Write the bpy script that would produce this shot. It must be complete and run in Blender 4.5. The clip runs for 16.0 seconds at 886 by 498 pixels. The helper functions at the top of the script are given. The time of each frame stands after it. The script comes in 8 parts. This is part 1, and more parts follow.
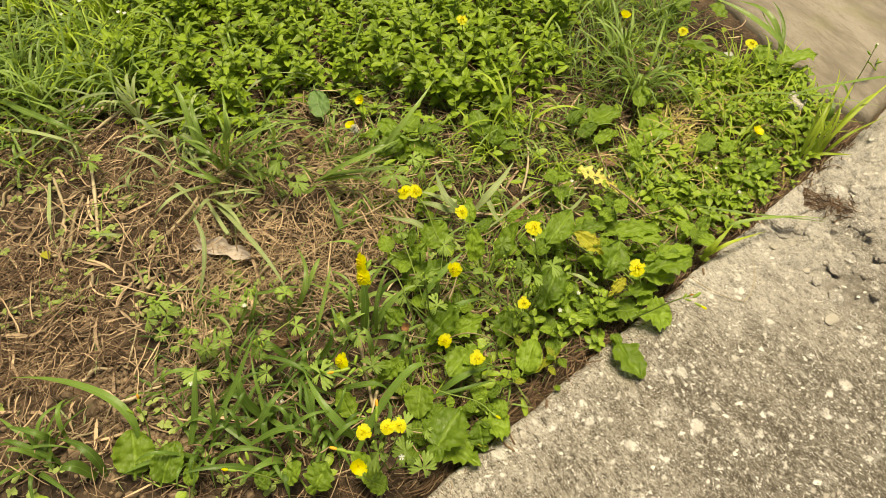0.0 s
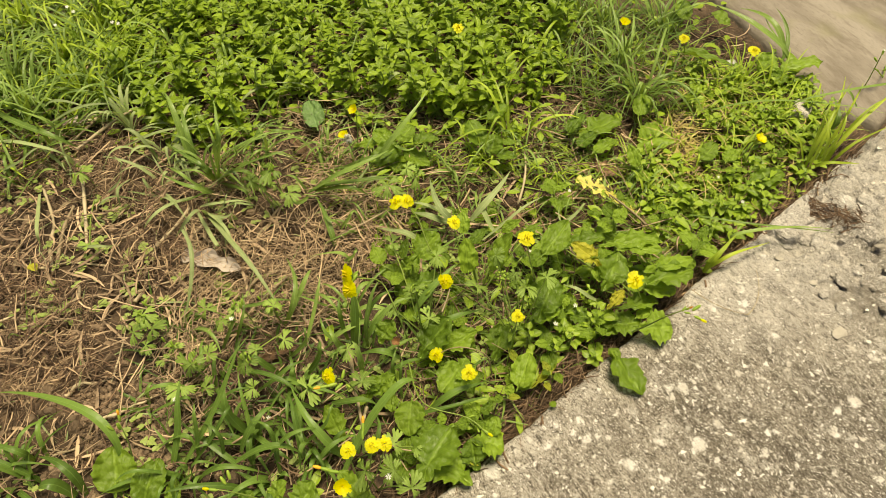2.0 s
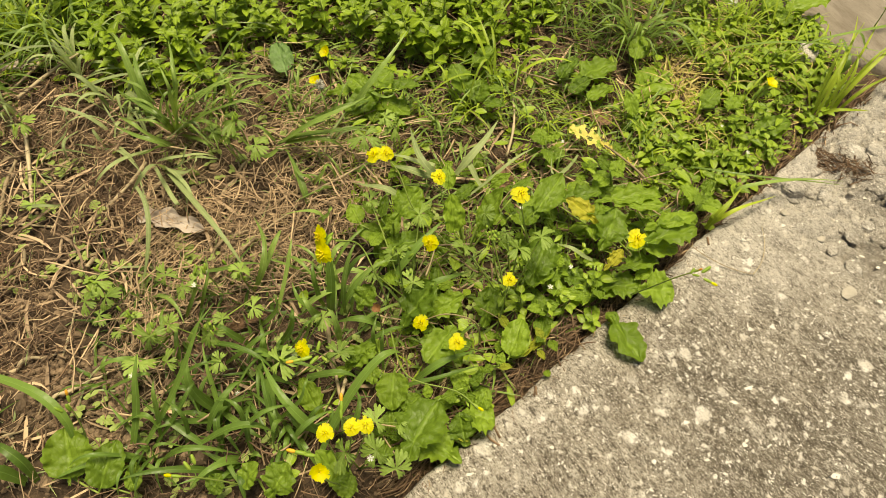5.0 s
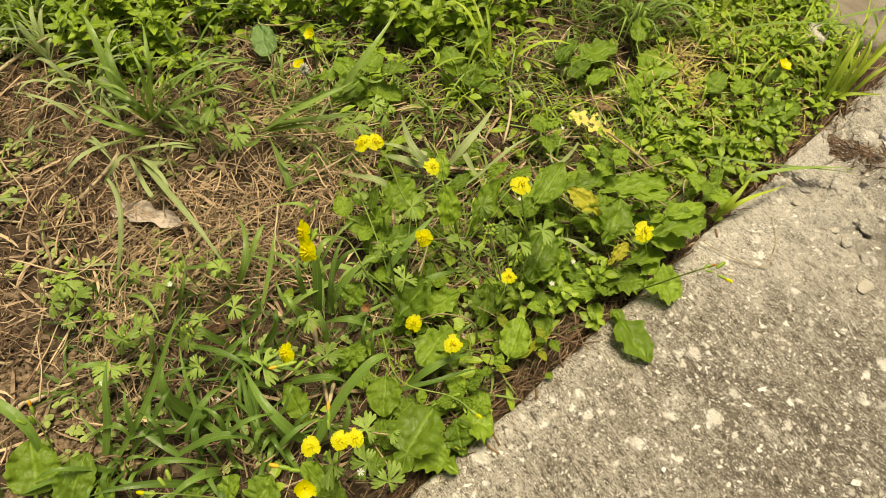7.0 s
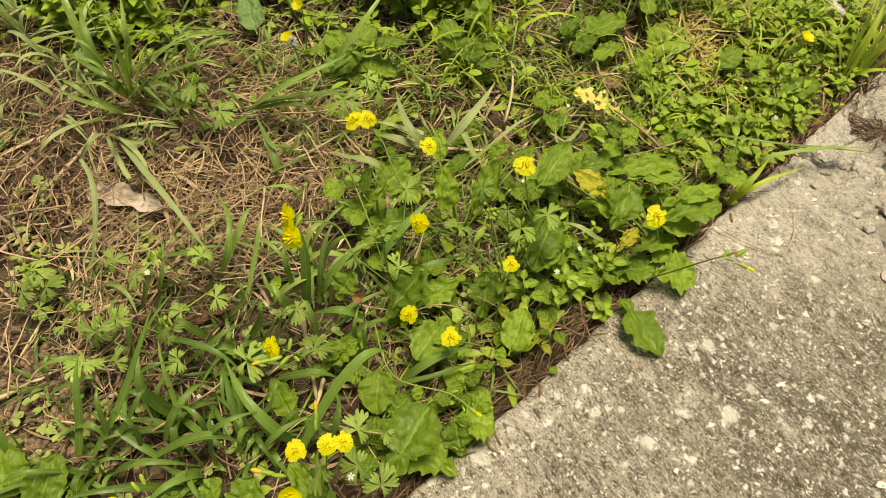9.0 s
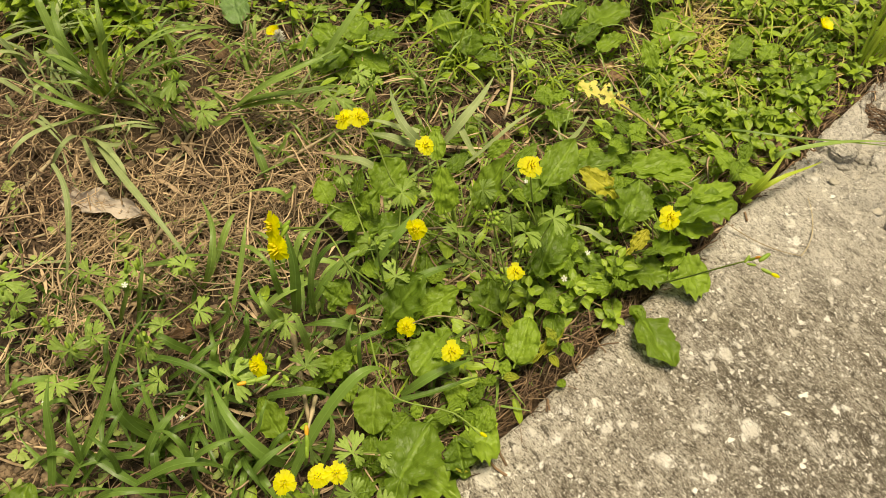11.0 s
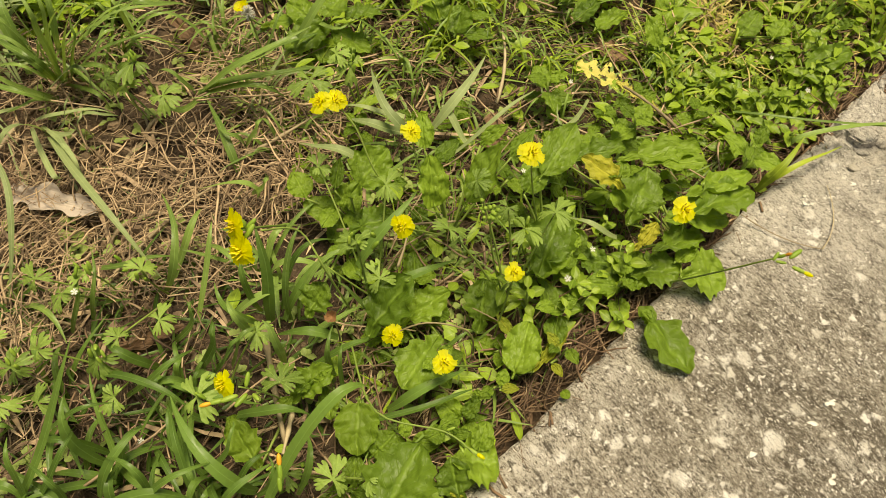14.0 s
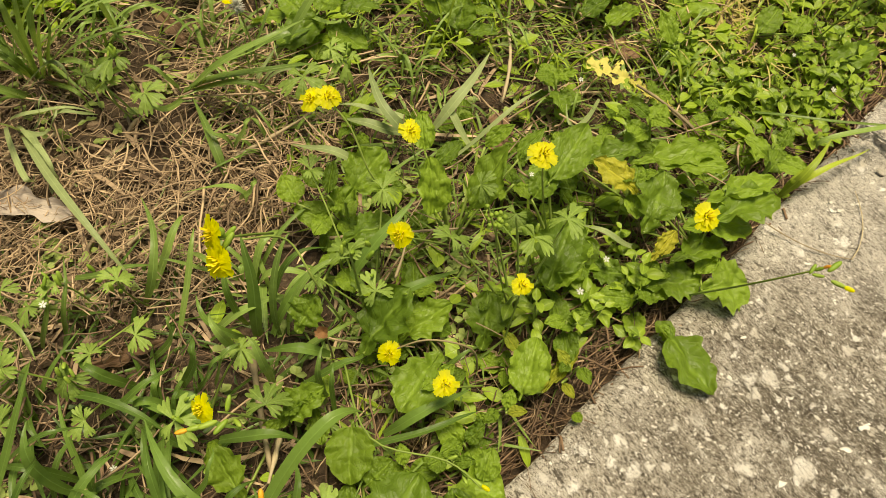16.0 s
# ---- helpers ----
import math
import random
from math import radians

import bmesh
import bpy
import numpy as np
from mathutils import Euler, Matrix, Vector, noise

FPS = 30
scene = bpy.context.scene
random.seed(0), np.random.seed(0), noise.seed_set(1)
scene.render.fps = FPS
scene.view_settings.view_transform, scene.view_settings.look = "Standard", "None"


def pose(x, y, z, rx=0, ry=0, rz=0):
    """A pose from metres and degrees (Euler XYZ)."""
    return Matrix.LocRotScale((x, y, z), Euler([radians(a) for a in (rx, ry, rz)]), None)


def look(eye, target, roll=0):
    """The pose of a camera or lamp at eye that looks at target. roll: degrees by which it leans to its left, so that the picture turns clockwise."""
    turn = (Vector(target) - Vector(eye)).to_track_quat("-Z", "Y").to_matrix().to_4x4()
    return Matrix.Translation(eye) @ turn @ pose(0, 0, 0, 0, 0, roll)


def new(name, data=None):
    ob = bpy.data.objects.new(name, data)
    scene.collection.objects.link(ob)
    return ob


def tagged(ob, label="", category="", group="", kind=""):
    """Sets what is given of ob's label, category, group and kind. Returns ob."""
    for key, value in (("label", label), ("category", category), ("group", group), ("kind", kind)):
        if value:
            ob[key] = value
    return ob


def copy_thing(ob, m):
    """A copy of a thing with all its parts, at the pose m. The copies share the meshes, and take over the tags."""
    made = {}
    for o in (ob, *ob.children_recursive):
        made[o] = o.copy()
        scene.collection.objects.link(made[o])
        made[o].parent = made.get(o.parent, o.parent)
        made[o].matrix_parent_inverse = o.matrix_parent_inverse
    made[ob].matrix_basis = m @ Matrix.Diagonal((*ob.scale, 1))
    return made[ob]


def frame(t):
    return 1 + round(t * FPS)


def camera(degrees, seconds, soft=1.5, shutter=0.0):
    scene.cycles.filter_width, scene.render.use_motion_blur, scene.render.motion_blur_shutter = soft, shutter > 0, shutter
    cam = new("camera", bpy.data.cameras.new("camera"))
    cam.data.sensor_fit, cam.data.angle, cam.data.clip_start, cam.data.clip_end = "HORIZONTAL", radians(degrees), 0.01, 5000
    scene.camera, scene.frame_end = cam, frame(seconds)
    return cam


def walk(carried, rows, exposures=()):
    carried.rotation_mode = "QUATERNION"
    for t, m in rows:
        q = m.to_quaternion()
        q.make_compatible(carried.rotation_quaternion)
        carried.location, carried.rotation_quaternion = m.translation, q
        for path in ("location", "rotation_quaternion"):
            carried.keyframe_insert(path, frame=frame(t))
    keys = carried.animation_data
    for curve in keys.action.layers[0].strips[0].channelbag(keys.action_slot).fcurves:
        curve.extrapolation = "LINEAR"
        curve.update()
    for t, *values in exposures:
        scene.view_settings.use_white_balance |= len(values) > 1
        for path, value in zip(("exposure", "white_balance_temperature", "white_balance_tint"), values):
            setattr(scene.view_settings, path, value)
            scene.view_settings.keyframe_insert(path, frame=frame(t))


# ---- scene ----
cam = camera(66.40, 16.0, soft=0.5)
PATH = [
    (0, (-0.0007, -0.0318, 0.4692), (0.0134, 0.2614, 0.0645), 0.35),
    (0.5, (0.0017, -0.0309, 0.4657), (0.0187, 0.2666, 0.0642), 0.46),
    (1, (0.0049, -0.0289, 0.4647), (0.0232, 0.2697, 0.0641), 0.75),
    (1.5, (0.0110, -0.0285, 0.4620), (0.0248, 0.2728, 0.0632), -0.15),
    (2, (0.0125, -0.0252, 0.4567), (0.0199, 0.2763, 0.0580), -0.79),
    (2.5, (0.0088, -0.0176, 0.4516), (0.0167, 0.2791, 0.0492), -0.70),
    (3, (0.0074, -0.0118, 0.4458), (0.0172, 0.2784, 0.0388), -0.62),
    (3.5, (0.0055, -0.0068, 0.4402), (0.0189, 0.2784, 0.0298), -0.23),
    (4, (0.0053, -0.0023, 0.4343), (0.0223, 0.2772, 0.0201), 0.43),
    (4.5, (0.0064, 0.0016, 0.4275), (0.0275, 0.2770, 0.0107), 1.27),
    (5, (0.0093, 0.0042, 0.4230), (0.0316, 0.2766, 0.0043), 1.41),
    (7.5, (0.0091, 0.0287, 0.3934), (0.0387, 0.2916, -0.0309), 2.54),
    (8, (0.0109, 0.0336, 0.3870), (0.0411, 0.2930, -0.0395), 2.79),
    (8.5, (0.0120, 0.0368, 0.3821), (0.0414, 0.2928, -0.0464), 2.73),
    (9, (0.0118, 0.0392, 0.3765), (0.0401, 0.2945, -0.0525), 2.44),
    (11.5, (0.0117, 0.0628, 0.3519), (0.0441, 0.3133, -0.0796), 2.46),
    (12, (0.0123, 0.0671, 0.3466), (0.0458, 0.3153, -0.0861), 2.63),
    (12.5, (0.0128, 0.0709, 0.3430), (0.0487, 0.3165, -0.0910), 2.97),
    (13, (0.0135, 0.0739, 0.3371), (0.0507, 0.3191, -0.0970), 3.05),
    (13.5, (0.0133, 0.0770, 0.3326), (0.0522, 0.3218, -0.1017), 3.35),
    (14, (0.0130, 0.0806, 0.3263), (0.0538, 0.3254, -0.1078), 3.76),
    (14.5, (0.0130, 0.0821, 0.3228), (0.0567, 0.3275, -0.1107), 4.14),
    (15, (0.0138, 0.0867, 0.3160), (0.0576, 0.3340, -0.1164), 4.30),
    (15.5, (0.0142, 0.0914, 0.3108), (0.0556, 0.3392, -0.1215), 3.88),
    (16, (0.0146, 0.0955, 0.3044), (0.0558, 0.3435, -0.1278), 3.89),
]
walk(cam, [(t, look(eye, target, roll)) for t, eye, target, roll in PATH], [(0, 0.15, 8000, 5), (5, 0.12, 8000, 5), (16, 0.01, 8000, 5)])

# ---- light ----
world = bpy.data.worlds.new("sky")
scene.world = world
world.use_nodes = True
nt = world.node_tree
sky = nt.nodes.new("ShaderNodeTexSky")
sky.sky_type, sky.sun_disc = "NISHITA", False
sky.sun_elevation, sky.sun_rotation = radians(82), radians(45)
sky.air_density, sky.dust_density = 1.0, 3.0
nt.links.new(sky.outputs[0], nt.nodes["Background"].inputs[0])
nt.nodes["Background"].inputs[1].default_value = 0.065
sun = new("sun", bpy.data.lights.new("sun", "SUN"))
sun.data.energy, sun.data.angle, sun.data.color = 5.0, radians(24), (1.0, 0.92, 0.77)
sun.matrix_world = look((0.10, 0.10, 0.99), (0, 0, 0))

# the line of the slab's edge on the plan
EDGE_A, EDGE_B = Vector((-0.0015, 0.1045)), Vector((0.4605, 0.4555))
EDGE_T = (EDGE_B - EDGE_A).normalized()
EDGE_N = Vector((EDGE_T.y, -EDGE_T.x))

# ---- materials ----


class Nodes:
    """A short way to write a node tree."""

    def __init__(self, name):
        self.m = bpy.data.materials.new(name)
        self.m.use_nodes = True
        self.t = self.m.node_tree
        self.b = self.t.nodes["Principled BSDF"]
        self.out = self.t.nodes["Material Output"]

    def add(self, kind, **sockets):
        n = self.t.nodes.new(kind)
        for k, v in sockets.items():
            self.put(n, k.replace("_", " "), v)
        return n

    def put(self, n, socket, v):
        if isinstance(v, bpy.types.NodeSocket):
            self.t.links.new(v, n.inputs[socket])
        else:
            n.inputs[socket].default_value = v

    def mix(self, fac, a, b, mode="MIX"):
        n = self.t.nodes.new("ShaderNodeMix")
        n.data_type, n.blend_type = "RGBA", mode
        for i, v in ((0, fac), (6, a), (7, b)):
            if isinstance(v, bpy.types.NodeSocket):
                self.t.links.new(v, n.inputs[i])
            else:
                n.inputs[i].default_value = v if i == 0 else (*v, 1)
        return n.outputs[2]

    def ramp(self, v, *stops):
        n = self.t.nodes.new("ShaderNodeValToRGB")
        e = n.color_ramp.elements
        while len(e) < len(stops):
            e.new(0.5)
        for el, (p, c) in zip(e, stops):
            el.position = p
            el.color = (c, c, c, 1) if isinstance(c, (int, float)) else (*c, 1)
        self.t.links.new(v, n.inputs[0])
        return n.outputs[0]

    def noise(self, scale, detail=4, rough=0.55, vector=None, stretch=None):
        n = self.add("ShaderNodeTexNoise", Scale=scale, Detail=detail, Roughness=rough)
        v = vector or self.add("ShaderNodeTexCoord").outputs["Object"]
        if stretch:
            m = self.add("ShaderNodeMapping", Vector=v)
            m.vector_type = "TEXTURE"
            m.inputs["Rotation"].default_value = (0, 0, radians(stretch[0]))
            m.inputs["Scale"].default_value = stretch[1:]
            v = m.outputs[0]
        self.t.links.new(v, n.inputs["Vector"])
        return n.outputs[0]

    def math(self, op, a, b=0.0):
        n = self.t.nodes.new("ShaderNodeMath")
        n.operation = op
        for i, v in ((0, a), (1, b)):
            if isinstance(v, bpy.types.NodeSocket):
                self.t.links.new(v, n.inputs[i])
            else:
                n.inputs[i].default_value = v
        return n.outputs[0]

    def bump(self, height, strength, distance):
        n = self.add("ShaderNodeBump", Height=height, Strength=strength, Distance=distance)
        self.t.links.new(n.outputs[0], self.b.inputs["Normal"])
        return n


def leaf_material(name, dark, light, vein=0.35, veins=9.0, slope=2.2, blotch=None, rough=0.50, through_light=0.30, spread=1.0, relief=1.0):
    """A leaf with a pale midrib and side veins along its own length, and its own shade of green."""
    n = Nodes(name)
    uv = n.add("ShaderNodeSeparateXYZ", Vector=n.add("ShaderNodeTexCoord").outputs["UV"])
    u = n.math("ABSOLUTE", n.math("SUBTRACT", uv.outputs[0], 0.5))
    v = uv.outputs[1]
    rnd = n.add("ShaderNodeObjectInfo").outputs["Random"]
    wide = n.noise(38, 3)
    shade = n.math("ADD", n.math("MULTIPLY", rnd, 0.62 * spread), n.math("MULTIPLY", wide, 0.55))
    col = n.mix(n.ramp(shade, (0.12, 0.0), (0.85, 1.0)), dark, light)
    fine = n.noise(420, 2)
    col = n.mix(0.22, col, n.mix(fine, tuple(c * 0.6 for c in dark), tuple(min(1, c * 1.35) for c in light)))
    if blotch:
        col = n.mix(n.ramp(n.noise(75, 3, 0.6), (0.60, 0.0), (0.70, 0.75)), col, blotch)
    side = n.math("ABSOLUTE", n.math("SUBTRACT", n.math("FRACT", n.math("SUBTRACT", n.math("MULTIPLY", v, veins), n.math("MULTIPLY", u, veins * slope * 0.5))), 0.5))
    lines = n.ramp(side, (0.0, 1.0), (0.10, 0.0))
    rib = n.ramp(u, (0.0, 1.0), (0.035, 0.6), (0.06, 0.0))
    mark = n.math("MAXIMUM", n.math("MULTIPLY", lines, 0.28), rib)
    col = n.mix(n.math("MULTIPLY", mark, vein), col, tuple(min(1, c * 1.6 + 0.03) for c in light))
    n.put(n.b, "Base Color", col)
    n.put(n.b, "Roughness", n.ramp(n.noise(160, 3), (0.3, rough - 0.08), (0.7, rough + 0.14)))
    n.b.inputs["Specular IOR Level"].default_value = 0.34
    cells = n.add("ShaderNodeTexVoronoi", Scale=190.0)
    n.t.links.new(n.add("ShaderNodeTexCoord").outputs["Object"], cells.inputs["Vector"])
    height = n.math("ADD", n.math("MULTIPLY", n.noise(110, 3), 1.6), n.math("MULTIPLY", cells.outputs["Distance"], -1.1 if veins > 1 else 0.0))
    bp = n.bump(n.math("SUBTRACT", height, n.math("MULTIPLY", mark, 0.35)), 0.75 * relief, 0.0016)
    tr = n.add("ShaderNodeBsdfTranslucent", Color=n.mix(0.5, col, (0.42, 0.55, 0.05)), Normal=bp.outputs[0])
    ms = n.add("ShaderNodeMixShader", Fac=through_light)
    n.t.links.new(n.b.outputs[0], ms.inputs[1])
    n.t.links.new(tr.outputs[0], ms.inputs[2])
    n.t.links.new(ms.outputs[0], n.out.inputs[0])
    return n.m


def plain_material(name, dark, light, scale=120, rough=0.6, bump=0.4, per_piece=False, through_light=0.0):
    n = Nodes(name)
    key = n.add("ShaderNodeNewGeometry").outputs["Random Per Island"] if per_piece else n.add("ShaderNodeObjectInfo").outputs["Random"]
    f = n.math("ADD", n.math("MULTIPLY", key, 0.6), n.math("MULTIPLY", n.noise(scale, 4), 0.55))
    col = n.mix(n.ramp(f, (0.15, 0.0), (0.9, 1.0)), dark, light)
    n.put(n.b, "Base Color", col)
    n.b.inputs["Roughness"].default_value = rough
    n.bump(n.noise(scale * 3, 4), bump, 0.001)
    if through_light:
        tr = n.add("ShaderNodeBsdfTranslucent", Color=col)
        ms = n.add("ShaderNodeMixShader", Fac=through_light)
        n.t.links.new(n.b.outputs[0], ms.inputs[1])
        n.t.links.new(tr.outputs[0], ms.inputs[2])
        n.t.links.new(ms.outputs[0], n.out.inputs[0])
    return n.m


def soil_material():
    n = Nodes("soil")
    big, mid, fine = n.noise(9, 4), n.noise(70, 6, 0.65), n.noise(420, 6, 0.7)
    f = n.math("ADD", n.math("MULTIPLY", big, 0.5), n.math("MULTIPLY", mid, 0.5))
    col = n.mix(n.ramp(f, (0.35, 0.0), (0.65, 1.0)), (0.028, 0.018, 0.011), (0.205, 0.135, 0.078))
    col = n.mix(n.ramp(fine, (0.33, 0.70), (0.55, 0.0)), col, (0.034, 0.021, 0.012))
    col = n.mix(n.ramp(n.noise(210, 3), (0.62, 0.0), (0.72, 0.6)), col, (0.36, 0.26, 0.16))
    n.put(n.b, "Base Color", col)
    n.b.inputs["Roughness"].default_value = 0.92
    n.bump(n.math("ADD", mid, n.math("MULTIPLY", fine, 0.7)), 0.9, 0.006)
    return n.m


def concrete_material():
    """Weathered concrete: brushed dark strokes, grey stains, pale worn patches and white flecks of aggregate."""
    n = Nodes("weathered_concrete")
    way = -58
    where = n.add("ShaderNodeTexCoord").outputs["Object"]
    big = n.noise(7, 6, 0.6)
    stain = n.noise(11, 8, 0.70, stretch=(way, 1.7, 0.8, 1))
    strokes = n.noise(270, 5, 0.70, stretch=(way, 2.0, 0.85, 1))
    broad = n.noise(80, 6, 0.70, stretch=(way, 2.0, 0.85, 1))
    grain, fine = n.noise(900, 3, 0.7, stretch=(way, 1.7, 0.9, 1)), n.noise(2300, 2, 0.6)
    col = n.mix(n.ramp(big, (0.40, 0.0), (0.60, 1.0)), (0.27, 0.235, 0.185), (0.44, 0.395, 0.325))
    col = n.mix(n.ramp(stain, (0.46, 0.0), (0.60, 0.70)), col, (0.120, 0.104, 0.080))
    col = n.mix(n.ramp(broad, (0.38, 0.42), (0.50, 0.0)), col, (0.125, 0.105, 0.078))
    col = n.mix(n.ramp(broad, (0.53, 0.0), (0.63, 0.55)), col, (0.60, 0.555, 0.475))
    # pale wear along the rim and towards the broken end, dark hollows away from them
    place = n.add("ShaderNodeSeparateXYZ", Vector=where)
    inset = n.math("SUBTRACT", n.math("MULTIPLY", n.math("SUBTRACT", place.outputs[0], EDGE_A.x), EDGE_N.x), n.math("MULTIPLY", n.math("SUBTRACT", place.outputs[1], EDGE_A.y), -EDGE_N.y))
    rim = n.math("MULTIPLY", n.ramp(n.math("ADD", inset, n.math("MULTIPLY", n.noise(38, 4, 0.65), 0.05)), (0.026, 0.75), (0.075, 0.0)), n.ramp(broad, (0.40, 0.25), (0.54, 1.0)))
    col = n.mix(rim, col, (0.60, 0.55, 0.47))
    worn = n.math("MULTIPLY", n.ramp(n.math("ADD", place.outputs[1], n.math("MULTIPLY", n.noise(14, 3), 0.10)), (0.26, 0.0), (0.40, 0.85)), n.ramp(stain, (0.44, 1.0), (0.62, 0.35)))
    col = n.mix(worn, col, (0.68, 0.64, 0.57))
    grime = n.math("MULTIPLY", n.ramp(n.math("ADD", inset, n.math("MULTIPLY", n.math("SUBTRACT", n.noise(12, 5, 0.6), 0.5), 0.16)), (0.06, 0.0), (0.17, 0.60)), n.ramp(place.outputs[1], (0.20, 1.0), (0.34, 0.1)))
    col = n.mix(grime, col, (0.130, 0.112, 0.086))
    col = n.mix(n.ramp(n.noise(21, 8, 0.76), (0.555, 0.0), (0.62, 0.7)), col, (0.64, 0.595, 0.52))
    # fine strokes and grains, dark and pale
    col = n.mix(n.ramp(strokes, (0.37, 0.90), (0.46, 0.0)), col, (0.075, 0.062, 0.044))
    col = n.mix(n.ramp(strokes, (0.54, 0.0), (0.64, 0.55)), col, (0.66, 0.615, 0.54))
    col = n.mix(n.ramp(grain, (0.38, 0.85), (0.46, 0.0)), col, (0.065, 0.052, 0.036))
    col = n.mix(n.ramp(grain, (0.55, 0.0), (0.63, 0.65)), col, (0.68, 0.63, 0.55))
    col = n.mix(n.ramp(fine, (0.38, 0.6), (0.47, 0.0)), col, (0.09, 0.074, 0.054))
    # flecks of aggregate at two sizes
    warp = n.add("ShaderNodeVectorMath", Vector=where)
    wob = n.add("ShaderNodeTexNoise", Scale=240.0, Detail=4.0, Vector=where)
    scaled = n.add("ShaderNodeVectorMath", Vector=wob.outputs["Color"])
    scaled.operation = "SCALE"
    scaled.inputs["Scale"].default_value = 0.008
    n.t.links.new(scaled.outputs[0], warp.inputs[1])
    flecks = None
    for scale, lo, hi, rare in ((75.0, 0.20, 0.34, 0.62), (170.0, 0.22, 0.38, 0.62), (480.0, 0.26, 0.44, 0.60)):
        cells = n.add("ShaderNodeTexVoronoi", Scale=scale, Vector=warp.outputs[0])
        lot = n.add("ShaderNodeSeparateColor", Color=cells.outputs["Color"])
        size = n.math("MULTIPLY", cells.outputs["Distance"], n.math("ADD", 0.7, n.math("MULTIPLY", lot.outputs[1], 0.9)))
        spot = n.math("MULTIPLY", n.ramp(size, (lo, 1.0), (hi, 0.0)), n.ramp(lot.outputs[0], (rare, 0.0), (rare + 0.03, 1.0)))
        flecks = spot if flecks is None else n.math("MAXIMUM", flecks, spot)
    keep = n.ramp(grain, (0.34, 0.40), (0.46, 1.0))
    col = n.mix(n.math("MULTIPLY", n.math("MULTIPLY", flecks, keep), 0.95), col, n.mix(n.ramp(n.noise(60, 2), (0.35, 0.0), (0.6, 1.0)), (0.58, 0.53, 0.45), (0.90, 0.86, 0.79)))
    # brown patch in the broken part: a shallow hollow's shade, painted into the colour
    spot = EDGE_A + EDGE_T * 0.372 + EDGE_N * 0.098
    off = n.add("ShaderNodeVectorMath", Vector=where)
    off.operation = "DISTANCE"
    off.inputs[1].default_value = (spot.x, spot.y, 0)
    hollow_shade = n.math("ADD", off.outputs["Value"], n.math("MULTIPLY", n.math("SUBTRACT", n.noise(42, 6, 0.75), 0.5), 0.11))
    col = n.mix(n.math("MULTIPLY", n.ramp(hollow_shade, (0.006, 0.75), (0.030, 0.0)), n.ramp(broad, (0.45, 1.0), (0.60, 0.35))), col, (0.130, 0.106, 0.075))
    col = n.mix(n.math("MULTIPLY", worn, 0.55), col, (0.72, 0.675, 0.60))
    n.put(n.b, "Base Color", col)
    n.put(n.b, "Roughness", n.ramp(grain, (0.3, 0.80), (0.7, 0.95)))
    n.b.inputs["Specular IOR Level"].default_value = 0.3
    n.bump(n.math("ADD", n.math("MULTIPLY", strokes, 1.1), n.math("ADD", n.math("MULTIPLY", grain, 0.8), n.math("MULTIPLY", flecks, 0.25))), 1.0, 0.0024)
    return n.m


def worn_slab_material():
    n = Nodes("worn_tan_slab")
    cloud = n.noise(13, 6, 0.62, stretch=(-66, 1.8, 0.8, 1))
    streak = n.noise(40, 6, 0.66, stretch=(-66, 2.6, 0.7, 1))
    fine = n.noise(420, 4, 0.7, stretch=(-66, 2.2, 0.8, 1))
    col = n.mix(n.ramp(cloud, (0.38, 0.0), (0.62, 1.0)), (0.185, 0.155, 0.118), (0.300, 0.262, 0.210))
    col = n.mix(n.ramp(streak, (0.36, 0.50), (0.48, 0.0)), col, (0.130, 0.102, 0.070))
    col = n.mix(n.ramp(streak, (0.56, 0.0), (0.70, 0.45)), col, (0.36, 0.320, 0.258))
    col = n.mix(n.ramp(fine, (0.36, 0.35), (0.48, 0.0)), col, (0.11, 0.088, 0.060))
    col = n.mix(n.ramp(n.noise(9, 4, 0.6), (0.58, 0.0), (0.68, 0.35)), col, (0.22, 0.215, 0.090))
    n.put(n.b, "Base Color", col)
    n.b.inputs["Roughness"].default_value = 0.85
    n.bump(n.math("ADD", streak, n.math("MULTIPLY", fine, 0.5)), 0.6, 0.0025)
    return n.m


SOIL, CONCRETE, TAN = soil_material(), concrete_material(), worn_slab_material()
PALE_STONE = plain_material("pale_broken_stone", (0.20, 0.178, 0.138), (0.52, 0.475, 0.395), 260, 0.9, 0.9)
PEBBLE = plain_material("pale_aggregate", (0.50, 0.455, 0.37), (0.88, 0.84, 0.76), 300, 0.85, 0.5, True)
CLOD = plain_material("soil_clod", (0.085, 0.058, 0.036), (0.32, 0.225, 0.140), 300, 0.95, 0.9, True)
STRAW = plain_material("dry_straw", (0.080, 0.046, 0.025), (0.63, 0.455, 0.275), 160, 0.7, 0.3, True)
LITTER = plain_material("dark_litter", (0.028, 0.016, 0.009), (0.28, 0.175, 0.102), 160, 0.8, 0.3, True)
STEM_DRY = plain_material("dry_stem", (0.20, 0.145, 0.075), (0.56, 0.46, 0.29), 160, 0.7, 0.5)
HERB = leaf_material("herb_leaf", (0.042, 0.096, 0.009), (0.265, 0.400, 0.042), 0.26, 8, 2.0, None, 0.44, 0.34)
HERB_YELLOW = leaf_material("yellowing_leaf", (0.17, 0.27, 0.03), (0.50, 0.47, 0.05), 0.3, 8, 2.0, (0.30, 0.14, 0.03), 0.5)
WILTED = leaf_material("yellow_leaf", (0.58, 0.49, 0.08), (0.78, 0.70, 0.19), 0.3, 8, 2.0, (0.62, 0.55, 0.25), 0.55)
PALE = leaf_material("pale_leaf", (0.13, 0.235, 0.07), (0.22, 0.35, 0.12), 0.2, 6, 2.0, None, 0.5)
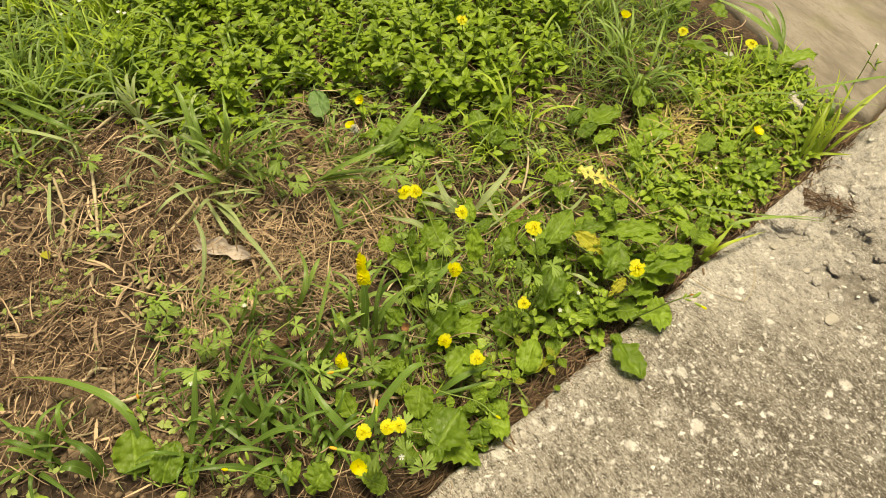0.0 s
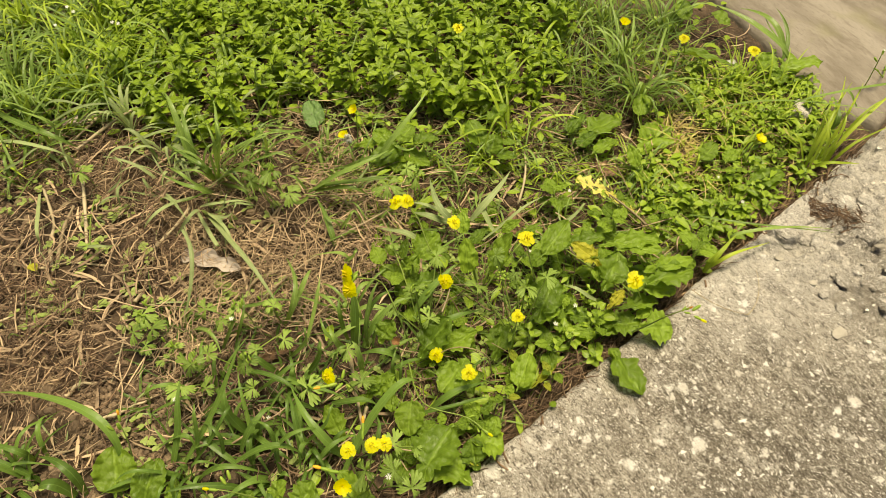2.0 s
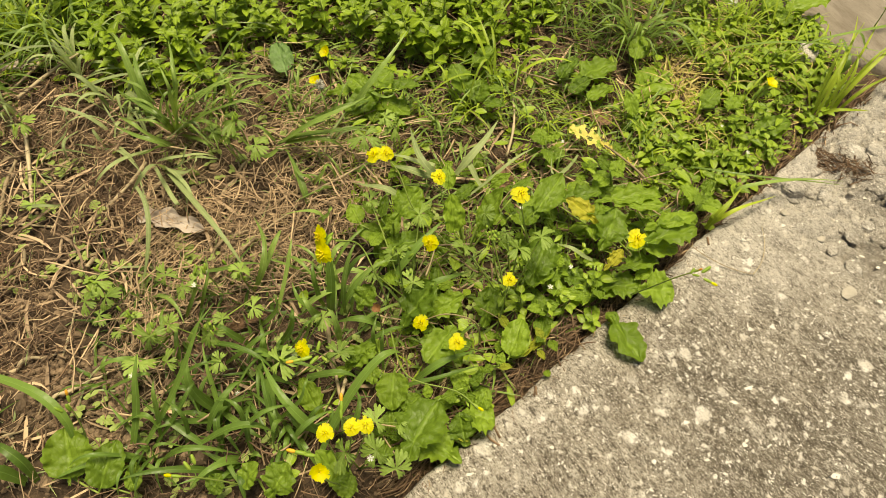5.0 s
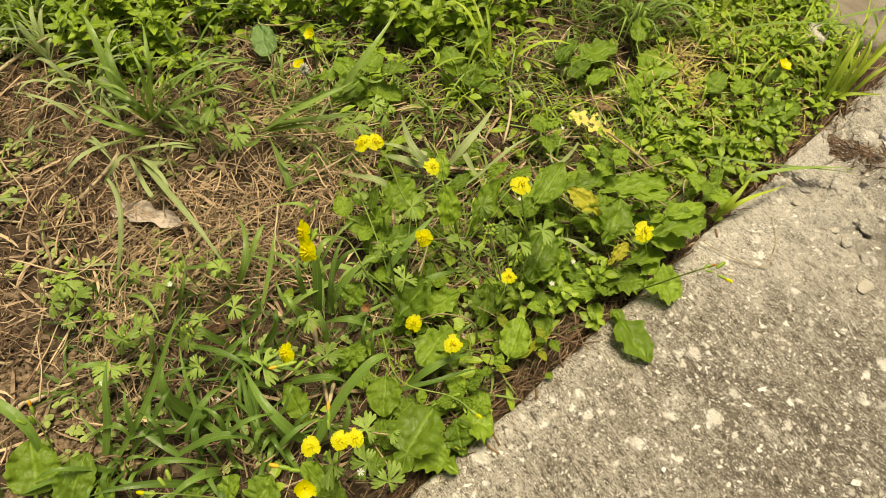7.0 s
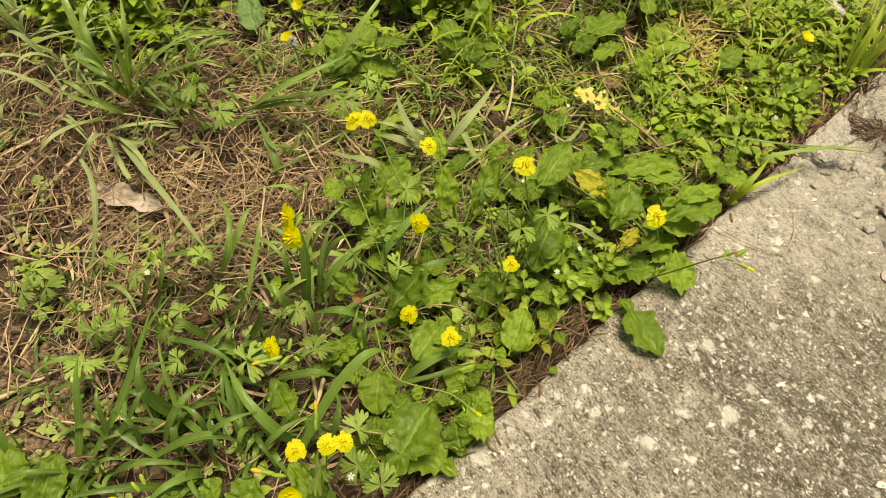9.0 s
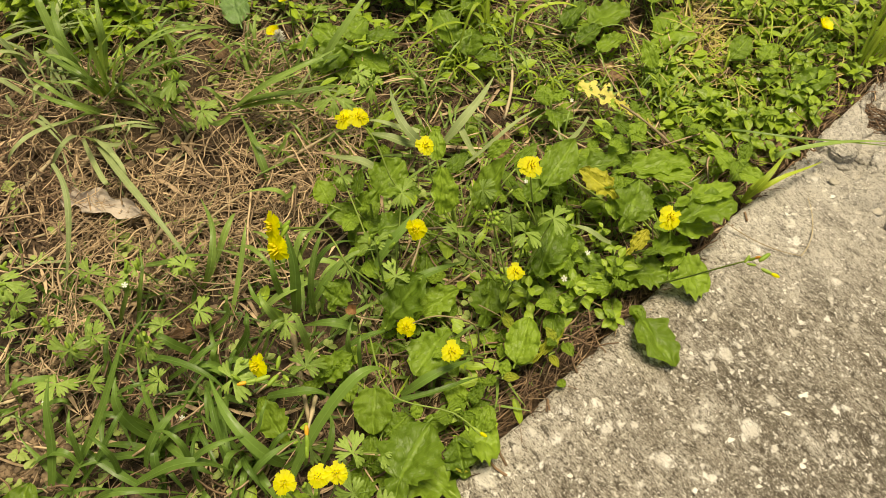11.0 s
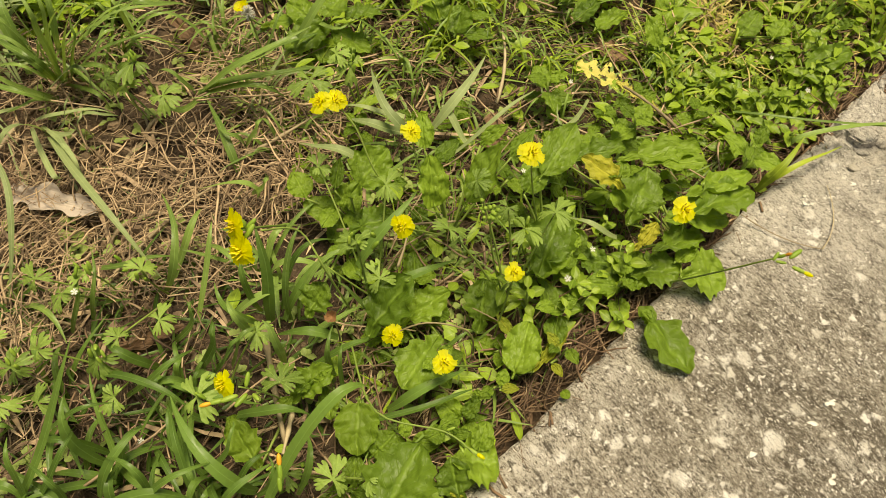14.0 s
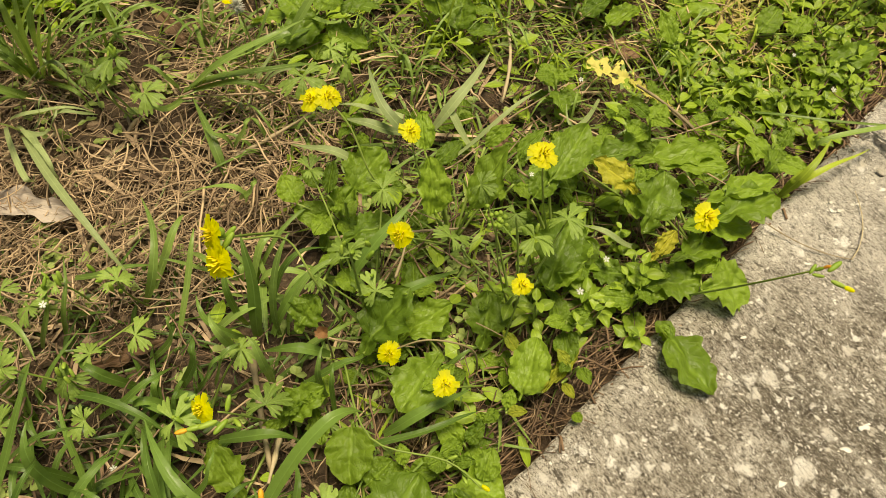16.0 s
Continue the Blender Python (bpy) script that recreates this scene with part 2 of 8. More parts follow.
CUT = leaf_material("cut_leaf", (0.080, 0.140, 0.020), (0.320, 0.455, 0.095), 0.25, 5, 1.0, None, 0.5, relief=0.35)
SPRIG = leaf_material("sprig_leaf", (0.068, 0.130, 0.009), (0.305, 0.435, 0.038), 0.4, 5, 1.6, None, 0.40, relief=0.3)
CHICK = leaf_material("chickweed_leaf", (0.072, 0.150, 0.013), (0.335, 0.465, 0.052), 0.3, 4, 1.6, None, 0.36, relief=0.22)
BLADE = leaf_material("grass_blade", (0.050, 0.105, 0.016), (0.290, 0.420, 0.100), 0.30, 0.01, 0.0, None, 0.34, relief=0.45)
BLADE_DARK = leaf_material("dark_grass_blade", (0.028, 0.070, 0.010), (0.190, 0.310, 0.060), 0.30, 0.01, 0.0, None, 0.38, relief=0.45)
BLADE_LIGHT = leaf_material("light_grass_blade", (0.105, 0.180, 0.015), (0.43, 0.565, 0.060), 0.3, 0.01, 0.0, None, 0.42, relief=0.4)
BLADE_YELLOW = leaf_material("yellowish_grass_blade", (0.16, 0.25, 0.018), (0.44, 0.54, 0.060), 0.3, 0.01, 0.0, None, 0.42, relief=0.4)
GOLD = plain_material("golden_dry_grass", (0.30, 0.225, 0.060), (0.54, 0.44, 0.150), 160, 0.6, 0.2, True)
BLADE_GREY = leaf_material("greyish_grass_blade", (0.125, 0.175, 0.065), (0.41, 0.49, 0.215), 0.3, 0.01, 0.0, None, 0.5, relief=0.45)
STALK = plain_material("green_stalk", (0.24, 0.34, 0.06), (0.40, 0.52, 0.12), 150, 0.5, 0.05, False, 0.3)
STALK_BROWN = plain_material("brown_stalk", (0.17, 0.125, 0.055), (0.30, 0.24, 0.12), 150, 0.55, 0.2)
BUD = plain_material("green_bud", (0.20, 0.34, 0.03), (0.36, 0.50, 0.07), 300, 0.5, 0.2, False, 0.2)
PETAL = plain_material("yellow_petal", (0.86, 0.82, 0.010), (0.94, 0.92, 0.030), 300, 0.5, 0.2, False, 0.58)
STAMEN = plain_material("deep_yellow_stamen", (0.74, 0.56, 0.010), (0.90, 0.76, 0.02), 500, 0.6, 0.3)
ORANGE = plain_material("orange_withered_petal", (0.62, 0.24, 0.02), (0.80, 0.42, 0.03), 300, 0.6, 0.3)
ORANGE_BROWN = plain_material("withered_brown_petal", (0.16, 0.075, 0.025), (0.36, 0.18, 0.06), 300, 0.7, 0.3)
WHITE = plain_material("white_petal", (0.62, 0.63, 0.55), (0.78, 0.79, 0.70), 300, 0.5, 0.1, False, 0.2)
FLUFF = plain_material("grey_seed_fluff", (0.40, 0.40, 0.33), (0.58, 0.57, 0.49), 300, 0.8, 0.1)
SEEDLING = leaf_material("seedling_leaf", (0.105, 0.149, 0.036), (0.36, 0.45, 0.125), 0.2, 4, 1.6, None, 0.5, relief=0.2)
DEAD_GREY = leaf_material("grey_dead_leaf", (0.34, 0.275, 0.225), (0.54, 0.46, 0.385), 0.2, 6, 1.5, (0.20, 0.14, 0.10), 0.7, 0.1)
DEAD_BROWN = leaf_material("brown_dead_leaf", (0.105, 0.060, 0.033), (0.25, 0.150, 0.085), 0.2, 6, 1.5, (0.13, 0.06, 0.03), 0.65, 0.1)

# ---- builders ----
rng = random.Random(11)
UP = Vector((0, 0, 1))
UNIT = 0.03  # the length at which leaves are modelled


def mesh(name, verts, faces, material, uvs=None, smooth=True):
    me = bpy.data.meshes.new(name)
    me.from_pydata(verts, [], faces)
    if uvs is not None:
        layer = me.uv_layers.new(name="UVMap")
        idx = np.empty(len(me.loops), np.int32)
        me.loops.foreach_get("vertex_index", idx)
        layer.data.foreach_set("uv", np.asarray(uvs, np.float32)[idx].ravel())
    if smooth:
        me.polygons.foreach_set("use_smooth", np.ones(len(me.polygons), bool))
    me.materials.append(material)
    me.update()
    return me


def thing(name, at, label, category, group=""):
    ob = new(name)
    ob.empty_display_size = 0.01
    ob.location = at
    return tagged(ob, label, category, group)


def part(name, me, parent, m=None, label=""):
    ob = new(name, me)
    ob.parent = parent
    if m is not None:
        ob.matrix_basis = m
    if label:
        ob["label"] = label
    return ob


def soil_height(x, y):
    """The height of the soil: gentle humps and small clods."""
    z = -0.014 + 0.0075 * noise.noise((x * 7, y * 7, 1.3)) + 0.0035 * noise.noise((x * 24, y * 24, 5.1))
    d = edge_side(x, y)
    return z - 0.006 * math.exp(-((d / 0.018) ** 2))


def edge_side(x, y):
    """How far a place lies inside the slab's edge; below 0 it is on the soil."""
    return (Vector((x, y)) - EDGE_A).dot(EDGE_N)


def grid_faces(rows, cols, start=0):
    return [(start + r * cols + c, start + r * cols + c + 1, start + (r + 1) * cols + c + 1, start + (r + 1) * cols + c) for r in range(rows - 1) for c in range(cols - 1)]


def bezier(a, b, c, t):
    return a * (1 - t) ** 2 + b * 2 * t * (1 - t) + c * t * t


def tube_data(points, radii, sides=5):
    verts, faces, uvs = [], [], []
    n = len(points)
    for i, (p, r) in enumerate(zip(points, radii)):
        d = (points[min(i + 1, n - 1)] - points[max(i - 1, 0)]).normalized()
        a = d.cross(Vector((0.3, 0.2, 1)) if abs(d.z) < 0.95 else Vector((1, 0, 0))).normalized()
        b = d.cross(a)
        for k in range(sides):
            w = 2 * math.pi * k / sides
            verts.append(p + (a * math.cos(w) + b * math.sin(w)) * r)
            uvs.append((k / sides, i / max(1, n - 1)))
    for i in range(n - 1):
        for k in range(sides):
            faces.append((i * sides + k, i * sides + (k + 1) % sides, (i + 1) * sides + (k + 1) % sides, (i + 1) * sides + k))
    faces.append(tuple(range(sides))[::-1])
    faces.append(tuple((n - 1) * sides + k for k in range(sides)))
    return verts, faces, uvs


def stem_mesh(name, pts, r0, r1, material, seg=10, sides=5, knobs=0.0):
    """A bent stem through two or more points."""
    pts = [Vector(p) for p in pts]
    if len(pts) == 2:
        line = [pts[0].lerp(pts[1], i / seg) for i in range(seg + 1)]
    elif len(pts) == 3:
        line = [bezier(*pts, i / seg) for i in range(seg + 1)]
    else:
        line = []
        for i in range(len(pts) - 1):
            p0, p1, p2, p3 = pts[max(i - 1, 0)], pts[i], pts[i + 1], pts[min(i + 2, len(pts) - 1)]
            for k in range(5):
                t = k / 5
                line.append(0.5 * ((2 * p1) + (p2 - p0) * t + (2 * p0 - 5 * p1 + 4 * p2 - p3) * t * t + (3 * p1 - p0 - 3 * p2 + p3) * t ** 3))
        line.append(pts[-1])
    n = len(line)
    radii = [(r0 + (r1 - r0) * i / (n - 1)) * (1 + knobs * noise.noise(line[i] * 190)) for i in range(n)]
    return mesh(name, *tube_data(line, radii, sides)[:2], material)


def blade_mesh(base, ctrl, tip, width, material, seg=11, fold=0.22, roll=0.0, kink=0.0):
    """A grass blade: a tapered, keeled strip along a bent line."""
    base, ctrl, tip = Vector(base), Vector(ctrl), Vector(tip)
    mid = 2 * ctrl - (base + tip) / 2  # the bend passes through ctrl
    verts, uvs = [], []
    chord = tip - base
    ref = chord.cross(UP)
    ref = ref.normalized() if ref.length > 1e-6 else Vector((1, 0, 0))
    for i in range(seg + 1):
        t = i / seg
        p = bezier(base, mid, tip, t)
        d = (bezier(base, mid, tip, min(1, t + 0.02)) - bezier(base, mid, tip, max(0, t - 0.02))).normalized()
        side = (ref - d * ref.dot(d)).normalized()
        side = Matrix.Rotation(roll * (0.3 + t), 3, d) @ side
        up = side.cross(d)
        if up.z < 0:
            up = -up
        w = 0.5 * width * min(1, 0.62 + 1.6 * t) * (1 - max(0, (t - 0.35) / 0.65) ** 1.8) + 0.00012
        w *= 1 + 0.06 * math.sin(9 * t + kink)
        p = p + up * (0.0012 * math.sin(7 * t + kink))
        for s in (-1, -0.5, 0, 0.5, 1):
            verts.append(p + side * (w * s) + up * (fold * w * (abs(s) ** 1.3)))
            uvs.append((0.5 + s / 2, t))
    return mesh("blade", verts, grid_faces(seg + 1, 5), material, uvs)


OUTLINES = {
    # half width along a leaf of length 1 and width 1, and the tooth size
    "round": (lambda t: 0.03 if t < 0.14 else 0.5 * math.sin(math.pi * min(1, (t - 0.10) / 0.9) ** 0.85) ** 0.55, 0.08, 6.5),
    "lyre": (lambda t: 0.035 + (0.17 * abs(math.sin(9.5 * t)) if t < 0.34 else 0) + (0.47 * math.sin(math.pi * ((t - 0.26) / 0.74) ** 0.80) ** 0.60 if t > 0.27 else 0), 0.23, 5.5),
    "oval": (lambda t: 0.03 if t < 0.10 else 0.5 * math.sin(math.pi * ((t - 0.08) / 0.92) ** 0.88) ** 0.8, 0.012, 6),
    "lance": (lambda t: 0.03 if t < 0.05 else 0.5 * math.sin(math.pi * ((t - 0.03) / 0.97) ** 0.80) ** 1.05, 0.0, 5),
    "lacy": (lambda t: 0.05 + 0.40 * math.sin(math.pi * t ** 0.8) ** 0.5 * (0.74 + 0.26 * math.sin(21 * t)), 0.12, 9),
    "ragged": (lambda t: 0.05 + 0.42 * math.sin(math.pi * t ** 0.9) ** 0.4 * (0.75 + 0.25 * math.sin(17 * t)), 0.10, 5),
}


def leaf_mesh(kind, material, seed, rows=42, cols=13, droop=0.16, cup=0.10, crinkle=0.02, holes=0.0, ripple=0.0, pucker=0.0):
    """A leaf one UNIT long and wide, lying along y from its stalk, with a grooved midrib and puckered blade."""
    r = random.Random(seed)
    shape, tooth, teeth = OUTLINES[kind]
    verts, uvs = [], []
    ph, bend, lean = r.uniform(0, 6), r.uniform(-0.06, 0.06), r.uniform(-0.05, 0.05)
    for i in range(rows + 1):
        t = i / rows
        for j in range(cols):
            s = 2 * j / (cols - 1) - 1
            sg = 1 if s > 0 else -1
            w = shape(t)
            if w > 0.06:
                saw = (teeth * (t + 0.03 * noise.noise((t * 5, sg * 2 + seed, 6.1))) + ph + 0.3 * sg) % 1
                peak = saw / 0.68 if saw < 0.68 else (1 - saw) / 0.32
                w *= 1 + tooth * 1.5 * (peak ** 1.4 - 0.45) * (0.7 + 0.6 * noise.noise((t * 7, sg * 5 + seed, 1.4))) + 0.11 * noise.noise((t * 3.5, sg * 3 + seed, 2.2))
            x = s * w + bend * math.sin(math.pi * t) + lean * t
            z = cup * (abs(s) ** 1.5) * w * 2 * (0.6 + 0.5 * math.sin(5 * t + ph)) - droop * (t ** 2) + 0.10 * droop * math.sin(3 * t)
            z += crinkle * (noise.noise((s * 2.2 + seed * 3.1, t * 6, ph)) * 1.6 + 0.8 * abs(math.sin(teeth * math.pi * t - abs(s) * 2.2)) * abs(s)) * min(1, w * 4)
            z += ripple * abs(s) ** 2.4 * math.sin(6.3 * teeth * 0.55 * t + ph + 1.9 * sg) * min(1, w * 4)
            z += pucker * (abs(math.sin(math.pi * (7 * t - 3.2 * abs(s) * w))) - 0.6) * (1 - abs(s) ** 3) * min(1, w * 3)
            z += 0.03 * (abs(s) - 1) * (1 if abs(s) < 0.2 else 0) * 0.4
            verts.append((x * UNIT, (t + 0.02 * noise.noise((s * 3, t * 3, seed))) * UNIT, z * UNIT))
            uvs.append((0.5 + s / 2, t))
    faces = grid_faces(rows + 1, cols)
    if holes:
        faces = [f for f in faces if noise.noise(Vector(verts[f[0]]) * (7.5 / UNIT) + Vector((seed, 0, 0))) < 0.5 - holes]
    return mesh("leaf", verts, faces, material, uvs)


_leaf_cache = {}


def leaf_variant(kind, material, k, **more):
    key = (kind, material.name, k)
    if key not in _leaf_cache:
        _leaf_cache[key] = leaf_mesh(kind, material, hash_of(kind) + k * 7 + len(material.name), **more)
    return _leaf_cache[key]


def hash_of(word):
    return sum((i + 1) * ord(c) for i, c in enumerate(word)) % 97


def along(base, tip, width, roll=0.0):
    """The pose that lays a modelled leaf from base to tip."""
    base, tip = Vector(base), Vector(tip)
    y = tip - base
    n = UP - y * (UP.dot(y) / y.length_squared)
    if n.length < 0.2:
        n = Vector((0, -1, 0.6)) - y * (Vector((0, -1, 0.6)).dot(y) / y.length_squared)
    z = Matrix.Rotation(roll, 3, y.normalized()) @ n.normalized()
    x = y.normalized().cross(z)
    length = y.length
    m = Matrix((x * (width / UNIT), y / UNIT, z * (0.5 * (length + width) / UNIT))).transposed().to_4x4()
    m.translation = base
    return m


def palm_mesh(material, seed, lobes=5):
    """A deeply cut, palm-shaped leaf, one UNIT in radius, round its stalk: wedge-shaped lobes, each with three blunt fingers."""
    r = random.Random(seed)
    span, rows, cols = radians(r.uniform(285, 315)), 8, 13
    verts, uvs, faces = [], [], []
    for k in range(lobes):
        a = -span / 2 + span * (k + 0.5) / lobes + math.pi / 2 + r.uniform(-0.08, 0.08)
        reach = r.uniform(0.66, 1.10) * (0.74 + 0.26 * math.sin(math.pi * (k + 0.5) / lobes))
        wide, lift, start = r.uniform(0.40, 0.52), r.uniform(-0.22, 0.28), len(verts)
        for i in range(rows):
            for j in range(cols):
                e = 2 * j / (cols - 1) - 1
                tip = 0.74 + 0.26 * abs(math.cos(1.5 * math.pi * e)) ** 0.5 * (1 - 0.22 * abs(e))
                q = (i / (rows - 1)) * (tip if i > 3 else 1 - (1 - tip) * i / 4)
                x, y = reach * q, e * reach * (0.035 + wide * q ** 1.35) * (1 - 0.25 * max(0, q - 0.75) / 0.25)
                z = 0.05 * math.sin(q * 3) + lift * q - 0.22 * q * q + 0.12 * abs(y) - 0.016 * math.cos(3 * math.pi * e) * q + 0.03 * noise.noise((q * 4, e * 2, seed + k))
                verts.append(((x * math.cos(a) - y * math.sin(a)) * UNIT, (x * math.sin(a) + y * math.cos(a)) * UNIT, z * UNIT))
                uvs.append((0.5 + e / 2, q))
        faces += grid_faces(rows, cols, start)
    return mesh("cut_leaf", verts, faces, material, uvs)


PALMS = [palm_mesh(CUT, 40 + i, 5) for i in range(6)]


def flower_mesh(seed, closed=0.0, material=None):
    """A yellow flower head of radius 1: rings of square-tipped, notched rays."""
    r = random.Random(seed)
    verts, faces = [], []
    for ring, (count, reach, lift) in enumerate(((13, 1.0, 0.02 + closed), (7, 0.66, 0.10 + closed))):
        for k in range(count):
            a = 2 * math.pi * (k + 0.5 * ring) / count + r.uniform(-0.09, 0.09)
            ln, w = reach * r.uniform(0.80, 1.10), 0.215 * r.uniform(0.85, 1.15)
            el, start = lift + r.uniform(-0.10, 0.12), len(verts)
            for i, (f, ww) in enumerate(((0.08, 0.35), (0.40, 0.85), (0.75, 1.0), (1.0, 0.95))):
                for j in range(5):
                    s = j / 2 - 1
                    q = f * ln - (0.06 if i == 3 and j % 2 else 0)
                    x, y = q, s * w * ww
                    z = math.sin(el) * q + 0.05 * ring - 0.12 * f * f * (1 - closed) + 0.03 * abs(s)
                    verts.append((x * math.cos(a) - y * math.sin(a), x * math.sin(a) + y * math.cos(a), z))
            faces += grid_faces(4, 5, start)
    start = len(verts)
    verts += [(0.55 * math.cos(k * math.pi / 6), 0.55 * math.sin(k * math.pi / 6), 0.03 + 0.45 * closed) for k in range(12)] + [(0, 0, -0.02)]
    faces += [(start + k, start + (k + 1) % 12, start + 12) for k in range(12)]
    return mesh("flower_head", verts, faces, material or PETAL)


def blob(rx, ry, rz, material, name, seg=8, rings=6, rough=0.0, seed=0, sharp=1.0):
    verts, faces = [], []
    for i in range(rings + 1):
        a = math.pi * i / rings
        for k in range(seg):
            b = 2 * math.pi * k / seg
            v = Vector((math.sin(a) ** sharp * math.cos(b), math.sin(a) ** sharp * math.sin(b), -math.cos(a)))
            v *= 1 + rough * noise.noise(v * 1.7 + Vector((seed, 0, 0)))
            verts.append((v.x * rx, v.y * ry, v.z * rz))
    for i in range(rings):
        for k in range(seg):
            faces.append((i * seg + k, i * seg + (k + 1) % seg, (i + 1) * seg + (k + 1) % seg, (i + 1) * seg + k))
    return mesh(name, verts, faces, material)


def stamen_mesh():
    verts, faces = [], []
    r = random.Random(3)
    for k in range(14):
        a, d = r.uniform(0, 6.28), 0.34 * math.sqrt(r.random())
        p = Vector((d * math.cos(a), d * math.sin(a), 0.12))
        v, f, _ = tube_data([p, p + Vector((d * math.cos(a) * 0.4, d * math.sin(a) * 0.4, 0.34))], [0.05, 0.035], 4)
        faces += [tuple(i + len(verts) for i in q) for q in f]
        verts += v
    return mesh("flower_centre", verts, faces, STAMEN)


HEADS = [flower_mesh(i) for i in range(5)]
WITHERED = flower_mesh(31, 0.9, ORANGE_BROWN)
HALF = [flower_mesh(20 + i, 0.75) for i in range(2)]
STAMENS = stamen_mesh()
CUP = blob(0.34, 0.34, 0.42, BUD, "involucre", 8, 6)
BUD_MESH = blob(0.00105, 0.00105, 0.0031, BUD, "bud", 7, 6, 0, 0, 0.8)
TIP_ORANGE = blob(0.0010, 0.0010, 0.0024, ORANGE, "bud_tip", 6, 5)
TIP_YELLOW = blob(0.0011, 0.0011, 0.0024, PETAL, "bud_tip", 6, 5)


def facing(at, normal, size, spin=0.0):
    q = Vector(normal).normalized().to_track_quat("Z", "Y").to_matrix().to_4x4()
    return Matrix.Translation(at) @ q @ Matrix.Rotation(spin, 4, "Z") @ Matrix.Scale(size, 4)


def flower(stalk, at, normal, size=0.0054, half=False):
    """An open flower head with its stamens and green cup on a stalk."""
    m = facing(at, normal, size, rng.uniform(0, 6))
    part("flower_head", rng.choice(HALF if half else HEADS), stalk, m, "bright yellow notched petals")
    part("flower_centre", STAMENS, stalk, m)
    part("involucre", CUP, stalk, m @ Matrix.Translation((0, 0, -0.38)), "green cup under the petals")


def bud(stalk, at, way, tip="", size=1.0):
    m = facing(at, way, size)
    part("bud", BUD_MESH, stalk, m)
    if tip:
        part("bud_tip", TIP_ORANGE if tip == "o" else TIP_YELLOW, stalk, m @ Matrix.Translation((0, 0, 0.0042)), "orange withered tip" if tip == "o" else "yellow tip")


LEAF_MATS = {"": HERB, "y": HERB_YELLOW, "w": WILTED, "p": PALE}


def herb(at, label, leaves=(), name="hawksbeard_plant"):
    """A flowering weed: leaves given as outline, base, tip and width in millimetres from its root."""
    ob = thing(name, at, label, "weed", "yellow flowering weeds")
    for k, (kind, base, tip, width) in enumerate(leaves):
        kind, _, tint = kind.partition("-")
        b, t = Vector(base) / 1000, Vector(tip) / 1000
        if kind == "lyre":
            b, width = b - (t - b) * 0.18, width * 1.15
        me = leaf_variant(kind, LEAF_MATS[tint], rng.randrange(5), crinkle=0.065 if kind == "lyre" else 0.045, ripple=0.045 if kind in ("lyre", "round") else 0.02, pucker=0.007)
        part("leaf", me, ob, along(b, t, width / 1000, rng.uniform(-0.3, 0.3)))
        root = Vector((0, 0, 0.001))
        if (b - root).length > 0.012:
            part("leaf_stalk", stem_mesh("leaf_stalk", (root, (root + b) / 2 + Vector((0, 0, 0.004)), b + (t - b) * 0.03), 0.0009, 0.0006, STALK, 6, 4), ob)
    return ob


def stalk(ob, pts, r=0.00048, brown=False):
    """A flower stalk on a weed, through points in millimetres from its root."""
    return part("flower_stalk", stem_mesh("flower_stalk", [Vector(p) / 1000 for p in pts], r * 1.15, r * 0.75, STALK_BROWN if brown else STALK, 12, 6), ob)


def tuft(at, label, blades, material=None):
    """A grass tuft: each blade by its base, bend, tip and width in millimetres from the root."""
    ob = thing("grass_tuft", at, label, "grass", "grass tufts")
    for b, c, t, w in blades:
        part("blade", blade_mesh(Vector(b) / 1000, Vector(c) / 1000, Vector(t) / 1000, w / 1000, material or BLADE, roll=rng.uniform(-0.4, 0.4), kink=rng.uniform(0, 6)), ob)
    return ob


def wild_tuft(at, n, length, width, label, material=None, lean=(0, 0), seed=0, rise=1.0):
    """A tuft whose blades spread at random."""
    r = random.Random(seed)
    blades = []
    for _ in range(n):
        a, ln = r.uniform(0, 6.28), length * r.uniform(0.5, 1.1)
        out = r.uniform(0.35, 0.9)
        d = Vector((math.cos(a) * out + lean[0], math.sin(a) * out + lean[1], 0))
        b = Vector((r.gauss(0, 5), r.gauss(0, 5), -4))
        c = b + d * ln * 0.45 + Vector((0, 0, rise * ln * r.uniform(0.30, 0.55)))
        t = b + d * ln + Vector((0, 0, rise * ln * r.uniform(0.05, 0.55)))
        blades.append((b, c, t, width * r.uniform(0.6, 1.2)))
    return tuft(at, label, blades, material)


def cut_plant(at, label, leaves, buds=4, seed=0):
    """A weed with palm-shaped, deeply cut leaves and pale green bud clusters: leaf centres and radii in millimetres."""
    r = random.Random(seed)
    ob = thing("cranesbill_plant", at, label, "weed", "cut-leaved weeds")
    for c, rad in leaves:
        c = Vector(c) / 1000
        n = Vector((r.uniform(-0.6, 0.6), r.uniform(-0.7, 0.25), 1))
        part("cut_leaf", r.choice(PALMS), ob, facing(c, n, 0.90 * rad / 1000 / UNIT, r.uniform(0, 6.28)))
        part("leaf_stalk", stem_mesh("leaf_stalk", ((0, 0, -0.002), c * 0.5 + Vector((r.uniform(-4, 4), r.uniform(-4, 4), 4)) / 1000, c), 0.0007, 0.0005, STALK, 7, 4), ob)
    top = Vector(leaves[0][0]) / 1000
    for _ in range(buds):
        p = top + Vector((r.gauss(0, 0.004), r.gauss(0, 0.004), r.uniform(0.002, 0.006)))
        part("bud", BUD_MESH, ob, facing(p, (r.gauss(0, 0.5), r.gauss(0, 0.5), 1), r.uniform(0.7, 1.05)))
    return ob


